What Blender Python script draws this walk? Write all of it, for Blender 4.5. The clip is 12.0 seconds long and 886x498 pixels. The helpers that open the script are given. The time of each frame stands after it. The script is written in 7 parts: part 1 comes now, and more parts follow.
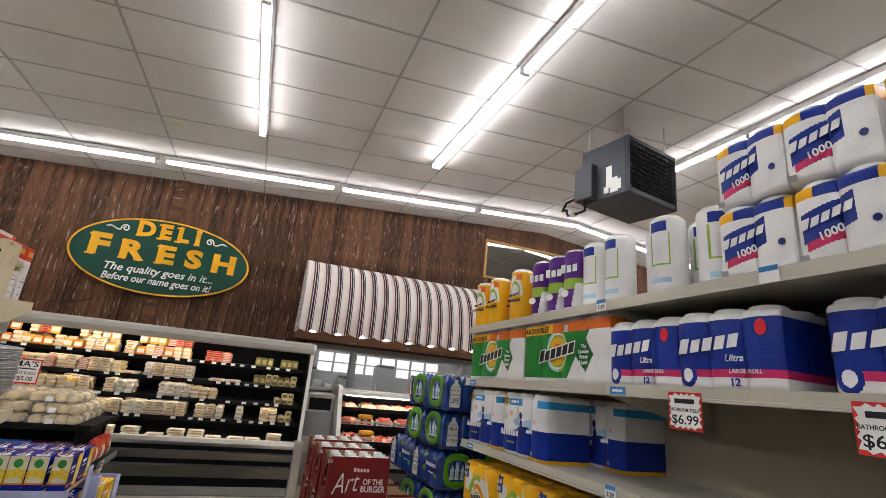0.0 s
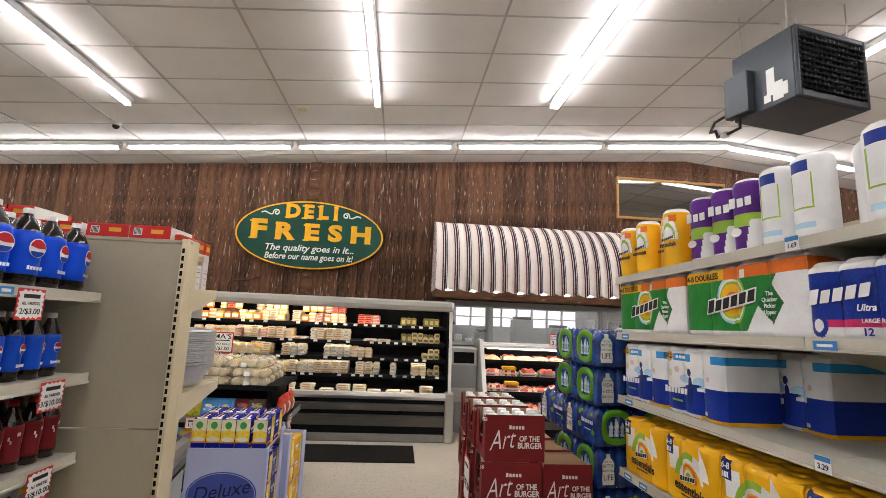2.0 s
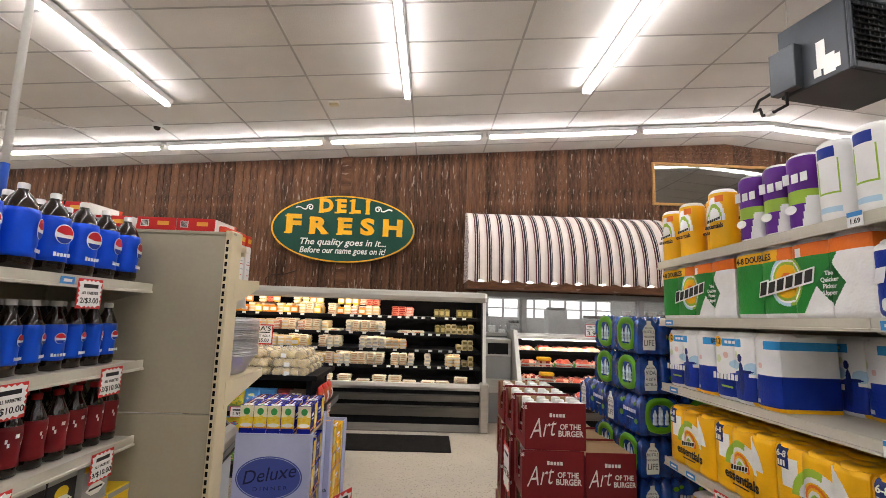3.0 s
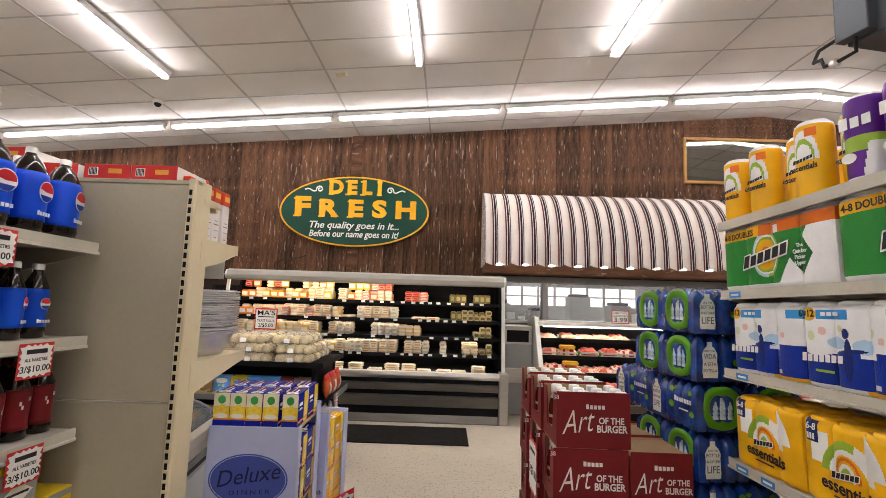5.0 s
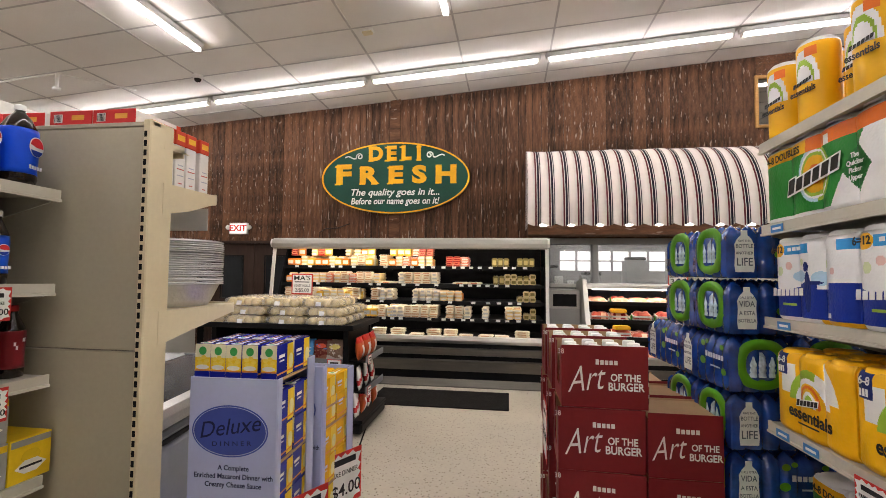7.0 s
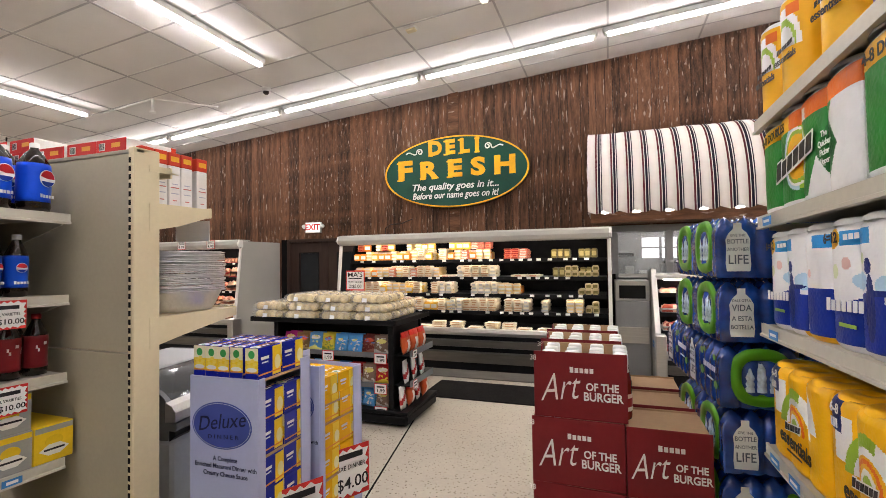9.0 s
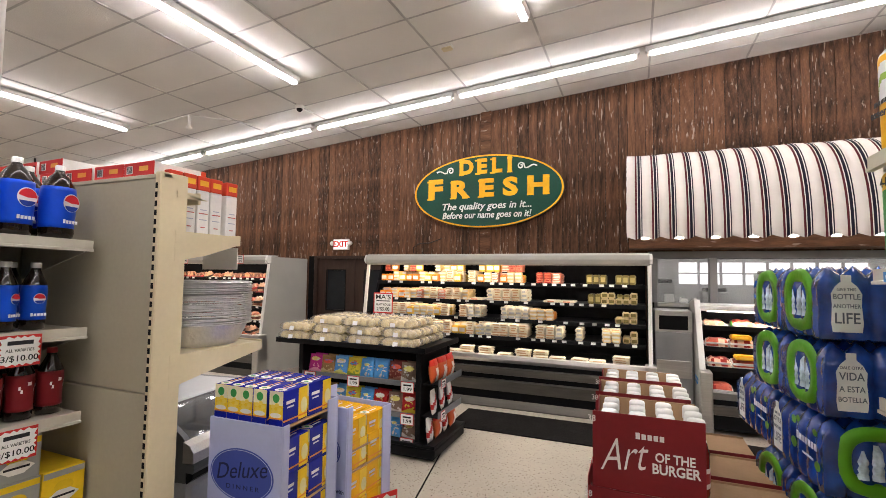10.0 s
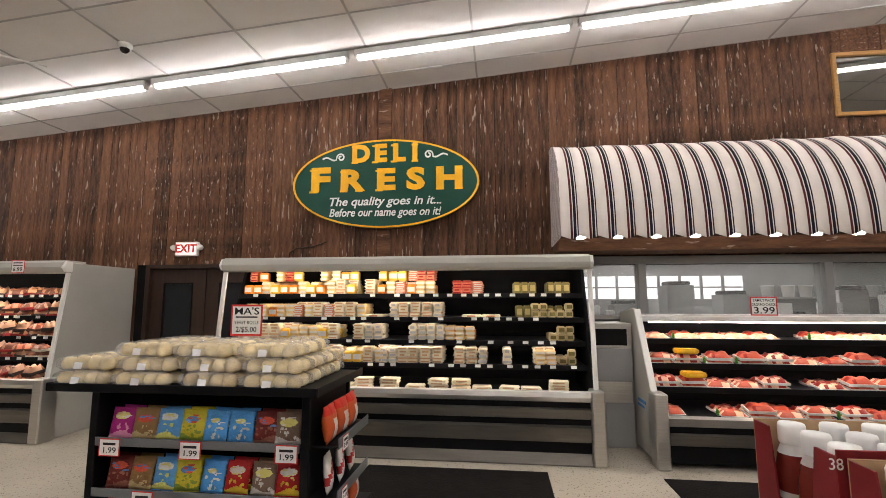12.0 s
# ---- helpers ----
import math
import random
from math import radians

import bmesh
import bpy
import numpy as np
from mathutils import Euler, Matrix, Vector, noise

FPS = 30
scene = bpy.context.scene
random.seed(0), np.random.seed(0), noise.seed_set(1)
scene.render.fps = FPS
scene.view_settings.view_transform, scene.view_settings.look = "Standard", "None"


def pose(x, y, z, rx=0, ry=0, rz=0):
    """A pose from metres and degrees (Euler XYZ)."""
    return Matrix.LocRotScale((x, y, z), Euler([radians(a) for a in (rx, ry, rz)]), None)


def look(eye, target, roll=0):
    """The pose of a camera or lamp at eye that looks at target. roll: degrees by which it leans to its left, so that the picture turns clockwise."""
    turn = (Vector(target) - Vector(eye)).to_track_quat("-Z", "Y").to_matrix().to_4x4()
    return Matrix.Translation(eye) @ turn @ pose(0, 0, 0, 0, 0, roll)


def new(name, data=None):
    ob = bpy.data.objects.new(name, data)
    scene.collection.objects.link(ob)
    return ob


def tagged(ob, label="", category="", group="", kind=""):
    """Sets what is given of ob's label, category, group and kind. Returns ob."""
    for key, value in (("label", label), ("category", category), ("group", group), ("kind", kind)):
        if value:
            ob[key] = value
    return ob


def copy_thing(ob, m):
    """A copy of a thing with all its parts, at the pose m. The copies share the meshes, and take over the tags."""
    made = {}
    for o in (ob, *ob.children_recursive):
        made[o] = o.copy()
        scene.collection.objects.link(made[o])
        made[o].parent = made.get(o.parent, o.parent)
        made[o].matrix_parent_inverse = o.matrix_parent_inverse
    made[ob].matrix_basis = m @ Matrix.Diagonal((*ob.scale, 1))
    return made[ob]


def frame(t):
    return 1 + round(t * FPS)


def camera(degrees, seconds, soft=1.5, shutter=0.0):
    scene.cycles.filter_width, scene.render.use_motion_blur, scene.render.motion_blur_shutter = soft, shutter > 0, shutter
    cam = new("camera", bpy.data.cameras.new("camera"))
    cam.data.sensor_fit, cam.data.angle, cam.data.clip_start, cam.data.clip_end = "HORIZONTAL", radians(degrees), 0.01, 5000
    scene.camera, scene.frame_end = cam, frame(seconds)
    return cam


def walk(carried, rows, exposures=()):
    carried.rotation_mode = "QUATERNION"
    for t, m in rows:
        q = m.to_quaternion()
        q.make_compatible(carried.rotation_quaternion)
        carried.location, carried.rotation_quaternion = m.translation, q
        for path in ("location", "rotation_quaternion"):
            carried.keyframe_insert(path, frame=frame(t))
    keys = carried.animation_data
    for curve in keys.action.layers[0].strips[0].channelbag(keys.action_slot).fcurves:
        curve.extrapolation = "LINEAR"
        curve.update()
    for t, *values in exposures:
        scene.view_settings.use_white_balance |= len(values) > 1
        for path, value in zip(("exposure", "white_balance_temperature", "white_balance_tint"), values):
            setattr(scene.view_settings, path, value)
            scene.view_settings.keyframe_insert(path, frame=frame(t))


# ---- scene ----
cam = camera(87.3, 12.0, soft=0.7)
PATH = [
    (0, (1.585, -8.046, 1.672), (2.245, -6.235, 2.204), 6.0),
    (0.5, (1.557, -7.968, 1.705), (1.977, -6.055, 2.112), 4.7),
    (1, (1.564, -7.934, 1.699), (1.885, -5.991, 2.05), 3.8),
    (1.5, (1.581, -7.927, 1.719), (1.827, -5.968, 2.039), 3.0),
    (2, (1.559, -7.941, 1.724), (1.734, -5.97, 2.014), 2.5),
    (2.5, (1.532, -7.94, 1.707), (1.656, -5.962, 1.972), 2.2),
    (3, (1.527, -7.926, 1.696), (1.576, -5.943, 1.952), 1.9),
    (3.2, (1.511, -7.93, 1.691), (1.519, -5.947, 1.946), 1.8),
    (4.8, (1.554, -7.575, 1.63), (1.511, -5.588, 1.857), 1.7),
    (5, (1.555, -7.503, 1.603), (1.533, -5.515, 1.822), 1.8),
    (5.5, (1.506, -7.278, 1.503), (1.666, -5.295, 1.707), 1.6),
    (6, (1.503, -7.166, 1.505), (1.691, -5.184, 1.697), 1.2),
    (6.5, (1.65, -7.206, 1.48), (1.662, -5.21, 1.601), 1.0),
    (7, (1.852, -7.282, 1.503), (1.567, -5.304, 1.598), 0.6),
    (7.2, (1.892, -7.297, 1.527), (1.506, -5.336, 1.603), 0.7),
    (8.8, (2.329, -7.14, 1.563), (1.686, -5.246, 1.603), -0.9),
    (9, (2.326, -7.143, 1.56), (1.656, -5.259, 1.609), -0.8),
    (9.5, (2.275, -7.111, 1.616), (1.497, -5.27, 1.691), -0.3),
    (10, (2.19, -7.005, 1.651), (1.424, -5.161, 1.766), 0.8),
    (10.5, (1.966, -6.855, 1.617), (1.28, -4.981, 1.753), 1.2),
    (11, (1.797, -6.664, 1.43), (1.149, -4.778, 1.583), 0.8),
    (11.5, (1.65, -6.199, 1.522), (1.102, -4.286, 1.723), 1.1),
    (12, (1.456, -5.743, 1.473), (1.217, -3.771, 1.703), -0.0),
]
walk(cam, [(t, look(eye, target, roll)) for t, eye, target, roll in PATH],
     [(0, 0.12, 6500, 13), (0.5, 0.28, 6550, 13), (1.5, 0.4, 6600, 14), (2.5, 0.47, 6700, 14), (5.0, 0.5, 6900, 17), (6.0, 0.4, 6900, 17), (7.0, 0.46, 6900, 16), (9.5, 0.68, 6700, 16), (11.0, 0.4, 6850, 16), (12.0, 0.3, 6800, 15)])

# ---- world and exposure ----
world = bpy.data.worlds.new("world")
scene.world = world
world.use_nodes = True
world.node_tree.nodes["Background"].inputs[0].default_value = (0.9, 0.95, 1.0, 1)
world.node_tree.nodes["Background"].inputs[1].default_value = 0.05
TUBE_POWER = 22.0

# ---- materials ----
def material(name, color, rough=0.6, metal=0.0, vary=0.12, scale=6.0, bump=0.0, stretch=(1, 1, 1), per_object=0.0,
             transmission=0.0, alpha=1.0, coat=0.0, second=None, detail=60.0, spec=0.28):
    m = bpy.data.materials.new(name)
    m.use_nodes = True
    nt = m.node_tree
    b = nt.nodes["Principled BSDF"]
    b.inputs["Roughness"].default_value = rough
    b.inputs["Metallic"].default_value = metal
    b.inputs["Transmission Weight"].default_value = transmission
    b.inputs["Alpha"].default_value = alpha
    b.inputs["Coat Weight"].default_value = coat
    b.inputs["Specular IOR Level"].default_value = spec
    co = nt.nodes.new("ShaderNodeTexCoord")
    mp = nt.nodes.new("ShaderNodeMapping")
    mp.inputs["Scale"].default_value = stretch
    nt.links.new(co.outputs["Object"], mp.inputs["Vector"])
    n1 = nt.nodes.new("ShaderNodeTexNoise")
    n1.inputs["Scale"].default_value = scale
    n1.inputs["Detail"].default_value = 5
    n2 = nt.nodes.new("ShaderNodeTexNoise")
    n2.inputs["Scale"].default_value = detail
    n2.inputs["Detail"].default_value = 2
    for n in (n1, n2):
        nt.links.new(mp.outputs[0], n.inputs["Vector"])
    add = nt.nodes.new("ShaderNodeMath")
    add.operation = "MULTIPLY_ADD"
    nt.links.new(n2.outputs[0], add.inputs[0])
    add.inputs[1].default_value = 0.4
    nt.links.new(n1.outputs[0], add.inputs[2])
    val = add.outputs[0]
    if per_object:
        info = nt.nodes.new("ShaderNodeObjectInfo")
        a2 = nt.nodes.new("ShaderNodeMath")
        a2.operation = "MULTIPLY_ADD"
        nt.links.new(info.outputs["Random"], a2.inputs[0])
        a2.inputs[1].default_value = per_object
        nt.links.new(val, a2.inputs[2])
        sub = nt.nodes.new("ShaderNodeMath")
        sub.operation = "SUBTRACT"
        nt.links.new(a2.outputs[0], sub.inputs[0])
        sub.inputs[1].default_value = per_object / 2
        val = sub.outputs[0]
    ramp = nt.nodes.new("ShaderNodeValToRGB")
    ramp.color_ramp.elements[0].position, ramp.color_ramp.elements[1].position = 0.4, 1.0
    lo = [max(0, c * (1 - vary)) for c in color]
    hi = second or [min(1, c * (1 + vary)) for c in color]
    ramp.color_ramp.elements[0].color = (*lo, 1)
    ramp.color_ramp.elements[1].color = (*hi, 1)
    nt.links.new(val, ramp.inputs[0])
    nt.links.new(ramp.outputs[0], b.inputs["Base Color"])
    if bump:
        bp = nt.nodes.new("ShaderNodeBump")
        bp.inputs["Strength"].default_value = bump
        bp.inputs["Distance"].default_value = 0.01
        nt.links.new(n2.outputs[0], bp.inputs["Height"])
        nt.links.new(bp.outputs[0], b.inputs["Normal"])
    return m


def glow(name, color, strength):
    m = bpy.data.materials.new(name)
    m.use_nodes = True
    b = m.node_tree.nodes["Principled BSDF"]
    b.inputs["Base Color"].default_value = (0.9, 0.9, 0.9, 1)
    b.inputs["Emission Color"].default_value = (*color, 1)
    b.inputs["Emission Strength"].default_value = strength
    return m


_made = {}


def ink(r, g, b, rough=0.45, film=False):
    """Printed colour on card, paper or film."""
    key = (round(r, 3), round(g, 3), round(b, 3), rough, film)
    if key not in _made:
        _made[key] = material("print_ink", (r, g, b), 0.34 if film else rough, vary=0.1, scale=9, bump=0.3 if film else 0.05,
                              detail=22 if film else 80, coat=0.03 if film else 0.0, spec=0.22)
    return _made[key]


M_TUBE = glow("lamp_tube", (0.98, 0.98, 0.98), TUBE_POWER)
M_CASE_TUBE = glow("case_lamp", (1.0, 0.93, 0.80), 23.0)
M_SHELF_FILL_TUBE = glow("shelf_lamp", (1.0, 0.93, 0.80), 22.0)
# toned down so that the unseen closing walls bounce little light
M_CLOSE = material("plain_closing_wall", (0.24, 0.22, 0.19), 0.7, vary=0.1, scale=1.0)
M_BULB = glow("bulb", (1.0, 0.97, 0.9), 14.0)
M_EXIT = glow("exit_face", (1.0, 0.75, 0.7), 0.7)
M_TILE = material("ceiling_tile", (0.72, 0.70, 0.68), 0.9, vary=0.09, scale=1.3, bump=0.3, detail=90)
M_TBAR = material("ceiling_grid_paint", (0.42, 0.41, 0.40), 0.55, vary=0.15)
M_WHITE = material("white_paint", (0.78, 0.77, 0.74), 0.5, vary=0.08, scale=2)
M_HOUSING = material("lamp_housing", (0.62, 0.62, 0.62), 0.35, vary=0.1)
M_BEIGE = material("beige_enamel", (0.39, 0.35, 0.26), 0.42, vary=0.08, scale=2.0, bump=0.04)
M_CREAM = material("cream_enamel", (0.66, 0.57, 0.38), 0.4, vary=0.07, scale=2.0)
M_SHELF = material("shelf_enamel", (0.50, 0.475, 0.40), 0.4, vary=0.1, scale=3)
M_SLOT = material("slot_shadow", (0.012, 0.012, 0.012), 0.9, spec=0.05)
M_BLACK = material("black_enamel", (0.006, 0.006, 0.007), 0.45, vary=0.3, spec=0.12)
M_DARKIN = material("case_interior", (0.006, 0.006, 0.007), 0.7, vary=0.3, spec=0.06)
M_CASE = material("case_putty_enamel", (0.44, 0.43, 0.39), 0.4, vary=0.08, scale=2)
M_STEEL = material("brushed_steel", (0.55, 0.54, 0.52), 0.32, 0.9, vary=0.12, scale=4, stretch=(1, 30, 30))
M_KICK = material("worn_steel_panel", (0.14, 0.13, 0.115), 0.4, 0.6, vary=0.2, scale=3, stretch=(1, 8, 8))
M_GREYMETAL = material("heater_grey_enamel", (0.05, 0.058, 0.068), 0.45, 0.2, vary=0.15, scale=3)
M_FIN = material("heater_fin", (0.012, 0.012, 0.012), 0.5, 0.4)
M_GREENSIGN = material("sign_green", (0.005, 0.062, 0.042), 0.35, vary=0.25, scale=3)
M_GOLD = material("sign_gold", (0.90, 0.44, 0.015), 0.4, vary=0.18, scale=5)
M_SIGNWHITE = material("sign_white", (0.82, 0.83, 0.8), 0.45, vary=0.06)
M_CANVAS = material("awning_canvas", (0.80, 0.73, 0.69), 0.85, vary=0.08, scale=4, bump=0.3, detail=200)
M_NAVY = material("awning_navy", (0.012, 0.010, 0.024), 0.85, vary=0.2, bump=0.3, detail=200)
M_RED = material("awning_red", (0.12, 0.018, 0.025), 0.85, vary=0.2, bump=0.3, detail=200)
M_MAT = material("rubber_mat", (0.009, 0.008, 0.008), 0.9, vary=0.3, bump=0.5, spec=0.08)
M_DOOR = material("door_dark_wood", (0.035, 0.018, 0.012), 0.5, vary=0.3, scale=5, stretch=(6, 6, 0.6))
M_DOORGLASS = material("door_glass_dark", (0.02, 0.022, 0.025), 0.1, vary=0.1)
M_CARD = material("kraft_cardboard", (0.42, 0.27, 0.15), 0.8, vary=0.1, scale=8, bump=0.1)
M_BURG = material("burgundy_carton", (0.185, 0.011, 0.014), 0.5, vary=0.15, scale=5)
M_SAUCE = material("sauce_bottle", (0.16, 0.02, 0.014), 0.2, vary=0.2)
M_CAP = material("white_cap", (0.8, 0.8, 0.78), 0.4, vary=0.04)
M_COLA = material("cola_bottle", (0.012, 0.006, 0.004), 0.08, vary=0.2, coat=0.5)
M_FOIL = material("aluminium_foil", (0.66, 0.66, 0.67), 0.3, 0.95, vary=0.08, scale=20, bump=0.3, detail=50)
M_BUN = material("bread_bun", (0.80, 0.60, 0.29), 0.55, vary=0.35, scale=9, per_object=0.3)
M_FILM = material("clear_film", (0.9, 0.9, 0.9), 0.12, vary=0.02, alpha=0.25, bump=0.6, detail=30)
M_FREEZER = material("freezer_white", (0.50, 0.52, 0.54), 0.4, vary=0.08)
M_BAND = material("freezer_band", (0.16, 0.17, 0.18), 0.4, 0.3, vary=0.15)
M_LID = material("freezer_glass_lid", (0.16, 0.17, 0.18), 0.05, vary=0.05, alpha=0.6, spec=0.5)
M_GLASS = material("window_glass", (0.8, 0.85, 0.85), 0.03, vary=0.02, alpha=0.16)
M_MIRROR = material("office_window_pane", (0.30, 0.30, 0.28), 0.03, 1.0, vary=0.04)
M_OAK = material("oak_frame", (0.45, 0.24, 0.075), 0.45, vary=0.25, scale=10, stretch=(1, 8, 8))
M_GREYPAINT = material("grey_paint_and_dimmed_wall", (0.30, 0.30, 0.30), 0.5, vary=0.1, scale=2)
M_TAGPAPER = material("price_tag_paper", (0.80, 0.80, 0.78), 0.6, vary=0.05)
M_TAGRED = material("price_tag_red", (0.62, 0.03, 0.025), 0.55, vary=0.1)
M_TAGBLUE = material("price_tag_blue", (0.04, 0.22, 0.55), 0.5, vary=0.1)
M_INK = material("black_ink", (0.015, 0.015, 0.018), 0.6, vary=0.1)
M_PERIW = material("periwinkle_card", (0.45, 0.49, 0.72), 0.55, vary=0.06, scale=4)
M_LOGO = material("oval_blue_print", (0.055, 0.085, 0.36), 0.5, vary=0.08)


def floor_material():
    m = material("speckled_vinyl_floor", (0.46, 0.415, 0.34), 0.3, vary=0.16, scale=1.1, detail=35, bump=0.02)
    nt = m.node_tree
    b = nt.nodes["Principled BSDF"]
    ramp = [n for n in nt.nodes if n.type == "VALTORGB"][0]
    v = nt.nodes.new("ShaderNodeTexVoronoi")
    v.inputs["Scale"].default_value = 38
    co = [n for n in nt.nodes if n.type == "TEX_COORD"][0]
    nt.links.new(co.outputs["Object"], v.inputs["Vector"])
    r2 = nt.nodes.new("ShaderNodeValToRGB")
    r2.color_ramp.elements[0].position, r2.color_ramp.elements[1].position = 0.12, 0.3
    r2.color_ramp.elements[0].color, r2.color_ramp.elements[1].color = (0.30, 0.25, 0.20, 1), (1, 1, 1, 1)
    nt.links.new(v.outputs["Distance"], r2.inputs[0])
    mix = nt.nodes.new("ShaderNodeMix")
    mix.data_type, mix.blend_type = "RGBA", "MULTIPLY"
    mix.inputs["Factor"].default_value = 1
    nt.links.new(ramp.outputs[0], mix.inputs["A"])
    nt.links.new(r2.outputs[0], mix.inputs["B"])
    nt.links.new(mix.outputs["Result"], b.inputs["Base Color"])
    return m


def plank_material():
    """Dark stained rough boards with long grain, rubbed lighter in places, and pale scars."""
    m = material("stained_rough_board", (0.047, 0.0195, 0.0100), 0.6, vary=0.5, scale=3.0, stretch=(0.9, 5, 4.5), per_object=0.34,
                 second=(0.185, 0.084, 0.043), bump=0.6, detail=16, spec=0.2)
    nt = m.node_tree
    b = nt.nodes["Principled BSDF"]
    ramp = [n for n in nt.nodes if n.type == "VALTORGB"][0]
    co = [n for n in nt.nodes if n.type == "TEX_COORD"][0]
    info = [n for n in nt.nodes if n.type == "OBJECT_INFO"][0]
    mp = nt.nodes.new("ShaderNodeMapping")
    mp.inputs["Scale"].default_value = (3.0, 14, 13)
    nt.links.new(co.outputs["Object"], mp.inputs["Vector"])
    off = nt.nodes.new("ShaderNodeVectorMath")
    off.operation = "MULTIPLY_ADD"
    nt.links.new(info.outputs["Random"], off.inputs[0])
    off.inputs[1].default_value = (37, 11, 53)
    nt.links.new(mp.outputs[0], off.inputs[2])
    n = nt.nodes.new("ShaderNodeTexNoise")
    n.inputs["Scale"].default_value = 1.6
    n.inputs["Detail"].default_value = 6
    nt.links.new(off.outputs[0], n.inputs["Vector"])
    r2 = nt.nodes.new("ShaderNodeValToRGB")
    r2.color_ramp.elements[0].position, r2.color_ramp.elements[1].position = 0.625, 0.675
    r2.color_ramp.elements[0].color, r2.color_ramp.elements[1].color = (0, 0, 0, 1), (0.75, 0.75, 0.75, 1)
    nt.links.new(n.outputs[0], r2.inputs[0])
    mix = nt.nodes.new("ShaderNodeMix")
    mix.data_type = "RGBA"
    nt.links.new(r2.outputs[0], mix.inputs["Factor"])
    nt.links.new(ramp.outputs[0], mix.inputs["A"])
    mix.inputs["B"].default_value = (0.38, 0.30, 0.25, 1)
    nt.links.new(mix.outputs["Result"], b.inputs["Base Color"])
    return m


M_FLOOR = floor_material()
M_PLANK = plank_material()


# ---- mesh helpers ----
def bm_box(bm, x0, x1, y0, y1, z0, z1, mi=0):
    v = [bm.verts.new(p) for p in ((x0, y0, z0), (x1, y0, z0), (x1, y1, z0), (x0, y1, z0),
                                   (x0, y0, z1), (x1, y0, z1), (x1, y1, z1), (x0, y1, z1))]
    for f in ((3, 2, 1, 0), (4, 5, 6, 7), (0, 1, 5, 4), (1, 2, 6, 5), (2, 3, 7, 6), (3, 0, 4, 7)):
        bm.faces.new([v[i] for i in f]).material_index = mi
    return v


def finish(bm, name, mats, smooth=False):
    me = bpy.data.meshes.new(name)
    bm.normal_update()
    bm.to_mesh(me)
    bm.free()
    for m in mats if isinstance(mats, (list, tuple)) else [mats]:
        me.materials.append(m)
    if smooth:
        for p in me.polygons:
            p.use_smooth = True
    return me


def box_mesh(name, x0, x1, y0, y1, z0, z1, mat, bevel=0.004, seg=1, smooth=False):
    bm = bmesh.new()
    bm_box(bm, x0, x1, y0, y1, z0, z1)
    if bevel:
        bmesh.ops.bevel(bm, geom=bm.edges[:], offset=bevel, segments=seg, affect="EDGES", profile=0.7)
    return finish(bm, name, mat, smooth)


def extrude_mesh(name, outline, x0, x1, mat, bevel=0.0, axis="x"):
    """A prism of an outline of (y, z), from x0 to x1; axis 'y' or 'z' turns it."""
    bm = bmesh.new()
    put = {"x": lambda u, a, b: (u, a, b), "y": lambda u, a, b: (a, u, b), "z": lambda u, a, b: (a, b, u)}[axis]
    lo = [bm.verts.new(put(x0, a, b)) for a, b in outline]
    hi = [bm.verts.new(put(x1, a, b)) for a, b in outline]
    n = len(outline)
    bm.faces.new(lo), bm.faces.new(hi[::-1])
    for i in range(n):
        bm.faces.new([lo[i], hi[i], hi[(i + 1) % n], lo[(i + 1) % n]])
    bmesh.ops.recalc_face_normals(bm, faces=bm.faces[:])
    if bevel:
        bmesh.ops.bevel(bm, geom=bm.edges[:], offset=bevel, segments=1, affect="EDGES")
    return finish(bm, name, mat)


def lathe_mesh(name, profile, mat, seg=16, smooth=True, sx=1.0, sy=1.0):
    bm = bmesh.new()
    rings = []
    for r, z in profile:
        if r < 1e-5:
            rings.append([bm.verts.new((0, 0, z))])
        else:
            rings.append([bm.verts.new((r * sx * math.cos(2 * math.pi * i / seg), r * sy * math.sin(2 * math.pi * i / seg), z)) for i in range(seg)])
    for a, b in zip(rings, rings[1:]):
        for i in range(seg):
            j = (i + 1) % seg
            if len(a) == 1 and len(b) == 1:
                continue
            if len(a) == 1:
                bm.faces.new([a[0], b[j], b[i]])
            elif len(b) == 1:
                bm.faces.new([a[i], a[j], b[0]])
            else:
                bm.faces.new([a[i], a[j], b[j], b[i]])
    bmesh.ops.recalc_face_normals(bm, faces=bm.faces[:])
    return finish(bm, name, mat, smooth)


def tube_mesh(name, points, radius, mat, seg=8):
    """A round rod along points."""
    bm = bmesh.new()
    prev = None
    pts = [Vector(p) for p in points]
    for k, p in enumerate(pts):
        d = (pts[min(k + 1, len(pts) - 1)] - pts[max(k - 1, 0)]).normalized()
        side = d.orthogonal().normalized() if prev is None else (prev - d * prev.dot(d)).normalized()
        prev = side
        up = d.cross(side)
        ring = [bm.verts.new(p + radius * (side * math.cos(2 * math.pi * i / seg) + up * math.sin(2 * math.pi * i / seg))) for i in range(seg)]
        if k:
            for i in range(seg):
                bm.faces.new([last[i], last[(i + 1) % seg], ring[(i + 1) % seg], ring[i]])
        else:
            bm.faces.new(ring[::-1])
        last = ring
    bm.faces.new(last)
    bmesh.ops.recalc_face_normals(bm, faces=bm.faces[:])
    return finish(bm, name, mat, True)


_texts = {}


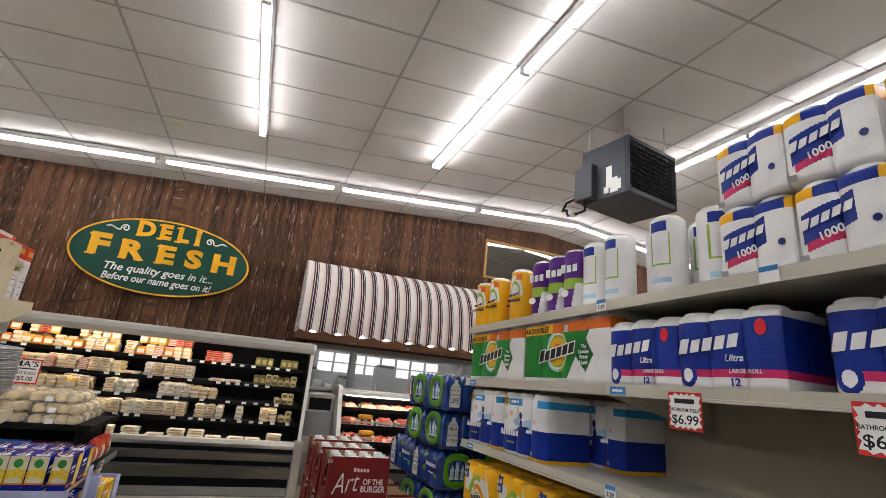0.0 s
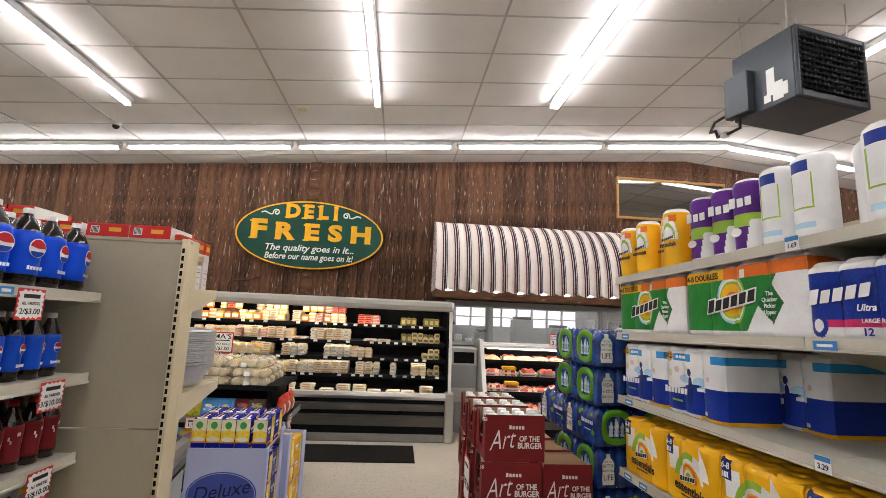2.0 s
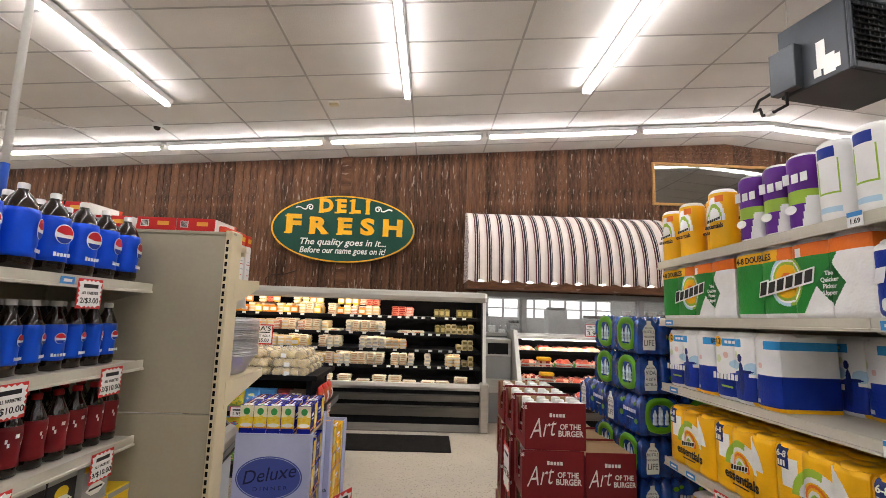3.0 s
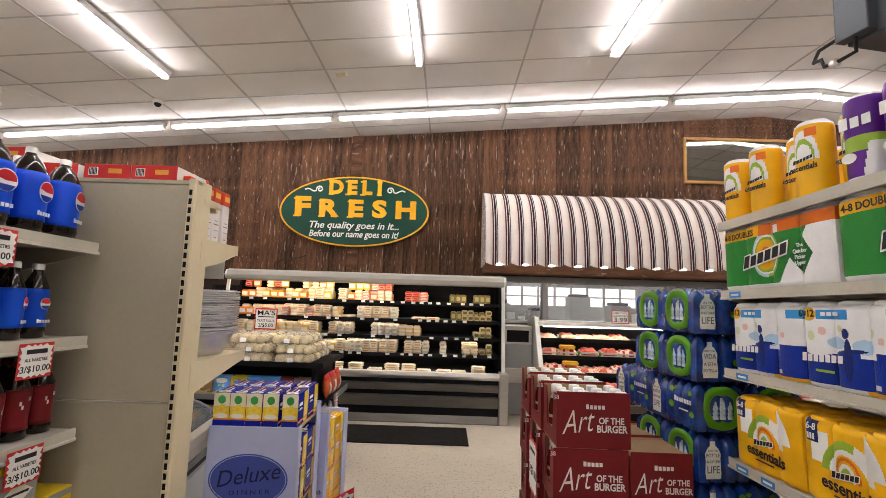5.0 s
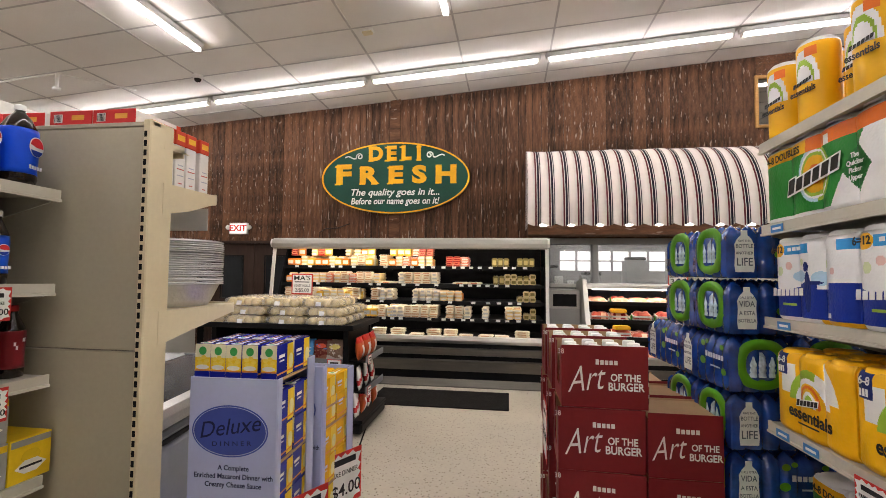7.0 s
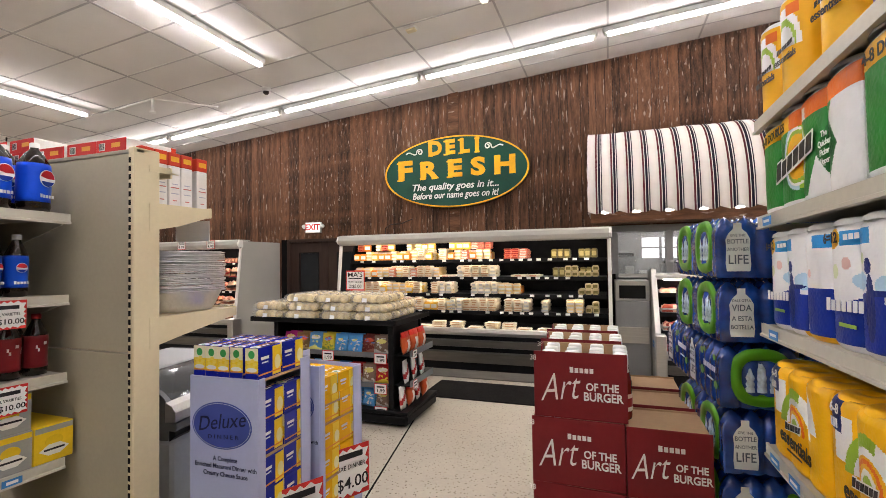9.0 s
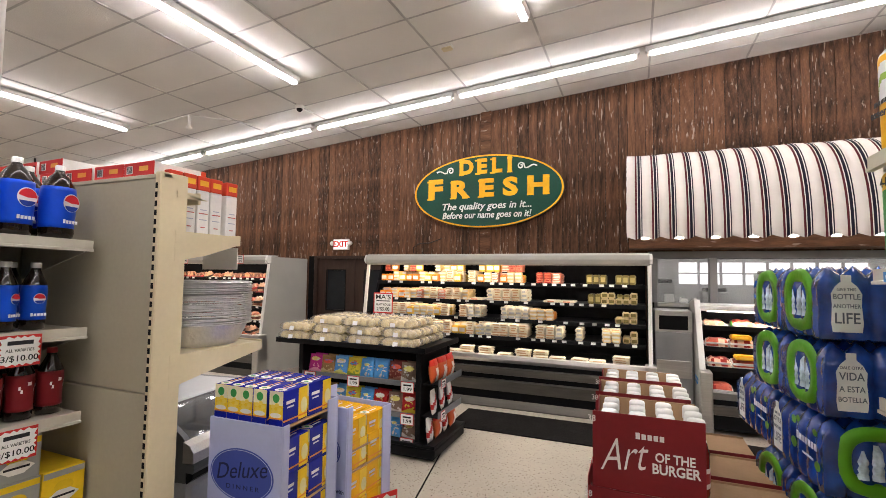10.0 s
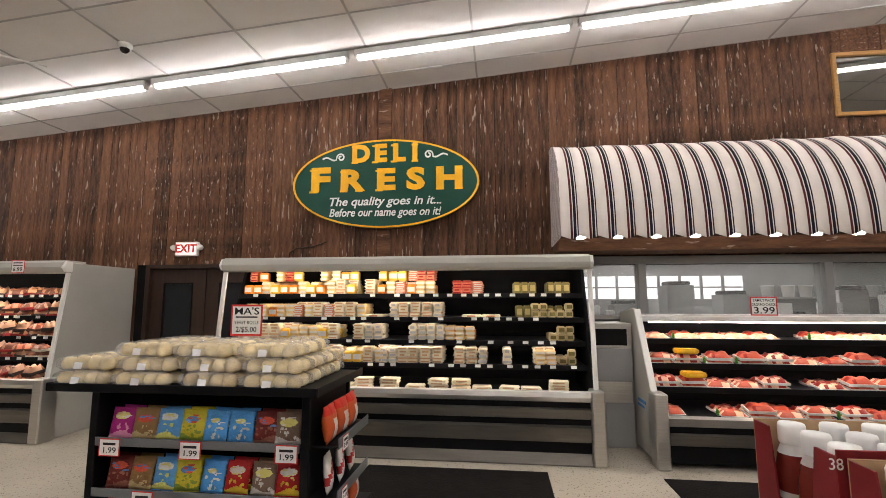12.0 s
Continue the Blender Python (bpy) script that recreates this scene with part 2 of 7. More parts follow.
def text_mesh(body, size, mat, width=1.0, shear=0.0, depth=0.002, bold=0.0):
    """Letters as a solid, in the xy plane, centred, facing +z."""
    key = (body, size, mat.name, width, shear, bold)
    if key not in _texts:
        cu = bpy.data.curves.new("lettering", "FONT")
        cu.body, cu.size, cu.align_x, cu.align_y = body, size, "CENTER", "CENTER"
        cu.shear, cu.extrude, cu.offset, cu.resolution_u = shear, depth / 2, bold * size, 3
        ob = bpy.data.objects.new("lettering", cu)
        scene.collection.objects.link(ob)
        me = bpy.data.meshes.new_from_object(ob.evaluated_get(bpy.context.evaluated_depsgraph_get()))
        bpy.data.objects.remove(ob)
        bpy.data.curves.remove(cu)
        me.transform(Matrix.Diagonal((width, 1, 1, 1)))
        me.materials.clear()
        me.materials.append(mat)
        _texts[key] = me
    return _texts[key]


def thing(name, label, category, m=None, group="", kind=""):
    ob = tagged(new(name), label, category, group, kind)
    ob.empty_display_size = 0.05
    ob.matrix_basis = m or Matrix()
    return ob


def solid(name, me, label, category, m=None, group="", kind=""):
    ob = tagged(new(name, me), label, category, group, kind)
    ob.matrix_basis = m or Matrix()
    return ob


def piece(name, me, parent, m=None, label=""):
    ob = tagged(new(name, me), label)
    ob.parent = parent
    ob.matrix_basis = m or Matrix()
    return ob


FACE = pose(0, 0, 0, 90, 0, 0)


def flat(name, w, h, mat, thick=0.001, round_=0.0):
    """A thin sheet w by h in the xz plane, facing -y, its back at y = 0."""
    return box_mesh(name, -w / 2, w / 2, -thick, 0, -h / 2, h / 2, mat, 0)


def disc(name, rx, rz, mat, thick=0.001, seg=28):
    pts = [(rx * math.cos(2 * math.pi * i / seg), rz * math.sin(2 * math.pi * i / seg)) for i in range(seg)]
    return extrude_mesh(name, pts, -thick, 0, mat, axis="y")


def poly(name, pts, mat, thick=0.001):
    """A thin sheet of an outline (x, z), facing -y."""
    return extrude_mesh(name, pts, -thick, 0, mat, axis="y")

# ---- structure ----
X0, X1, Y0 = -10.0, 12.0, -18.8
RIDGE = 6.75


def ceil_z(x):
    return 4.28 + 0.079 * x if x < RIDGE else 4.28 + 0.079 * RIDGE - 0.09 * (x - RIDGE)


solid("floor", box_mesh("floor", X0, X1, Y0, 4.2, -0.12, 0.0, M_FLOOR, 0), "worn speckled cream vinyl floor", "floor", kind="structure")
tagged(solid("floor_seam", extrude_mesh("floor_seam", [(0.845, -4.75), (0.86, -4.75), (0.50, -2.9), (0.485, -2.9)], 0.0004, 0.0015, M_SLOT, axis="z"),
             "dark seam between floor sheets", "trim"), kind="structure")


def ceiling():
    """Lay-in tiles in one mesh, with the painted bars of the grid below their joints."""
    bm = bmesh.new()
    xs, x = [], 0.03 - 1.175 * 9
    while x < X1:
        xs.append(x)
        x += 1.175
    ys = [0.0] + [0.2 - 0.6165 * k for k in range(1, 32)]
    rnd = random.Random(4)
    for a, b in zip(xs, xs[1:]):
        cuts = [a, RIDGE, b] if a < RIDGE < b else [a, b]
        for c, d in zip(cuts, cuts[1:]):
            for e, f in zip(ys[1:], ys):
                dz = rnd.uniform(0, 0.004)
                p = [(c, e), (d, e), (d, f), (c, f)]
                lo = [bm.verts.new((u, w, ceil_z(u) + dz)) for u, w in p]
                hi = [bm.verts.new((u, w, ceil_z(u) + 0.03)) for u, w in p]
                bm.faces.new(lo[::-1]), bm.faces.new(hi)
                for i in range(4):
                    bm.faces.new([lo[i], lo[(i + 1) % 4], hi[(i + 1) % 4], hi[i]])
    solid("ceiling", finish(bm, "ceiling", M_TILE), "off-white lay-in ceiling tiles, slightly uneven", "ceiling", kind="structure")
    bm = bmesh.new()

    def bar(x0, x1, y0, y1, h=0.006):
        cuts = [x0, RIDGE, x1] if x0 < RIDGE < x1 else [x0, x1]
        for c, d in zip(cuts, cuts[1:]):
            p = [(c, y0), (d, y0), (d, y1), (c, y1)]
            lo = [bm.verts.new((u, w, ceil_z(u) - h)) for u, w in p]
            hi = [bm.verts.new((u, w, ceil_z(u) - 0.0005)) for u, w in p]
            bm.faces.new(lo[::-1]), bm.faces.new(hi)
            for i in range(4):
                bm.faces.new([lo[i], lo[(i + 1) % 4], hi[(i + 1) % 4], hi[i]])
    for x in xs:
        bar(x - 0.012, x + 0.012, ys[-1], 0, 0.007)
    for y in ys:
        bar(xs[0], xs[-1], y - 0.010, y + 0.010, 0.005)
    solid("ceiling_grid", finish(bm, "ceiling_grid", M_TBAR), "painted metal grid bars of the ceiling", "ceiling grid", kind="structure")


ceiling()
# added unseen walls that close the shop, and the wall behind the boards with its openings
WIN = (5.44, 7.47, 3.68, 4.37)
DOOR = (-3.27, -1.57, 1.98)
SERV = (2.42, 10.0, 1.33, 1.93)


def wall_block(name, x0, x1, y0, y1, z0, z1, mat, label):
    return solid(name, box_mesh(name, x0, x1, y0, y1, z0, z1, mat, 0), label, "wall", kind="structure")


wall_block("wall_west", X0 - 0.15, X0, Y0, 0, 0, 4.6, M_CLOSE, "plain unseen tan wall, darkened to cut bounced light")
wall_block("wall_east", X1, X1 + 0.15, Y0, 0, 0, 5.0, M_CLOSE, "plain unseen tan wall, darkened to cut bounced light")
wall_block("wall_south", X0, X1, Y0 - 0.15, Y0, 0, 5.2, M_CLOSE, "plain unseen tan wall, darkened to cut bounced light")
north = thing("wall_north", "dark stained vertical board wall with pale scars", "wall", kind="structure")
for x0, x1, z0, z1 in ((X0, DOOR[0], 0, 5.1), (DOOR[0], DOOR[1], DOOR[2], 5.1), (DOOR[1], SERV[0], 0, 5.1), (SERV[0], SERV[1], 0, SERV[2]),
                       (SERV[0], WIN[0], SERV[3], 5.1), (WIN[0], WIN[1], SERV[3], WIN[2]), (WIN[0], WIN[1], WIN[3], 5.1), (WIN[1], SERV[1], SERV[3], 5.1),
                       (SERV[1], X1, 0, 5.1)):
    piece("wall_core", box_mesh("wall_core", x0, x1, 0.022, 0.16, z0, z1, M_SLOT if z0 >= 1.9 or x0 != SERV[0] else M_GREYPAINT, 0), north)

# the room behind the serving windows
# back wall greyed so the room looks dim; its side walls stay white
wall_block("wall_kitchen_back", 1.4, 11, 4.0, 4.15, 0, 2.8, M_GREYPAINT, "wall of the white preparation room, back painted grey to look dim")
wall_block("wall_kitchen_side", 1.25, 1.4, 0.17, 4.15, 0, 2.8, M_WHITE, "wall of the white preparation room, back painted grey to look dim")
wall_block("wall_kitchen_far", 11, 11.15, 0.17, 4.15, 0, 2.8, M_WHITE, "wall of the white preparation room, back painted grey to look dim")
solid("ceiling_kitchen", box_mesh("ceiling_kitchen", 1.25, 11.15, 0.17, 4.15, 2.7, 2.8, M_TILE, 0), "white ceiling of the preparation room", "ceiling", kind="structure")
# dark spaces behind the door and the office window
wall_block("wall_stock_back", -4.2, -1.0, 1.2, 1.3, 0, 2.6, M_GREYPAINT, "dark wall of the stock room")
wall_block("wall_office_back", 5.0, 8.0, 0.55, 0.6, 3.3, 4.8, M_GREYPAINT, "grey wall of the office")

# ---- lamps: strip fixtures of two tubes ----
LAMP_LABEL = "white strip lamp with two bare fluorescent tubes under the ceiling"


def strip_lamp(length=2.36, spread=0.014):
    t = thing("strip_lamp", LAMP_LABEL, "ceiling lamp", group="strip lamps")
    L = length / 2
    piece("housing", extrude_mesh("housing", [(-0.055, 0.055), (-0.035, 0.0), (0.035, 0.0), (0.055, 0.055)], -L, L, M_HOUSING, 0.002), t)
    for y in (-spread, spread):
        piece("tube", tube_mesh("tube", [(-L + 0.05, y, -0.025), (L - 0.05, y, -0.025)], 0.017, M_TUBE, 10), t)
    for x in (-L + 0.02, L - 0.02):
        piece("lamp_socket", box_mesh("lamp_socket", x - 0.010, x + 0.010, -spread - 0.02, spread + 0.02, -0.045, 0.03, M_WHITE, 0.004), t)
        piece("end_clip", box_mesh("end_clip", x - 0.03, x + 0.03, -0.03, 0.03, -0.002, 0.05, M_STEEL, 0.004), t)
    return t


first = strip_lamp()
slope = -math.degrees(math.atan(0.079))
jx = [-9.87, -7.44, -5.01, -2.574, -0.143, 2.29, 4.72]
first.matrix_basis = pose(1.0735, -1.0, ceil_z(1.0735) - 0.075, 0, slope, 0)
for a in jx:
    c = a + 1.216
    if abs(c - 1.0735) > 0.1 and c < 6.5:
        copy_thing(first, pose(c, -1.0, ceil_z(c) - 0.075, 0, slope, 0))
for c in (8.05, 10.4):
    copy_thing(first, pose(c, -1.0, ceil_z(c) - 0.075, 0, 5.1, 0))
for x in (-4.95, -1.75, 1.16, 3.40, 6.36, 9.3):
    # from k = 4 on, unseen behind the camera, added to light south-facing sides
    for k in range(7):
        y = -2.42 - 1.18 - 2.36 * k
        if x == 9.3 and k % 2:
            continue
        if x == 3.40:
            if k == 0:
                wide = strip_lamp(2.36, 0.036)
                wide["label"] = "white strip lamp with two fluorescent tubes set wide apart"
                wide.matrix_basis = pose(x, y, ceil_z(x) - 0.075, 0, 0, 90)
            else:
                copy_thing(first, pose(x, y, ceil_z(x) - 0.075, 0, 0, 90))
            continue
        copy_thing(first, pose(x, y, ceil_z(x) - 0.075, 0, 0, 90))
for x, y in ((6.4, 2.9), (3.6, 3.1), (3.9, 1.3)):
    copy_thing(first, pose(x, y, 2.62, 0, 0, 0))

# ---- wall furniture ----
def deli_sign():
    t = thing("deli_sign", "green oval wooden sign with gold letters and gold rim", "sign", pose(0.01, -0.022, 2.99))
    piece("board", disc("board", 1.215, 0.575, M_GREENSIGN, 0.06, 72), t)
    bm = bmesh.new()
    n = 72
    for i in range(n):
        a, b = 2 * math.pi * i / n, 2 * math.pi * (i + 1) / n
        q = []
        for ang in (a, b):
            for k in (1.0, 0.978):
                q.append((1.215 * math.cos(ang) * k, 0.575 * math.sin(ang) * (k if k == 1 else 0.962)))
        f = [bm.verts.new((q[i2][0], -0.066, q[i2][1])) for i2 in (0, 1, 3, 2)]
        bk = [bm.verts.new((q[i2][0], -0.058, q[i2][1])) for i2 in (0, 1, 3, 2)]
        bm.faces.new(f)
        for k in range(4):
            bm.faces.new([f[k], f[(k + 1) % 4], bk[(k + 1) % 4], bk[k]])
    bmesh.ops.recalc_face_normals(bm, faces=bm.faces[:])
    piece("rim", finish(bm, "rim", M_GOLD), t, label="gold rim")

    def word(body, x, z, size, mat, width=1.0, shear=0.0, bold=0.0):
        piece("lettering", text_mesh(body, size, mat, width, shear, 0.008, bold), t, Matrix.Translation((x, -0.066, z)) @ FACE)

    def line(body, x, z, size, wide):
        """Slanted white writing, drawn out to its width."""
        me = text_mesh(body, size, M_SIGNWHITE, 1.0, 0.25, 0.008, 0.014)
        xs = [v.co.x for v in me.vertices]
        k = wide / (max(xs) - min(xs))
        word(body, x, z, size, M_SIGNWHITE, k, 0.25, 0.014)

    def capital(ch, x, z, size, width, feet):
        """A capital with the small serifs that the painted letters have."""
        word(ch, x, z, size, M_GOLD, width, 0, 0.05)
        h = size * 0.345
        for fx, fz in feet:
            piece("serif", box_mesh("serif", -0.055 * size / 0.4, 0.055 * size / 0.4, -0.0705, -0.0625, -0.013, 0.013, M_GOLD, 0.003), t, Matrix.Translation((x + fx * size, 0, z + fz * h)))
    for ch, x, feet in (("D", -0.31, ((-0.25, 1), (-0.25, -1))), ("E", -0.05, ((-0.22, 1), (-0.22, -1))), ("L", 0.19, ((-0.2, 1), (-0.2, -1))), ("I", 0.40, ((0, 1), (0, -1)))):
        capital(ch, x, 0.385, 0.31, 1.05, feet)
    for ch, x, z, size, feet in (("F", -0.85, 0.05, 0.42, ((-0.2, 1), (-0.2, -1))), ("R", -0.435, 0.035, 0.37, ((-0.25, 1), (-0.25, -1), (0.3, -1))), ("E", 0.02, 0.035, 0.37, ((-0.22, 1), (-0.22, -1))),
                                 ("S", 0.41, 0.035, 0.37, ()), ("H", 0.84, 0.035, 0.37, ((-0.32, 1), (-0.32, -1), (0.32, 1), (0.32, -1)))):
        capital(ch, x, z, size, 1.32, feet)
    line("The quality goes in it...", 0.005, -0.235, 0.155, 1.45)
    line("Before our name goes on it!", 0.005, -0.378, 0.148, 1.45)
    for s in (-1, 1):
        pts = []
        for k in range(25):
            u = k / 24
            ang = u * 2.6 * math.pi
            r = 0.055 * (1 - 0.75 * u)
            pts.append((s * (0.575 + r * math.cos(ang)), -0.067, 0.355 + r * math.sin(ang)))
        pts = [(s * (0.82 - 0.21 * k / 8), -0.067, 0.34 + 0.02 * math.sin(k / 8 * 2 * math.pi)) for k in range(8)] + pts
        piece("scroll", tube_mesh("scroll", pts, 0.011, M_SIGNWHITE, 6), t)


deli_sign()
post = solid("wall_batten", box_mesh("wall_batten", -0.085, 0.085, -0.02, 0.0, 2.0, 4.30, M_PLANK, 0.003), "dark wooden batten behind the oval sign", "batten", kind="structure")


def exit_sign():
    t = thing("exit_sign", "white exit sign with red letters and two lamp heads", "exit sign", pose(-2.68, -0.0, 2.185))
    piece("sign_box", box_mesh("sign_box", -0.16, 0.16, -0.06, -0.002, -0.095, 0.095, M_WHITE, 0.008), t)
    piece("sign_face", box_mesh("sign_face", -0.14, 0.14, -0.064, -0.058, -0.075, 0.075, M_EXIT, 0), t)
    piece("lettering", text_mesh("EXIT", 0.15, M_TAGRED, 1.0, 0, 0.004, 0.03), t, Matrix.Translation((0, -0.066, 0)) @ FACE)
    for s in (-1, 1):
        piece("lamp_head", lathe_mesh("lamp_head", [(0, -0.03), (0.035, -0.028), (0.04, 0.0), (0.025, 0.03), (0, 0.035)], M_WHITE, 12), t, pose(s * 0.19, -0.05, 0.02, 90))


exit_sign()


def double_door():
    t = thing("door_1", "dark brown wooden double swing doors with small windows", "door", pose(0, 0, 0), kind="structure")
    mid = (DOOR[0] + DOOR[1]) / 2
    for a, b, nm in ((DOOR[0] + 0.06, mid - 0.006, "door_leaf"), (mid + 0.006, DOOR[1] - 0.06, "door_leaf")):
        w0, w1, z0, z1 = a + 0.2, b - 0.2, 1.02, 1.72
        for i, (p, q, r, s) in enumerate(((a, w0, 0.01, 1.93), (w1, b, 0.01, 1.93), (w0, w1, 0.01, z0), (w0, w1, z1, 1.93))):
            piece(nm, box_mesh(nm, p, q, 0.03, 0.075, r, s, M_DOOR, 0.0), t)
        piece("door_pane", box_mesh("door_pane", w0, w1, 0.045, 0.06, z0, z1, M_DOORGLASS, 0), t, label="dark glass pane")
        for p, q, r, s in ((w0 - 0.02, w0, z0 - 0.02, z1 + 0.02), (w1, w1 + 0.02, z0 - 0.02, z1 + 0.02), (w0, w1, z0 - 0.02, z0), (w0, w1, z1, z1 + 0.02)):
            piece("pane_bead", box_mesh("pane_bead", p, q, 0.018, 0.03, r, s, M_BLACK, 0.002), t)
    for p, q, r, s in ((DOOR[0], DOOR[0] + 0.06, 0, 1.98), (DOOR[1] - 0.06, DOOR[1], 0, 1.98), (DOOR[0] + 0.06, DOOR[1] - 0.06, 1.93, 1.98)):
        piece("door_frame", box_mesh("door_frame", p, q, -0.025, 0.1, r, s, M_DOOR, 0.004), t)


double_door()


def office_window():
    t = thing("window_1", "oak framed office window high in the board wall", "window", kind="structure")
    a, b, c, d = WIN
    piece("pane", box_mesh("pane", a, b, 0.0, 0.006, c, d, M_MIRROR, 0), t)
    for p, q, r, s in ((a - 0.045, a, c - 0.045, d + 0.045), (b, b + 0.045, c - 0.045, d + 0.045), (a, b, c - 0.045, c), (a, b, d, d + 0.045)):
        piece("window_frame", box_mesh("window_frame", p, q, -0.035, 0.02, r, s, M_OAK, 0.004), t)


office_window()


def serving_windows():
    t = thing("window_2", "row of serving windows with grey metal posts", "window", kind="structure")
    xs = [2.42, 3.13, 5.15, 7.2, 9.9]
    for k, x in enumerate(xs):
        piece("window_post", box_mesh("window_post", x - 0.045, x + 0.045, -0.03, 0.15, SERV[2], SERV[3], M_GREYPAINT, 0.004), t)
    for a, b in zip(xs, xs[1:]):
        piece("pane", box_mesh("pane", a + 0.045, b - 0.045, 0.05, 0.056, SERV[2], SERV[3], M_GLASS, 0), t).visible_shadow = False
    piece("window_sill", box_mesh("window_sill", 2.46, 10, -0.10, 0.16, SERV[2] - 0.05, SERV[2], M_STEEL, 0.004), t, label="steel sill")
    piece("window_head", box_mesh("window_head", 2.35, 10, -0.06, 0.02, SERV[3], SERV[3] + 0.09, M_GREYPAINT, 0.004), t)


serving_windows()


def awning():
    """A quarter-round canvas canopy with a scalloped valance and lamps under its edge."""
    t = thing("awning", "quarter-round awning of cream canvas with navy and red stripes", "awning")
    a, b = 2.09, 9.6
    ztop, zbot, depth = 3.34, 2.2, 0.88
    prof = []
    for k in range(13):
        u = k / 12 * math.pi / 2
        prof.append((-0.03 - depth * math.sin(u) ** 0.9, zbot + (ztop - zbot) * math.cos(u) ** 0.85))
    unit = 0.187
    bm = bmesh.new()
    x = a
    cuts = []
    while x < b:
        for w, mi in ((0.100, 0), (0.022, 2), (0.009, 0), (0.028, 1), (0.009, 0), (0.012, 1), (0.007, 0)):
            cuts.append((x, min(x + w, b), mi))
            x += w
    rnd = random.Random(3)
    rows = []

    def sag(x, k):
        ph = ((x - a) / 0.62) % 1.0
        return 0.022 * math.sin(math.pi * ph) * math.sin(math.pi * k / 12)
    for x0, x1, mi in cuts:
        r0 = [bm.verts.new((x0, y + sag(x0, k), z - sag(x0, k))) for k, (y, z) in enumerate(prof)]
        r1 = [bm.verts.new((x1, y + sag(x1, k), z - sag(x1, k))) for k, (y, z) in enumerate(prof)]
        for k in range(12):
            bm.faces.new([r0[k], r0[k + 1], r1[k + 1], r1[k]]).material_index = mi
        y, z = prof[-1]
        u0 = ((x0 - a) % unit) / unit
        u1 = u0 + (x1 - x0) / unit
        drop = [0.045 + 0.035 * abs(math.sin(math.pi * u)) for u in (u0, u1)]
        p, q = bm.verts.new((x0, y, z - drop[0])), bm.verts.new((x1, y, z - drop[1]))
        bm.faces.new([r0[12], p, q, r1[12]]).material_index = mi
    me = finish(bm, "canopy", [M_CANVAS, M_NAVY, M_RED], True)
    ob = piece("canopy", me, t)
    mod = ob.modifiers.new("thickness", "SOLIDIFY")
    mod.thickness = 0.004
    bm = bmesh.new()
    n = 14
    for k in range(n):
        y0, y1 = -0.03 - depth * k / n, -0.03 - depth * (k + 1) / n

        def top(y):
            u = min(1, (-y - 0.03) / depth) ** (1 / 0.9)
            return zbot + (ztop - zbot) * max(0, 1 - u * u) ** 0.425
        for q0, q1, mi in ((0, 0.55, 0), (0.55, 0.72, 2), (0.72, 1, 1)):
            ya, yb = y0 + (y1 - y0) * q0, y0 + (y1 - y0) * q1
            f = bm.faces.new([bm.verts.new(p) for p in ((a, ya, zbot - 0.06), (a, yb, zbot - 0.06), (a, yb, top(yb)), (a, ya, top(ya)))])
            f.material_index = mi
    ob = piece("end_panel", finish(bm, "end_panel", [M_CANVAS, M_NAVY, M_RED]), t)
    mod = ob.modifiers.new("thickness", "SOLIDIFY")
    mod.thickness = 0.004
    piece("frame_rail", box_mesh("frame_rail", a, b, -0.9, -0.875, zbot - 0.035, zbot - 0.01, M_STEEL, 0), t)
    soff = box_mesh("soffit_board", a + 0.02, b, -0.52, -0.0, zbot - 0.16, zbot - 0.02, M_PLANK, 0.004)
    solid("soffit_board", soff, "dark stained board soffit under the awning", "soffit", kind="structure")


awning()


def spot_bulbs():
    base = thing("awning_lamp", "small round lamp glowing under the edge of the awning", "lamp", group="lamps under the awning")
    piece("bulb", lathe_mesh("bulb", [(0, -0.03), (0.045, -0.024), (0.05, 0), (0.03, 0.012)], M_BULB, 12), base)
    piece("lamp_base", lathe_mesh("lamp_base", [(0.03, 0.01), (0.035, 0.03), (0, 0.03)], M_WHITE, 12), base)
    base.matrix_basis = pose(2.30, -0.84, 2.155)
    for k in range(1, 20):
        copy_thing(base, pose(2.30 + 0.374 * k, -0.84, 2.155))


spot_bulbs()

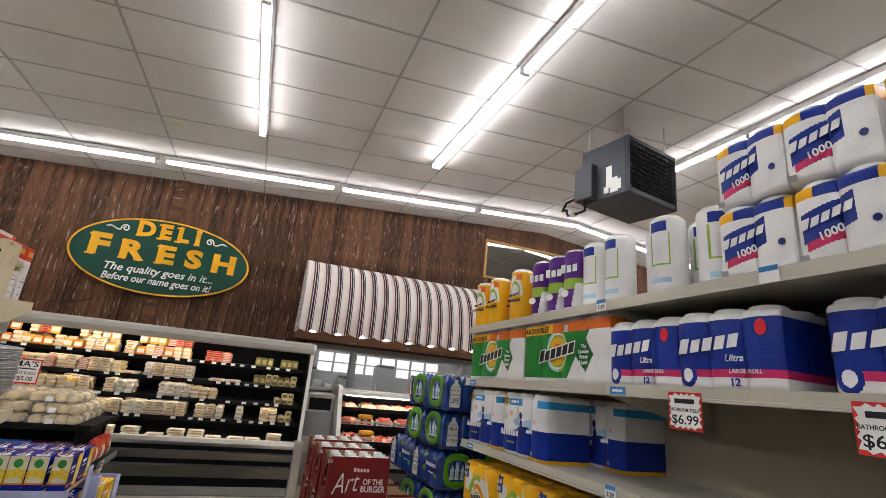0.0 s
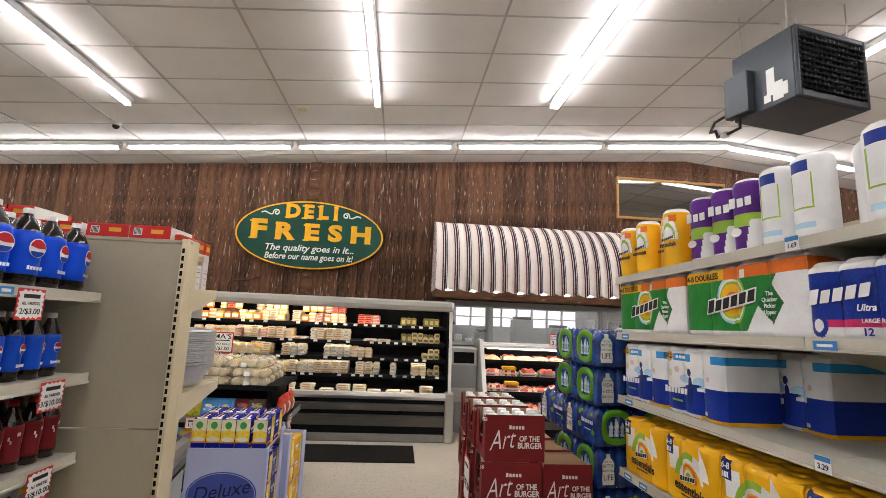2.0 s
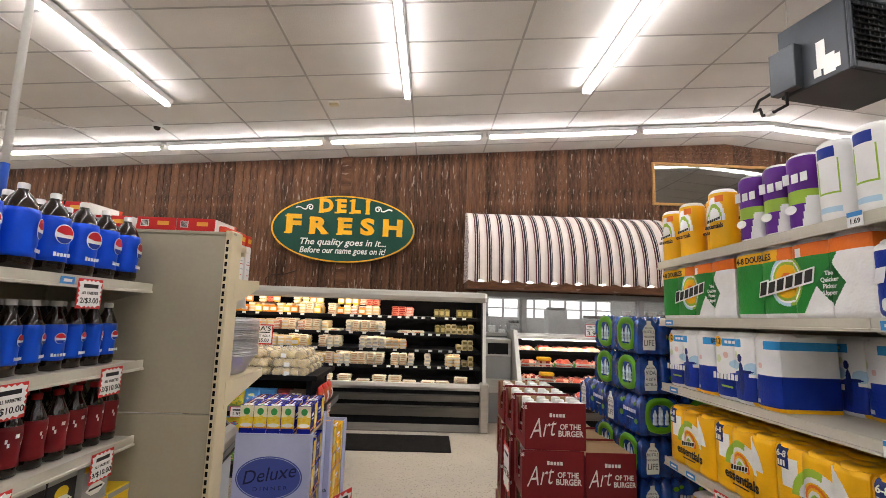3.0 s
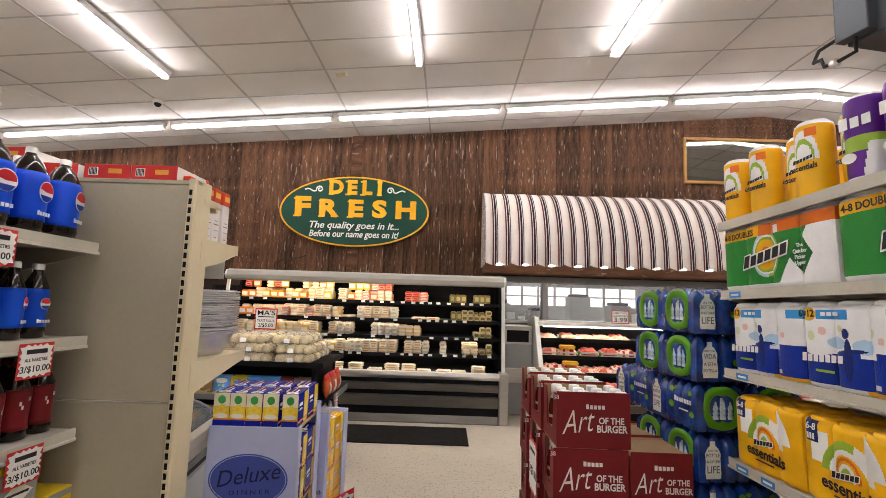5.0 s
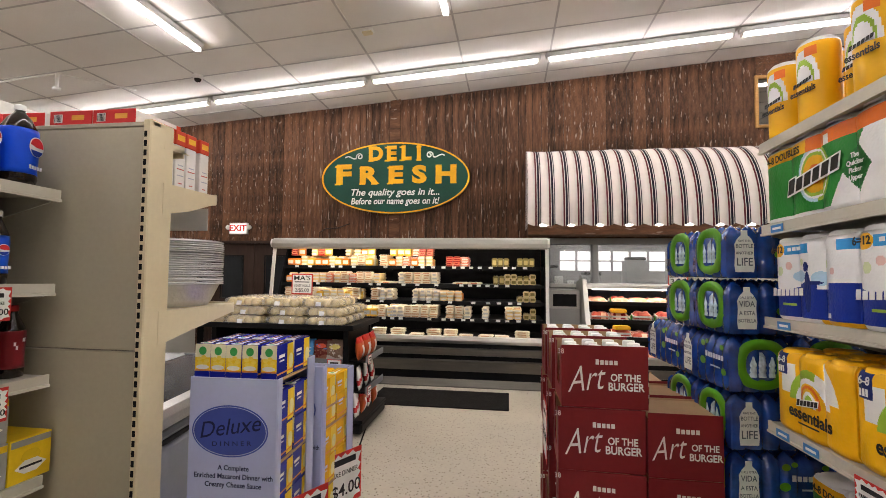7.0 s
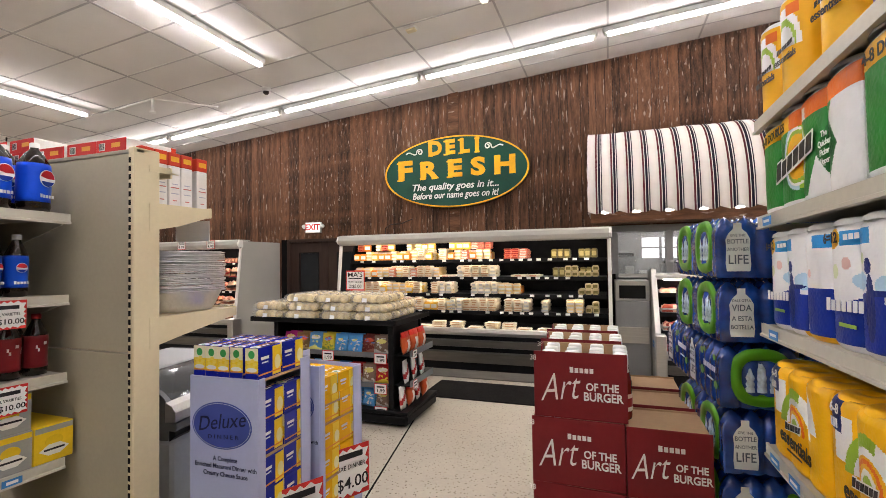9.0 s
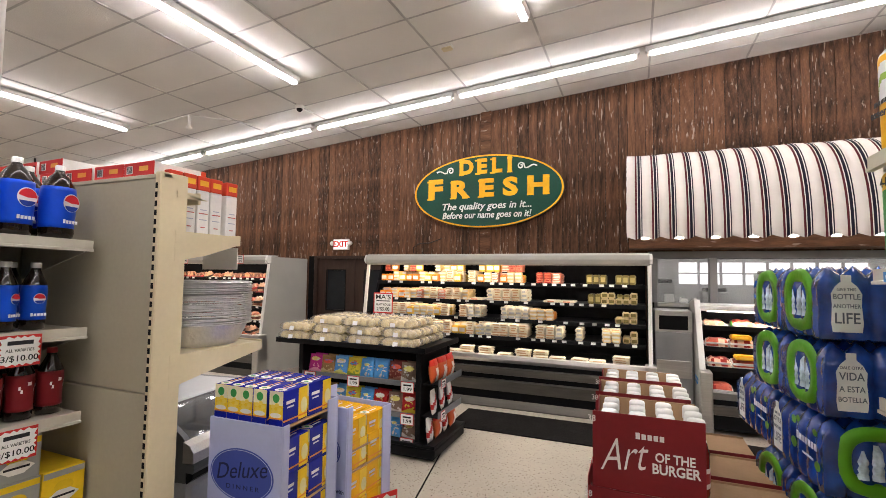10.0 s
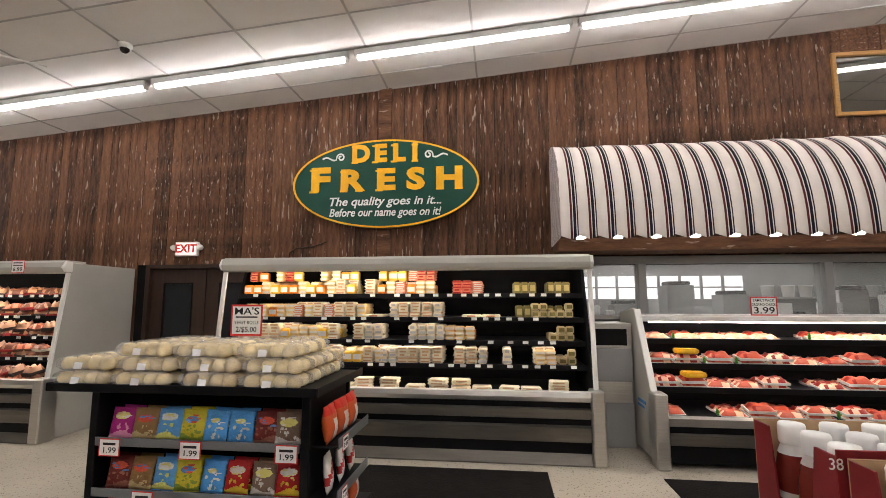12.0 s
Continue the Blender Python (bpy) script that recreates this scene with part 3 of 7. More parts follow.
# ---- printed packs: grids whose cells take the colours of the wrapper ----
def roll_pack(name, n, r, depth, h, palette, fn, cols=10, rows=22, bulge=0.16):
    """Rolls side by side in tight film; front at y = 0, facing -y, base at z = 0, centred in x. fn(x, z) from 0 to 1 picks the colour."""
    bm = bmesh.new()
    w = 2 * r * n
    nx = n * cols
    rnd = random.Random(name + str(n))
    grid = []
    for j in range(rows + 1):
        zz = j / rows
        inset = 0.012 * (max(0, abs(zz - 0.5) - 0.42) / 0.08) ** 2
        row = []
        for i in range(nx + 1):
            u = (i % cols) / cols * 2 - 1 if i < nx else 1
            y = bulge * r * (1 - math.sqrt(max(0, 1 - u * u))) + inset + rnd.uniform(-0.0006, 0.0006)
            row.append(bm.verts.new(((i / nx - 0.5) * w * (1 - 0.6 * inset), y, zz * h)))
        grid.append(row)
    for j in range(rows):
        for i in range(nx):
            f = bm.faces.new([grid[j][i], grid[j][i + 1], grid[j + 1][i + 1], grid[j + 1][i]])
            f.material_index = fn((i + 0.5) / nx, (j + 0.5) / rows)
            f.smooth = True
    side = []
    for i in (0, nx):
        cv = [(bm.verts.new((grid[j][i].co.x, depth, grid[j][i].co.z))) for j in range(rows + 1)]
        for j in range(rows):
            q = [grid[j][i], cv[j], cv[j + 1], grid[j + 1][i]]
            f = bm.faces.new(q[::-1] if i else q)
            f.material_index = fn(0.02 if i == 0 else 0.98, (j + 0.5) / rows)
        side.append(cv)
    bm.faces.new([side[0][j] for j in range(rows + 1)] + [side[1][j] for j in range(rows, -1, -1)])
    for j, flip in ((0, False), (rows, True)):
        k = [*grid[j], side[1][j], side[0][j]]
        f = bm.faces.new(k[::-1] if not flip else k)
        f.material_index = fn(0.5, 0.001 if j == 0 else 0.999)
    return finish(bm, name, palette)


def roll_tops(t, n, r, depth, h, mat=None):
    """The rounded roll ends that show through the film on top."""
    m = max(1, round(depth / (2 * r)))
    me = lathe_mesh("roll_end", [(r * 0.97, -0.004), (r * 0.93, 0.006), (r * 0.8, 0.011), (r * 0.32, 0.011), (r * 0.28, -0.004)], mat or ink(0.8, 0.8, 0.8, 0.3, True), 16)
    for i in range(n):
        for k in range(m):
            piece("roll_end", me, t, Matrix.Translation(((i - n / 2 + 0.5) * 2 * r, (k + 0.5) * depth / m, h)))


def print_lathe(name, profile, palette, fn, seg=28):
    """A turned body with colours by turn (0 to 1, 0.5 faces -y) and height."""
    bm = bmesh.new()
    top = profile[-1][1]
    rings = [[bm.verts.new((r * math.cos(2 * math.pi * (i / seg) + math.pi / 2), r * math.sin(2 * math.pi * (i / seg) + math.pi / 2), z)) for i in range(seg)] for r, z in profile]
    for k, (a, b) in enumerate(zip(rings, rings[1:])):
        for i in range(seg):
            j = (i + 1) % seg
            f = bm.faces.new([a[i], a[j], b[j], b[i]])
            f.material_index = fn((i + 0.5) / seg, (profile[k][1] + profile[k + 1][1]) / 2)
            f.smooth = True
    for ring, flip in ((rings[0], True), (rings[-1], False)):
        f = bm.faces.new(ring[::-1] if flip else ring)
        f.material_index = fn(0, ring[0].co.z)
    return finish(bm, name, palette)


def dense(points, step):
    out = [points[0]]
    for (r0, z0), (r1, z1) in zip(points, points[1:]):
        n = max(1, round(math.hypot(r1 - r0, z1 - z0) / step))
        out += [(r0 + (r1 - r0) * k / n, z0 + (z1 - z0) * k / n) for k in range(1, n + 1)]
    return out


def pillow(name, w, h, d, palette, fn, nx=12, nz=14, seed=0):
    """A filled bag standing up, front facing -y, with crimped ends."""
    bm = bmesh.new()
    rnd = random.Random(seed)
    def lay(side):
        g = []
        for j in range(nz + 1):
            v = j / nz
            row = []
            for i in range(nx + 1):
                u = i / nx
                b = (math.sin(math.pi * u) ** 0.5) * (math.sin(math.pi * min(1, max(0, (v - 0.04) / 0.92))) ** 0.5)
                y = side * d / 2 * b * (1 - 0.25 * v) + rnd.uniform(-1, 1) * 0.0035 * (b > 0)
                wx = w * (1 - 0.05 * math.sin(math.pi * v))
                row.append(bm.verts.new(((u - 0.5) * wx, y, v * h)))
            g.append(row)
        for j in range(nz):
            for i in range(nx):
                q = [g[j][i], g[j][i + 1], g[j + 1][i + 1], g[j + 1][i]]
                f = bm.faces.new(q if side < 0 else q[::-1])
                f.material_index = fn((i + 0.5) / nx, (j + 0.5) / nz)
                f.smooth = True
    lay(-1), lay(1)
    bmesh.ops.remove_doubles(bm, verts=bm.verts[:], dist=1e-5)
    return finish(bm, name, palette)


def starburst(w, h, mat, teeth=9, thick=0.001):
    pts = []
    n = teeth * 4
    for i in range(n):
        a = 2 * math.pi * i / n
        k = 1.0 if i % 2 == 0 else 0.86
        c, s = math.cos(a), math.sin(a)
        q = max(abs(c), abs(s))
        pts.append((w / 2 * c / q * k, h / 2 * s / q * k))
    return poly("tag_star", pts, mat, thick)


def price_sign(parent_name, lines, m, w=0.105, h=0.105, label="", star=True):
    """A red-edged shelf sign with black hand lettering; a thing of its own."""
    t = thing("price_sign", label or "red and white paper price sign on a shelf edge", "price sign", m, group="price signs")
    piece("tag_card", flat("tag_card", w, h, M_TAGRED, 0.0015), t)
    if star:
        piece("tag_star", starburst(w * 0.96, h * 0.94, M_TAGPAPER), t, Matrix.Translation((0, -0.0016, 0)))
    else:
        piece("tag_star", flat("tag_star", w * 0.9, h * 0.88, M_TAGPAPER, 0.001), t, Matrix.Translation((0, -0.0016, 0)))
    for body, z, size, width in lines:
        if body is None:
            piece("tag_line", flat("tag_line", width * w, size, M_INK, 0.0006), t, Matrix.Translation((0, -0.0028, z * h)))
        else:
            piece("tag_text", text_mesh(body, size, M_INK, width, 0, 0.0006, 0.01), t, Matrix.Translation((0, -0.003, z * h)) @ FACE)
    return t


# ---- refrigerated cases ----
CASE_SHELVES = ((1.565, -0.80), (1.318, -0.85), (1.085, -0.90), (0.854, -0.95))


def deli_case(name, x0, x1, left_end, right_end, label):
    t = thing(name, label, "display case", pose(x0, 0, 0))
    L = x1 - x0
    P = lambda nm, a, b, c, d, e, f, mat, bev=0.004, lab="": piece(nm, box_mesh(nm, a, b, c, d, e, f, mat, bev), t, label=lab)
    P("back_panel", 0.03, L - 0.03, -0.16, -0.08, 0.1, 1.9, M_DARKIN, 0)
    P("deck_tray", 0.03, L - 0.03, -1.12, -0.16, 0.50, 0.60, M_DARKIN, 0)
    P("top_panel", 0.0, L, -0.8, -0.05, 1.87, 1.925, M_CASE)
    piece("canopy", extrude_mesh("canopy", [(-1.04, 1.80), (-1.085, 1.82), (-1.10, 1.872), (-1.085, 1.925), (-1.04, 1.952), (-0.79, 1.952), (-0.79, 1.932), (-1.03, 1.930), (-1.062, 1.88), (-1.03, 1.825)], 0.0, L, M_CASE), t)
    for x in (-0.012, L + 0.012):
        piece("canopy_cap", extrude_mesh("canopy_cap", [(-0.98, 1.82), (-1.06, 1.82), (-1.10, 1.87), (-1.06, 1.94), (-0.98, 1.94)], x - 0.02, x + 0.02, M_WHITE, 0.006), t)
    piece("case_lamp", tube_mesh("case_lamp", [(0.1, -0.95, 1.86), (L - 0.1, -0.95, 1.86)], 0.016, M_CASE_TUBE, 8), t)
    for z, y in CASE_SHELVES:
        P("shelf", 0.04, L - 0.04, y, -0.16, z - 0.02, z, M_BLACK, 0.002)
        P("tag_rail", 0.04, L - 0.04, y - 0.012, y, z - 0.044, z + 0.006, M_BLACK, 0.002)
        # only the deli case's top shelf has a strip; the rest are added light
        piece("shelf_lamp", tube_mesh("shelf_lamp", [(0.1, y + 0.012, z - 0.03), (L - 0.1, y + 0.012, z - 0.03)], 0.007, M_SHELF_FILL_TUBE, 6), t)
    # bumper rails and kick panels
    piece("deck_lip", extrude_mesh("deck_lip", [(-1.12, 0.56), (-1.20, 0.56), (-1.215, 0.60), (-1.205, 0.645), (-1.17, 0.655), (-1.12, 0.61)], 0.02, L - 0.02, M_STEEL), t, label="steel front lip")
    P("front_panel", 0.02, L - 0.02, -1.17, -1.0, 0.06, 0.55, M_BLACK, 0)
    piece("bumper_rail", extrude_mesh("bumper_rail", [(-1.17, 0.40), (-1.205, 0.41), (-1.21, 0.49), (-1.17, 0.50)], 0.02, L - 0.02, M_KICK), t)
    piece("bumper_rail", extrude_mesh("bumper_rail", [(-1.17, 0.20), (-1.20, 0.20), (-1.215, 0.33), (-1.17, 0.345)], 0.02, L - 0.02, M_KICK), t)
    piece("kick_plate", extrude_mesh("kick_plate", [(-1.10, 0.0), (-1.235, 0.0), (-1.235, 0.012), (-1.17, 0.095), (-1.10, 0.095)], 0.02, L - 0.02, M_KICK), t)
    for x, big in ((0.0, left_end), (L, right_end)):
        s = -1 if x == 0 else 1
        if big:
            piece("end_panel", extrude_mesh("end_panel", [(-0.05, 0.0), (-1.14, 0.0), (-1.14, 0.62), (-0.98, 1.83), (-0.98, 1.925), (-0.05, 1.925)], x - 0.02, x + 0.02, M_CASE, 0.006), t)
        else:
            piece("end_panel", extrude_mesh("end_panel", [(-0.05, 0.1), (-1.14, 0.1), (-1.14, 0.62), (-0.92, 1.0), (-0.6, 1.83), (-0.05, 1.92)], x - 0.015, x + 0.015, M_DARKIN), t)
        piece("edge_trim", extrude_mesh("edge_trim", [(-1.16, 0.64), (-1.13, 0.64), (-0.99, 1.81), (-1.02, 1.81)], x - 0.022, x + 0.022, M_WHITE, 0.004), t, label="white edge trim")
        P("corner_post", x - 0.06, x + 0.06, -1.25, -1.05, 0.0, 0.665, M_STEEL, 0.012)
    # small white price labels in the rails
    rnd = random.Random(name)
    lab = box_mesh("rail_tag", -0.028, 0.028, -0.003, 0, -0.014, 0.016, M_TAGPAPER, 0)
    for z, y in CASE_SHELVES:
        x = 0.1
        while x < L - 0.15:
            if rnd.random() < 0.75:
                piece("rail_tag", lab, t, Matrix.Translation((x, y - 0.0125, z - 0.012)))
            x += rnd.choice((0.12, 0.15, 0.2))
    return t


deli_case("deli_case", -1.50, 2.34, False, False, "open refrigerated deli case with black shelves and a putty canopy")
deli_case("meat_case", -9.6, -3.42, False, True, "open refrigerated meat case with a putty end panel")


def low_case():
    x0, x1 = 2.87, 9.7
    t = thing("low_meat_case", "low open refrigerated case for fresh red meat trays", "display case", pose(x0, 0, 0))
    L = x1 - x0
    P = lambda nm, a, b, c, d, e, f, mat, bev=0.004, lab="": piece(nm, box_mesh(nm, a, b, c, d, e, f, mat, bev), t, label=lab)
    P("back_panel", 0.03, L, -0.30, -0.16, 0.1, 1.30, M_DARKIN, 0)
    P("top_panel", 0.0, L, -0.72, -0.16, 1.30, 1.35, M_STEEL, 0.006)
    P("top_lip", 0.0, L, -0.78, -0.72, 1.285, 1.345, M_WHITE, 0.01)
    piece("case_lamp", tube_mesh("case_lamp", [(0.1, -0.69, 1.285), (L - 0.1, -0.69, 1.285)], 0.013, M_CASE_TUBE, 8), t)
    for z, y in ((1.11, -0.75), (0.88, -0.85), (0.67, -0.95)):
        P("shelf", 0.04, L, y, -0.3, z - 0.02, z, M_BLACK, 0.002)
        P("tag_rail", 0.04, L, y - 0.01, y, z - 0.046, z + 0.006, M_BLACK, 0.002)
        # strips added to light the meat trays, not a part of the case
        piece("shelf_lamp", tube_mesh("shelf_lamp", [(0.1, y + 0.012, z - 0.03), (L - 0.1, y + 0.012, z - 0.03)], 0.007, M_SHELF_FILL_TUBE, 6), t)
    P("deck_tray", 0.03, L, -1.14, -0.3, 0.36, 0.43, M_DARKIN, 0)
    piece("deck_lip", extrude_mesh("deck_lip", [(-1.14, 0.37), (-1.21, 0.37), (-1.22, 0.44), (-1.14, 0.45)], 0.02, L, M_STEEL), t, label="steel front lip")
    P("front_panel", 0.02, L, -1.19, -1.0, 0.05, 0.37, M_BLACK, 0)
    piece("bumper_rail", extrude_mesh("bumper_rail", [(-1.19, 0.20), (-1.22, 0.21), (-1.225, 0.30), (-1.19, 0.31)], 0.02, L, M_KICK), t)
    piece("end_panel", extrude_mesh("end_panel", [(-0.10, 0.04), (-1.16, 0.04), (-1.16, 0.62), (-1.12, 0.66), (-0.70, 1.40), (-0.62, 1.42), (-0.10, 1.36)], -0.035, 0.0, M_CASE, 0.006), t)
    piece("edge_trim", extrude_mesh("edge_trim", [(-1.135, 0.66), (-1.11, 0.66), (-0.69, 1.40), (-0.72, 1.41)], -0.04, 0.02, M_WHITE, 0.004), t)
    P("corner_post", -0.05, 0.07, -1.26, -1.08, 0.0, 0.66, M_STEEL, 0.012)
    P("tape_mark", -0.041, -0.036, -0.95, -0.72, 0.50, 0.53, M_TAGBLUE, 0, "strip of blue tape")
    P("tape_mark", -0.041, -0.036, -0.90, -0.70, 0.455, 0.48, M_TAGBLUE, 0, "strip of blue tape")


low_case()


# goods in the cases
def tray_mesh(name, w, d, h, base, meat, seed):
    """A foam tray heaped with slices under film."""
    bm = bmesh.new()
    bm_box(bm, -w / 2, w / 2, -d / 2, d / 2, 0, h * 0.35, 0)
    rnd = random.Random(seed)
    nx, ny = 7, 5
    g = [[bm.verts.new(((i / nx - 0.5) * w * 0.94, (j / ny - 0.5) * d * 0.94, h * (0.36 + (0.64 * rnd.uniform(0.55, 1) if 0 < i < nx and 0 < j < ny else 0)))) for i in range(nx + 1)] for j in range(ny + 1)]
    for j in range(ny):
        for i in range(nx):
            f = bm.faces.new([g[j][i], g[j][i + 1], g[j + 1][i + 1], g[j + 1][i]])
            f.material_index = 1 + (rnd.random() < 0.28)
            f.smooth = True
    return finish(bm, name, [base, *meat])


def package_mesh(name, w, d, h, mats, seed, layers=1):
    """A block or stack of wrapped packages with rounded edges and a printed patch."""
    bm = bmesh.new()
    rnd = random.Random(seed)
    for k in range(layers):
        z0, z1 = h * k / layers + 0.001, h * (k + 1) / layers - 0.001
        o = rnd.uniform(-0.006, 0.006)
        b2 = bmesh.new()
        bm_box(b2, -w / 2 + o, w / 2 + o, -d / 2, d / 2, z0, z1, 0)
        bmesh.ops.bevel(b2, geom=b2.edges[:], offset=min(0.01, (z1 - z0) * 0.3), segments=2, affect="EDGES")
        me = bpy.data.meshes.new("tmp")
        b2.to_mesh(me), b2.free()
        bm.from_mesh(me)
        bpy.data.meshes.remove(me)
        if len(mats) > 1:
            e = rnd.uniform(0.2, 0.5)
            bm_box(bm, -w * e + o, w * e + o, -d / 2 - 0.0015, -d / 2, z0 + (z1 - z0) * 0.25, z0 + (z1 - z0) * 0.75, 1)
    return finish(bm, name, mats)


C_ORANGE, C_YELLOW, C_CREAM = ink(0.85, 0.27, 0.02, 0.3, True), ink(0.85, 0.52, 0.06, 0.3, True), ink(0.82, 0.60, 0.29, 0.3, True)
C_WHITE, C_HAM, C_GREYB = ink(0.84, 0.74, 0.57, 0.3, True), ink(0.70, 0.22, 0.12, 0.3, True), ink(0.5, 0.5, 0.5, 0.3, True)
C_OLIVE, C_LABEL, C_DKRED = ink(0.16, 0.13, 0.04, 0.3, True), ink(0.75, 0.72, 0.65), ink(0.35, 0.03, 0.03)
C_BEEF, C_BEEF2, C_FAT = ink(0.30, 0.016, 0.010, 0.3, True), ink(0.50, 0.085, 0.045, 0.3, True), ink(0.80, 0.50, 0.36, 0.3, True)
C_FOAM, C_GREEN, C_DELI = ink(0.7, 0.68, 0.65), ink(0.05, 0.28, 0.04, 0.5), ink(0.60, 0.36, 0.20, 0.3, True)

DELI_KINDS = {
    "orange": ([C_ORANGE, C_LABEL], "orange wrapped cheese block on a black case shelf", 0.10, 0.10, 0.105, 1),
    "yellow": ([C_YELLOW, C_LABEL], "yellow wrapped cheese block on a black case shelf", 0.10, 0.10, 0.11, 1),
    "cream": ([C_CREAM, C_LABEL], "cream wrapped cheese pack on a black case shelf", 0.10, 0.11, 0.145, 3),
    "white": ([C_WHITE, C_DELI], "stack of white wrapped deli slices", 0.12, 0.11, 0.165, 5),
    "ham": ([C_HAM, C_LABEL], "stack of pink wrapped ham slices", 0.11, 0.11, 0.135, 6),
    "tub": ([C_WHITE, C_GREYB], "stack of clear tubs of salad", 0.09, 0.10, 0.155, 3),
    "olive": ([C_OLIVE, ink(0.42, 0.34, 0.14)], "clear jar of olives with a yellow label", 0.075, 0.08, 0.125, 1),
    "dip": ([ink(0.55, 0.45, 0.25, 0.3, True), C_OLIVE], "small yellow-labelled dip tub", 0.08, 0.08, 0.075, 1),
    "flat": ([C_WHITE, C_HAM], "flat white deli package", 0.20, 0.12, 0.03, 1),
    "platter": ([C_WHITE, C_DELI], "low round-edged tray of sliced deli meat", 0.19, 0.15, 0.055, 2),
    "sliced": ([C_HAM, C_DKRED], "red-labelled pack of sliced meat", 0.10, 0.10, 0.145, 5),
}
_deli = {k: package_mesh("package", w, d, h, mats, k, n) for k, (mats, lab, w, d, h, n) in DELI_KINDS.items()}


def stock(kind, x, y, z, turn=0.0):
    mats, lab, w, d, h, n = DELI_KINDS[kind]
    return solid("package", _deli[kind], lab, "food package", pose(x, y, z + 0.001, 0, 0, turn), group="deli packages")


def fill_deli_case():
    rnd = random.Random(21)
    # per shelf: stretches of (from, to, kinds, share filled)
    plan = [
        (1.565, -0.80, [(-1.42, -0.45, ("orange", "yellow", "cream"), 0.95), (-0.45, 0.05, ("cream", "yellow", "white"), 0.9), (0.12, 0.72, ("cream", "ham", "orange", "yellow"), 1.0), (0.85, 1.25, ("ham", "sliced"), 0.9), (1.60, 1.82, ("olive",), 1.0), (1.95, 2.24, ("olive",), 1.0)]),
        (1.318, -0.85, [(-1.42, -0.8, ("orange", "cream"), 0.9), (-0.8, 0.0, ("cream", "ham", "white"), 0.95), (0.0, 0.12, ("flat",), 1), (0.28, 0.86, ("tub", "white", "white"), 1.0), (1.05, 1.4, ("flat",), 1.0), (1.62, 2.24, ("dip", "olive"), 1.0)]),
        (1.085, -0.90, [(-1.40, -0.3, ("cream", "white", "yellow"), 1.0), (-0.1, 0.25, ("white", "tub"), 0.9), (0.50, 0.86, ("white", "tub"), 1.0), (0.88, 1.22, ("orange", "cream"), 1.0), (1.95, 2.24, ("dip",), 1.0)]),
        (0.854, -0.95, [(-1.40, 0.2, ("white", "cream", "yellow"), 1.0), (0.2, 0.45, ("tub", "white"), 1), (0.50, 0.92, ("white",), 1.0), (0.98, 1.34, ("tub", "white"), 1.0), (1.48, 1.58, ("tub",), 1), (1.80, 2.02, ("white", "cream"), 1.0), (2.04, 2.24, ("dip",), 1.0)]),
    ]
    for z, y, spans in plan:
        for a, b, kinds, share in spans:
            x = a
            while x < b - 0.05:
                k = rnd.choice(kinds)
                w, h = DELI_KINDS[k][2], DELI_KINDS[k][4]
                if rnd.random() < share:
                    stock(k, x + w / 2, y + 0.07 + rnd.uniform(0, 0.02), z, rnd.uniform(-4, 4))
                    if h < 0.08 and k != "flat" and rnd.random() < 0.6:
                        stock(k, x + w / 2, y + 0.08, z + h, rnd.uniform(-5, 5))
                    stock(rnd.choice(kinds), x + w / 2, y + 0.19, z, rnd.uniform(-4, 4))
                    stock(rnd.choice(kinds), x + w / 2, y + 0.31, z, rnd.uniform(-4, 4))
                    if z == 1.565 and x < 0.9 and rnd.random() < 0.8:
                        stock(rnd.choice(("ham", "cream", "yellow", "orange", "sliced")), x + w / 2, y + 0.2, z + 0.15, rnd.uniform(-14, 14))
                x += w + 0.006
    x = -1.3
    while x < 2.1:
        stock("platter", x, -0.98 + rnd.uniform(-0.03, 0.05), 0.60, rnd.uniform(-12, 12))
        if rnd.random() < 0.5:
            stock("platter", x, -0.96, 0.657, rnd.uniform(-12, 12))
        x += rnd.choice((0.21, 0.23, 0.27))


fill_deli_case()
_trays = [tray_mesh("meat_tray", 0.23, 0.17, 0.06, C_FOAM, (C_BEEF, C_FAT), 1), tray_mesh("meat_tray", 0.23, 0.17, 0.055, C_FOAM, (C_BEEF2, C_FAT), 2),
          tray_mesh("meat_tray", 0.23, 0.17, 0.07, C_FOAM, (C_BEEF2, C_BEEF), 3)]
_pale = tray_mesh("meat_tray", 0.23, 0.17, 0.055, C_FOAM, (ink(0.72, 0.34, 0.22, 0.3, True), C_FAT), 12)
_smoked = [tray_mesh("meat_pack", 0.2, 0.15, 0.09, C_DKRED, (ink(0.16, 0.05, 0.028, 0.3, True), ink(0.4, 0.2, 0.12, 0.3, True)), 4), tray_mesh("meat_pack", 0.2, 0.15, 0.08, ink(0.12, 0.05, 0.03), (ink(0.30, 0.075, 0.045, 0.3, True), C_HAM), 5),
           tray_mesh("meat_pack", 0.2, 0.15, 0.10, C_DKRED, (ink(0.45, 0.2, 0.1, 0.3, True), ink(0.08, 0.03, 0.02)), 6),
           tray_mesh("meat_pack", 0.24, 0.13, 0.075, C_WHITE, (ink(0.16, 0.05, 0.025, 0.3, True), ink(0.3, 0.1, 0.05)), 7), tray_mesh("meat_pack", 0.15, 0.16, 0.11, ink(0.05, 0.03, 0.025), (ink(0.48, 0.26, 0.16, 0.3, True), ink(0.2, 0.06, 0.03)), 8)]
_herb = pillow("green_divider", 0.035, 0.07, 0.03, [C_GREEN, ink(0.1, 0.4, 0.06)], lambda u, v: int(u * 7 + v * 9) % 2, 6, 8, 3)
rnd = random.Random(8)
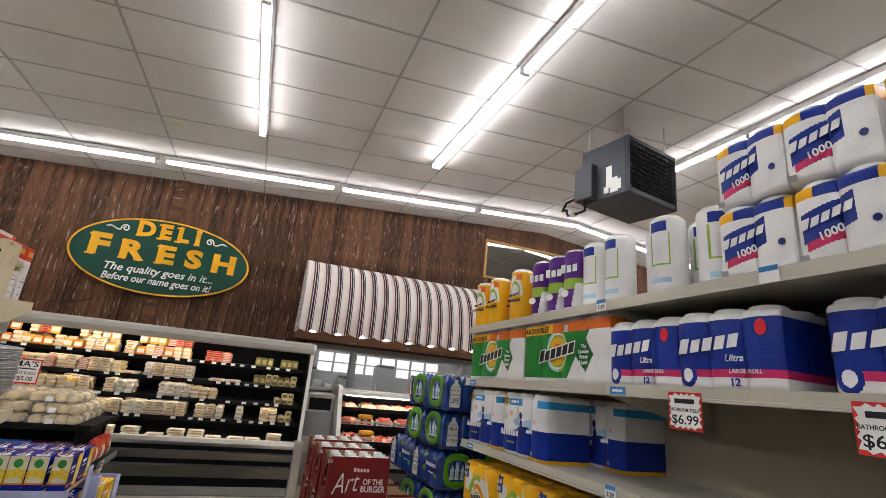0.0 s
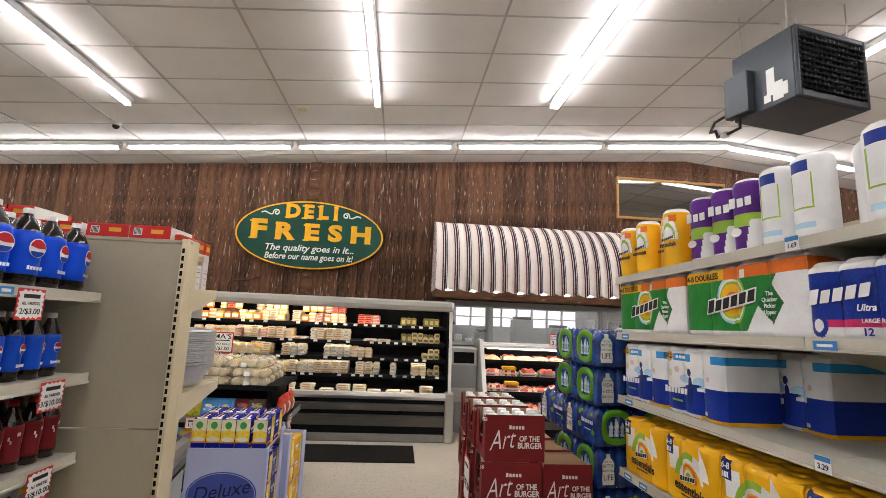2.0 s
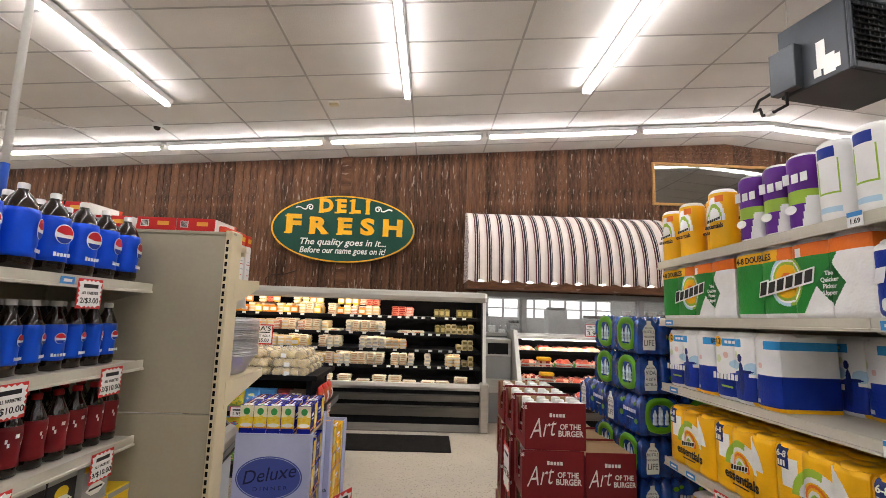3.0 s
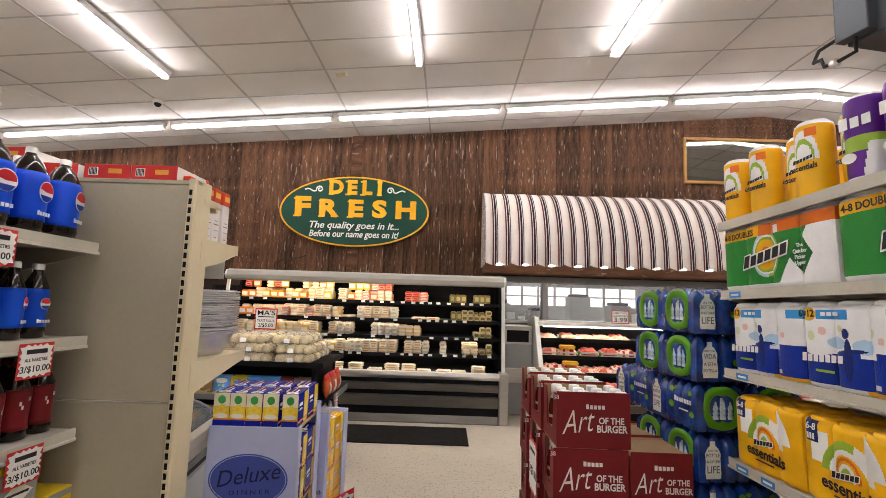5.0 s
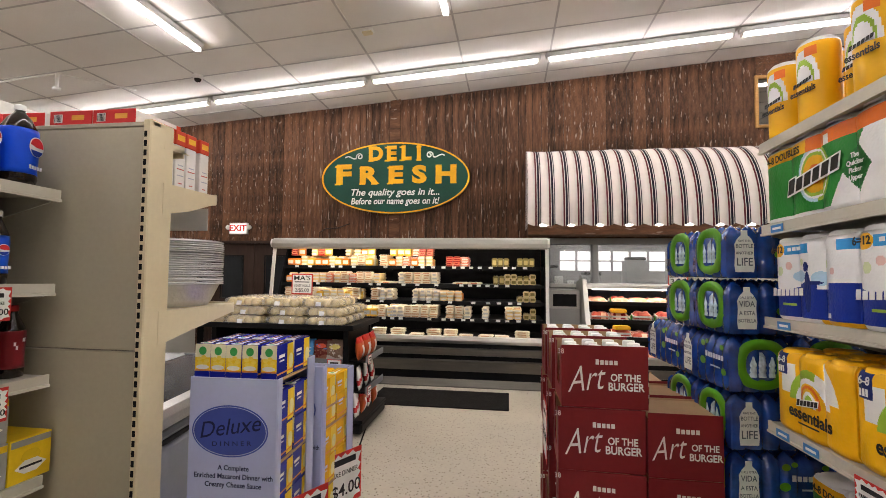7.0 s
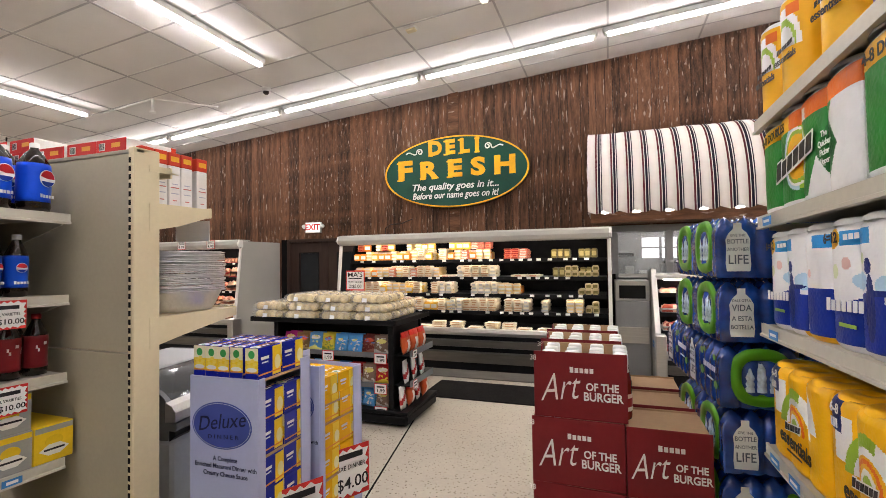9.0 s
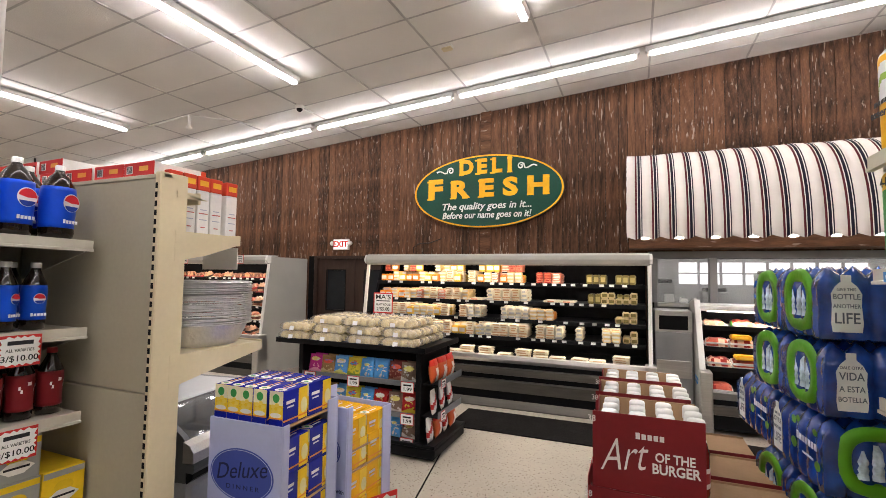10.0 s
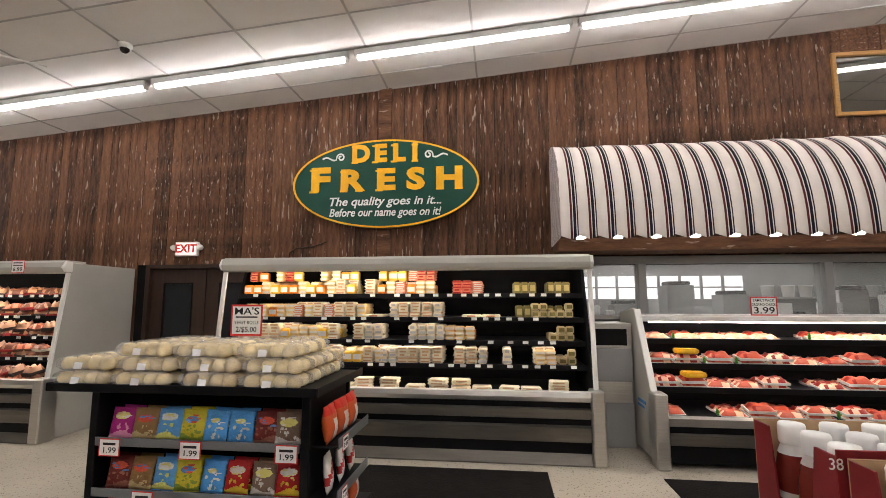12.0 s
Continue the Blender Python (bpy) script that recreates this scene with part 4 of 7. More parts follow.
for z, y in ((1.11, -0.75), (0.88, -0.85), (0.67, -0.95), (0.43, -1.06)):
    x = 3.05
    while x < 8.6:
        if z > 1.1:
            me, lab = _pale, "tray of pale pink cut meat under film"
        else:
            me, lab = rnd.choice(_trays), "foam tray of fresh red meat under film"
        if rnd.random() < 0.93:
            for k in range(rnd.choice((1, 2, 2)) if z < 1.1 else 1):
                solid("meat_tray", me, lab, "meat tray", pose(x, y + 0.10, z + 0.001 + 0.045 * k, 9, 0, rnd.uniform(-6, 6)), group="fresh meat trays")
            solid("meat_tray", rnd.choice(_trays), "foam tray of fresh red meat under film", "meat tray", pose(x, y + 0.27, z + 0.001, 6, 0, rnd.uniform(-6, 6)), group="fresh meat trays")
        x += 0.245
        if rnd.random() < 0.22:
            solid("green_divider", _herb, "strip of green plastic parsley between meat trays", "divider", pose(x - 0.09, y + 0.05, z + 0.001, 0, 0, 80), group="parsley strips")
            x += 0.05
for i, xx in enumerate((3.28, 3.30)):
    solid("cheese_tray", package_mesh("cheese_tray", 0.2, 0.15, 0.05, [ink(0.8, 0.42, 0.02, 0.3, True), C_YELLOW], 9), "yellow wrapped tray among the red meat", "food package", pose(xx, (-0.86, -0.96)[i] + 0.06, (0.88, 0.67)[i] + 0.095), group="yellow trays")
for z, y in CASE_SHELVES + ((0.60, -1.05),):
    x = -7.6
    while x < -3.6:
        for k in range(2 if z != 1.565 else 1):
            solid("meat_pack", rnd.choice(_smoked), "film-wrapped pack of smoked meat on a case shelf", "meat pack", pose(x, y + 0.09, z + 0.001 + 0.07 * k, 8 + rnd.uniform(-4, 10), rnd.uniform(-6, 6), rnd.uniform(-32, 32)), group="smoked meat packs")
        solid("meat_pack", rnd.choice(_smoked), "film-wrapped pack of smoked meat on a case shelf", "meat pack", pose(x, y + 0.25, z + 0.001, 0, 0, rnd.uniform(-9, 9)), group="smoked meat packs")
        x += rnd.choice((0.19, 0.215, 0.25))
CASE_LAB = "white paper price sign with red border on a case"
for x, z in ((-3.95, 1.88), (-4.6, 1.88), (-5.25, 1.88)):
    price_sign("", [(None, 0.28, 0.012, 0.7), (None, 0.08, 0.008, 0.75), ("6.99", -0.22, 0.06, 1.2)], pose(x, -1.115, z), 0.17, 0.15, CASE_LAB, False)
price_sign("", [("FAMILY PACK", 0.3, 0.036, 0.9), ("GROUND CHUCK", 0.08, 0.034, 0.8), ("3.99", -0.24, 0.09, 1.3)], pose(4.05, -0.765, 1.44), 0.25, 0.185, CASE_LAB, False)
price_sign("", [(None, 0.3, 0.014, 0.75), (None, 0.08, 0.012, 0.8), ("3.99", -0.24, 0.08, 1.3)], pose(5.55, -0.765, 1.44), 0.25, 0.185, CASE_LAB, False)
price_sign("", [("MA'S", 0.28, 0.07, 1.3), (None, 0.1, 0.010, 0.7), ("YEAST ROLLS", -0.08, 0.034, 0.9), ("2/$5.00", -0.3, 0.052, 1.0)], pose(-0.33, -2.6, 1.35), 0.235, 0.22, "white paper price sign with red border above the rolls", False)
solid("sign_stem", tube_mesh("sign_stem", [(-0.33, -2.595, 1.0), (-0.33, -2.595, 1.26)], 0.005, M_STEEL, 6), "thin metal stem that carries a price sign", "sign stem")

# floor mats
for a, b, c, d in ((0.25, 1.85, -2.15, -1.43), (2.80, 4.6, -2.2, -1.47)):
    solid("floor_mat", box_mesh("floor_mat", a, b, c, d, 0.0, 0.012, M_MAT, 0.004), "flat black rubber mat on the vinyl floor", "floor mat", group="floor mats")

# counter and machines seen through the serving windows and the gap
def kitchen_things():
    t = thing("prep_counter", "grey steel counter behind the serving windows", "counter", pose(0, 0, 0))
    piece("worktop", box_mesh("worktop", 2.0, 10, 1.6, 2.3, 0.88, 0.92, M_STEEL, 0.004), t)
    piece("counter_body", box_mesh("counter_body", 2.05, 9.95, 1.65, 2.25, 0.0, 0.88, M_GREYPAINT, 0.004), t)
    r = random.Random(5)
    for k in range(9):
        x = 2.6 + k * 0.8
        h = r.uniform(0.35, 0.85)
        m = thing("kitchen_machine", "steel kitchen machine standing on the counter", "kitchen machine", pose(x, 1.95, 0.921), group="machines on the counter")
        piece("machine_body", box_mesh("machine_body", -0.2, 0.2, -0.2, 0.2, 0, h, r.choice((M_STEEL, M_BLACK, M_GREYPAINT)), 0.02, 2), m)
        piece("machine_lid", box_mesh("machine_lid", -0.16, 0.16, -0.16, 0.16, h, h + 0.06, M_BLACK, 0.015), m)
    shelf = thing("wall_shelf", "steel wall shelf with stacked pans and white tubs", "shelf", pose(0, 3.6, 1.55))
    piece("shelf_board", box_mesh("shelf_board", 6.3, 9.8, 0, 0.38, 0, 0.03, M_STEEL, 0.003), shelf)
    for x in (6.4, 8.0, 9.6):
        piece("bracket", box_mesh("bracket", x, x + 0.03, 0.05, 0.38, -0.15, -0.002, M_STEEL, 0.002), shelf)
    tub = lathe_mesh("tub", [(0, 0), (0.09, 0.0), (0.11, 0.2), (0.115, 0.2), (0.115, 0.215), (0, 0.22)], M_CAP, 18)
    for k in range(9):
        solid("food_tub", tub, "white lidded plastic food tub on a kitchen shelf", "tub", pose(6.5 + 0.36 * k + r.uniform(-0.05, 0.05), 3.78, 1.581), group="kitchen tubs")
    for x, z, wd, h in ((2.62, 1.34, 0.12, 0.16), (2.80, 1.34, 0.10, 0.10), (4.75, 1.34, 0.22, 0.19), (5.3, 1.34, 0.2, 0.2), (6.3, 1.34, 0.22, 0.17)):
        pr = thing("paper_stack", "pile of white wrapping paper behind the serving window", "paper", pose(x, 0.26, z - 0.06), group="paper piles")
        piece("paper_sheet", box_mesh("paper_sheet", -wd / 2, wd / 2, -0.07, 0.07, 0.0, h, M_TAGPAPER, 0.004), pr)
    ledge = solid("back_ledge", box_mesh("back_ledge", 2.46, 9.9, 0.17, 0.42, 1.24, 1.279, M_STEEL, 0.004), "steel ledge behind the serving windows", "ledge")
    w = thing("window_3", "bright window with white bars in the back of the preparation room", "window", kind="structure")
    piece("pane", box_mesh("pane", 3.0, 6.2, 3.985, 3.995, 1.55, 2.0, glow("daylight_pane", (0.95, 1.0, 1.0), 0.9), 0), w)
    for k in range(9):
        x = 3.0 + 0.4 * k
        piece("window_bar", box_mesh("window_bar", x - 0.025, x + 0.025, 3.95, 3.985, 1.55, 2.0, M_GREYPAINT, 0), w)
    piece("window_bar", box_mesh("window_bar", 3.0, 6.2, 3.94, 3.95, 1.76, 1.79, M_GREYPAINT, 0), w)


kitchen_things()


def gap_cabinet():
    t = thing("steel_cabinet", "grey steel cabinet with a dark opening between two cases", "cabinet", pose(2.40, -0.62, 0))
    piece("cabinet_body", box_mesh("cabinet_body", 0, 0.42, 0.0, 0.55, 0.0, 1.0, M_GREYPAINT, 0.006), t)
    piece("cabinet_top", box_mesh("cabinet_top", 0, 0.42, 0.0, 0.55, 1.0, 1.26, M_STEEL, 0.008), t)
    piece("opening", box_mesh("opening", 0.05, 0.37, -0.003, 0.02, 1.03, 1.20, M_SLOT, 0), t)
    piece("drawer_front", box_mesh("drawer_front", 0.02, 0.40, -0.014, 0.0, 0.45, 0.66, M_STEEL, 0.004), t)


gap_cabinet()

# ---- shelving units along the aisle ----
GR = pose(2.785, -5.45, 0, -1.3, 0, 0)
GL = pose(0.348, -5.955, 0, -0.9, 0, 0)


def shelf_mesh(length, depth):
    """A shelf with a turned-down front lip and tag channel; front at x = 0, running to -y."""
    return extrude_mesh("shelf", [(depth, 0.0), (0.0, 0.0), (0.0, 0.004), (-0.008, 0.004), (-0.008, -0.026), (-0.013, -0.028), (-0.013, -0.036), (0.004, -0.036), (0.004, -0.018), (depth, -0.018)], -length, 0, M_SHELF, axis="y")


def gondola(name, m, length, depth, shelves, label, sign=1, top=2.15):
    t = thing(name, label, "shelving unit", m)
    s = sign
    for z in shelves:
        k = 0
        while k * 1.22 < length - 0.1:
            me = shelf_mesh(min(1.22, length - k * 1.22) - 0.003, depth)
            if s < 0:
                me.transform(Matrix.Diagonal((-1, 1, 1, 1)))
                me.flip_normals()
            piece("shelf", me, t, Matrix.Translation((0, -k * 1.22, z)))
            for y in (-k * 1.22 - 0.012, -min(length, (k + 1) * 1.22) + 0.012):
                out = [(0.02, -0.02), (depth, -0.13), (depth, 0.0), (0.02, -0.002)]
                br = extrude_mesh("bracket", [(s * a, b) for a, b in out], y - 0.002, y + 0.002, M_SHELF, axis="y")
                piece("bracket", br, t, Matrix.Translation((0, 0, z - 0.019)))
            k += 1
    b0, b1 = sorted((s * depth, s * (depth + 0.03)))
    piece("back_panel", box_mesh("back_panel", b0, b1, -length, 0, 0.1, top, M_BEIGE, 0.002), t)
    b0, b1 = sorted((s * -0.04, s * depth))
    piece("base_deck", box_mesh("base_deck", b0, b1, -length, 0, 0.0, 0.14, M_BEIGE, 0.006), t)
    k = 0
    slot = box_mesh("slot", -0.002, 0.002, -0.003, 0.003, -0.008, 0.008, M_SLOT, 0)
    while k * 1.22 <= length + 0.01:
        u0, u1 = sorted((s * (depth - 0.012), s * depth))
        piece("upright", box_mesh("upright", u0, u1, -k * 1.22 - 0.016, -k * 1.22 + 0.016, 0.1, top, M_BEIGE, 0.002), t)
        if k in (0, 1, 2):
            bm = bmesh.new()
            for j in range(60):
                z = 0.2 + j * 0.032
                bm_box(bm, s * (depth - 0.014), s * (depth - 0.0125), -k * 1.22 - 0.003, -k * 1.22 + 0.003, z, z + 0.018)
            tagged(piece("slot_row", finish(bm, "slot_row", M_SLOT), t), kind="stuff")
        k += 1
    return t


gondola("paper_shelving", GR, 3.9, 0.54, (1.985, 1.68, 1.345, 0.975, 0.55), "beige steel shelving unit stocked with paper towels")
gondola("soda_shelving", GL, 3.9, 0.42, (1.757, 1.444, 1.147, 0.825, 0.43), "beige steel shelving unit stocked with soda", -1, 1.95)

# the other faces of both units, out of sight behind their backs
gondola("shelving_unit", pose(3.73, -9.35, 0, 0, 0, 180), 3.9, 0.42, (1.0, 0.5), "beige steel shelving unit", 1, 2.0)

W, BLU, YEL, GRN, ORG, BLK = ink(0.8, 0.8, 0.8, 0.3, True), ink(0.007, 0.03, 0.27, 0.3, True), ink(0.85, 0.45, 0.012, 0.3, True), ink(0.015, 0.22, 0.035, 0.3, True), ink(0.78, 0.17, 0.02, 0.3, True), ink(0.02, 0.02, 0.02, 0.3, True)
LGRN, CYAN, PURP, PINK, SKY = ink(0.30, 0.48, 0.05, 0.3, True), ink(0.03, 0.30, 0.68, 0.3, True), ink(0.10, 0.012, 0.22, 0.3, True), ink(0.62, 0.03, 0.14, 0.3, True), ink(0.42, 0.62, 0.75, 0.3, True)
NAVY = ink(0.006, 0.02, 0.15, 0.3, True)
DGRN, PALEG, PALEP = ink(0.01, 0.15, 0.03, 0.3, True), ink(0.62, 0.70, 0.42, 0.3, True), ink(0.75, 0.50, 0.46, 0.3, True)


def inside(x, z, cx, cz, rx, rz):
    return ((x - cx) / rx) ** 2 + ((z - cz) / rz) ** 2 < 1


def fn_bounty(x, z):
    if z > 0.955 or z < 0.07:
        return 0
    if z > 0.79:
        return 3 if x < 0.40 + 0.05 * (z - 0.79) else (0 if abs(x - 0.56) < 0.022 and z < 0.91 else 4)
    q = math.hypot((x - 0.46) / 0.125, (z - 0.50) / 0.33)
    if q < 1:
        return (6 if x < 0.475 else 2) if q > 0.88 else (0 if q > 0.8 else 2 if q > 0.68 else 3 if q > 0.36 else 4)
    if abs(x - 0.765) / 0.095 + abs(z - 0.42) / 0.27 < 1:
        return 7
    edge = 0.58 + 0.10 * max(0, z - 0.07) / 0.35 if z < 0.42 else 0.68 + 0.14 * (z - 0.42) / 0.37
    return 5 if x < edge else 0


def add_print(t, body, x, y, z, size, mat, width=1.0, shear=0.0, bold=0.02, turn=0.0):
    return piece("print", text_mesh(body, size, mat, width, shear, 0.0006, bold), t, Matrix.Translation((x, y, z)) @ pose(0, 0, 0, 90, 0, 0) @ pose(0, 0, 0, 0, 0, turn))


def wordmark(t, n, x, y, z, size, mat, lean=0.25, slope=0.12, grow=0.0, at=Matrix()):
    """A brand's name as a row of plain blocks in its colour."""
    adv = size * 0.54
    for i in range(n):
        bm = bmesh.new()
        cx = (i - n / 2 + 0.5) * adv
        lo = -size * 0.32 - grow
        hi = size * (0.30 if i == 0 else 0.20) + grow
        hw = adv * 0.37 + grow
        c = min(hw, (hi - lo) / 2) * 0.12
        path = []
        for sx, sz, a0 in ((1, 1, 0), (-1, 1, 90), (-1, -1, 180), (1, -1, 270)):
            for k in range(4):
                a = math.radians(a0 + 30 * k)
                path.append((cx + sx * (hw - c) + c * math.cos(a), (hi - c if sz > 0 else lo + c) + c * math.sin(a)))
        pts = [(x + px + lean * pz, z + pz + px * slope * 1.6) for px, pz in path]
        f = [bm.verts.new((u, -0.001, v)) for u, v in pts]
        b = [bm.verts.new((u, 0, v)) for u, v in pts]
        bm.faces.new(f)
        for k in range(16):
            bm.faces.new([f[k], b[k], b[(k + 1) % 16], f[(k + 1) % 16]])
        bmesh.ops.recalc_face_normals(bm, faces=bm.faces[:])
        piece("brand_block", finish(bm, "brand_block", mat), t, at @ Matrix.Translation((0, y, 0)))


def bounty_pack():
    t = thing("paper_towel_pack", "green and white film-wrapped paper towels with orange top band", "paper towel pack", group="green towel packs")
    n, r, h = 4, 0.0745, 0.266
    piece("wrapper", roll_pack("wrapper", n, r, 0.26, h, [W, BLU, LGRN, YEL, ORG, GRN, SKY, DGRN], fn_bounty, 48, 96, 0.2), t)
    roll_tops(t, n, r, 0.26, h)
    wordmark(t, 6, -0.022, -0.0035, 0.130, 0.078, W, 0.2, 0.1, 0.006)
    wordmark(t, 6, -0.022, -0.0048, 0.130, 0.078, BLK, 0.2, 0.1)
    add_print(t, "4-8 DOUBLES", -0.18, -0.002, 0.228, 0.034, BLK, 0.95)
    for k, wd in enumerate(("The", "Quicker", "Picker", "Upper")):
        add_print(t, wd, 0.158, -0.002, 0.145 - 0.021 * k, 0.02, W)
    return t


def fn_suave(x, z):
    if z > 0.9:
        return 0
    if inside(x, z, 0.12, 0.18, 0.10, 0.16):
        return 0 if inside(x, z, 0.12, 0.18, 0.055, 0.09) else 1
    if 0.16 < z < 0.26 and x > 0.2:
        return 7
    if z < 0.16:
        return 0
    return 1


def suave_pack():
    t = thing("tissue_pack", "royal blue film-wrapped bathroom tissue pack with pink stripe", "tissue pack", group="blue tissue packs")
    n, r, h = 3, 0.051, 0.215
    piece("wrapper", roll_pack("wrapper", n, r, 0.22, h, [W, BLU, LGRN, YEL, ORG, GRN, CYAN, PINK], fn_suave, 40, 70, 0.42), t)
    roll_tops(t, n, r, 0.22, h)
    wordmark(t, 5, -0.045, -0.002, 0.130, 0.072, W, 0.25, 0.06)
    add_print(t, "Ultra", 0.03, -0.002, 0.085, 0.026, W, 1.0, 0.25)
    add_print(t, "12", 0.03, -0.002, 0.02, 0.028, BLU, 1.1, 0, 0.03)
    add_print(t, "LARGE ROLL", 0.06, -0.002, 0.05, 0.016, W)
    piece("badge", disc("badge", 0.016, 0.022, ink(0.7, 0.02, 0.03)), t, Matrix.Translation((0.11, -0.001, 0.165)))
    return t


def fn_sparkle(x, z):
    if z > 0.79 and z < 0.965:
        if inside(x, z, 0.10, 0.885, 0.095, 0.085):
            return 3
        if z < 0.94 and z > 0.82 and (0.19 < x < 0.52 or x > 0.86):
            return 6
    if inside(x, z, 0.50, 0.36, 0.042, 0.24) or inside(x, z, 0.485, 0.66, 0.034, 0.06) or inside(x, z, 0.575, 0.47, 0.07, 0.022):
        return 8
    if z < 0.055:
        return 3 if x > 0.62 else 0
    if abs(x - 0.72) < 0.045 and 0.085 < z < 0.14:
        return 0
    top = 0.43 - 0.05 * math.sin(x * 9) if x < 0.6 else (0.40 if x < 0.74 else 0.47)
    if z < top:
        return 1
    if inside(x, z, 0.38, 0.55, 0.10, 0.075) or inside(x, z, 0.63, 0.52, 0.085, 0.08):
        return 9
    if inside(x, z, 0.12, 0.62, 0.05, 0.06) or inside(x, z, 0.70, 0.68, 0.035, 0.05) or inside(x, z, 0.42, 0.72, 0.03, 0.04):
        return 10
    if inside(x, z, 0.24, 0.68, 0.035, 0.05) or inside(x, z, 0.80, 0.60, 0.03, 0.04):
        return 11
    return 0


def sparkle_pack(n=3, r=0.0635):
    t = thing("paper_towel_pack", "white and blue film-wrapped pack of six paper towels", "paper towel pack", group="blue towel packs")
    h = 0.27
    w = 2 * r * n
    piece("wrapper", roll_pack("wrapper", n, r, 0.24, h, [W, BLU, LGRN, YEL, ORG, GRN, CYAN, PINK, NAVY, SKY, PALEG, PALEP], fn_sparkle, 50, 96, 0.42), t)
    roll_tops(t, n, r, 0.24, h)
    wordmark(t, 7, -0.26 * w, -0.003, 0.098, 0.119 * w, W, 0.08, 0.02)
    add_print(t, "6=12", -0.41 * w, -0.002, 0.24, 0.085 * w, BLK, 1.0, 0, 0.03)
    piece("print", flat("print", 0.2 * w, 0.008, LGRN, 0.0006), t, Matrix.Translation((-0.24 * w, -0.0015, 0.055)))
    for k in range(3):
        piece("print", flat("print", 0.05 * w, 0.012, W, 0.0006), t, Matrix.Translation((-0.22 * w + 0.065 * w * k, -0.0015, 0.239)))
    return t


def fn_ess(x, z):
    if 0.05 < x < 0.21 and z > 0.72:
        return 1
    q = math.hypot((x - 0.50) / 0.27, (z - 0.42) / 0.42)
    p = math.hypot((x - 0.50) / 0.13, (z - 0.44) / 0.22)
    if p < 1:
        return (4 if p > 0.82 else 3 if p > 0.66 else 0 if p > 0.45 else 2) if z > 0.40 else 3
    if z > 0.44 and q < 1:
        return (2 if x < 0.62 - 0.15 * (1 - z) else 0) if q > 0.76 else (0 if x < 0.38 or q > 0.62 else 3)
    if z > 0.50 and 0.12 < x < 0.30 and z < 0.86 and q > 1:
        return 0
    if z > 0.52 and q < 1.42 and x > 0.66 and x + z < 1.66:
        return 0
    return 3


def essentials_pack():
    t = thing("paper_towel_pack", "yellow film-wrapped paper towel pack with blue corner tag", "paper towel pack", group="yellow towel packs")
    n, r, h = 3, 0.0595, 0.262
    piece("wrapper", roll_pack("wrapper", n, r, 0.25, h, [W, NAVY, LGRN, YEL, ORG], fn_ess, 48, 96, 0.3), t)
    roll_tops(t, n, r, 0.25, h, YEL)
    wordmark(t, 6, 0.0, -0.003, 0.118, 0.032, W, 0.2, 0.1, 0.003)
    wordmark(t, 6, 0.0, -0.0042, 0.118, 0.032, BLK, 0.2, 0.1)
    add_print(t, "essentials", 0.005, -0.002, 0.074, 0.054, BLK, 1.0, 0, 0.025, -2)
    piece("print", flat("print", 0.10, 0.005, BLK, 0.0006), t, Matrix.Translation((0.0, -0.0015, 0.045)))
    add_print(t, "6-8", -0.133, -0.002, 0.236, 0.032, W, 1.0, 0.2, 0.02)
    for k in range(3):
        piece("print", flat("print", 0.008, 0.02, W, 0.0006), t, Matrix.Translation((-0.146 + 0.012 * k, -0.0015, 0.205)))
    return t


ROLLP = dense([(0.046, 0.0), (0.056, 0.006), (0.059, 0.02), (0.059, 0.250), (0.056, 0.263), (0.046, 0.271), (0.02, 0.270)], 0.006)


def single_roll(kind):
    if kind == "yellow":
        fn = lambda a, z: 0 if z > 0.255 or z < 0.008 else (4 if 0.243 > z > 0.212 and 0.52 < a < 0.62 else 2 if inside(a, z, 0.5, 0.13, 0.10, 0.08) and not inside(a, z, 0.5, 0.13, 0.08, 0.06) and z > 0.13 else 0 if inside(a, z, 0.5, 0.13, 0.13, 0.11) and z > 0.13 else 3)
        pal, lab = [W, BLU, LGRN, YEL, ORG], "single paper towel roll in yellow printed film"
    elif kind == "purple":
        fn = lambda a, z: 0 if z > 0.262 or z < 0.012 or (z < 0.115 and a > 0.535 + 0.5 * z) else (2 if 0.09 < z < 0.14 else 1 if z > 0.14 else 1)
        pal, lab = [W, PURP, LGRN], "single paper towel roll in purple and green film"
    else:
        fn = lambda a, z: 1 if 0.43 < a < 0.60 and 0.212 < z < 0.25 else (2 if (0.42 < a < 0.62 and 0.09 < z < 0.21 and not (0.435 < a < 0.605 and 0.10 < z < 0.21)) else 3 if 0.42 < a < 0.62 and 0.03 < z < 0.05 else 0)
        pal, lab = [W, BLU, LGRN, SKY], "single white paper towel roll with a blue band"
    t = thing("paper_towel_roll", lab, "paper towel roll", group=kind + " towel rolls")
    piece("wrapper", print_lathe("wrapper", ROLLP, pal, fn, 84), t)
    piece("roll_end", lathe_mesh("roll_end", [(0.019, 0.268), (0.021, 0.2735), (0.047, 0.2735), (0.05, 0.270)], W, 24), t, label="white end of the paper roll")
    if kind == "yellow":
        add_print(t, "essentials", 0.0, -0.0605, 0.105, 0.030, BLK, 0.85, 0, 0.025)
        wordmark(t, 6, 0.0, -0.0602, 0.135, 0.022, BLK, 0.2, 0.1)
    elif kind == "purple":
        wordmark(t, 3, 0.004, -0.0602, 0.188, 0.062, W, 0.0, 0.0)
        piece("badge", disc("badge", 0.022, 0.016, W), t, Matrix.Translation((-0.02, -0.0595, 0.075)))
    return t


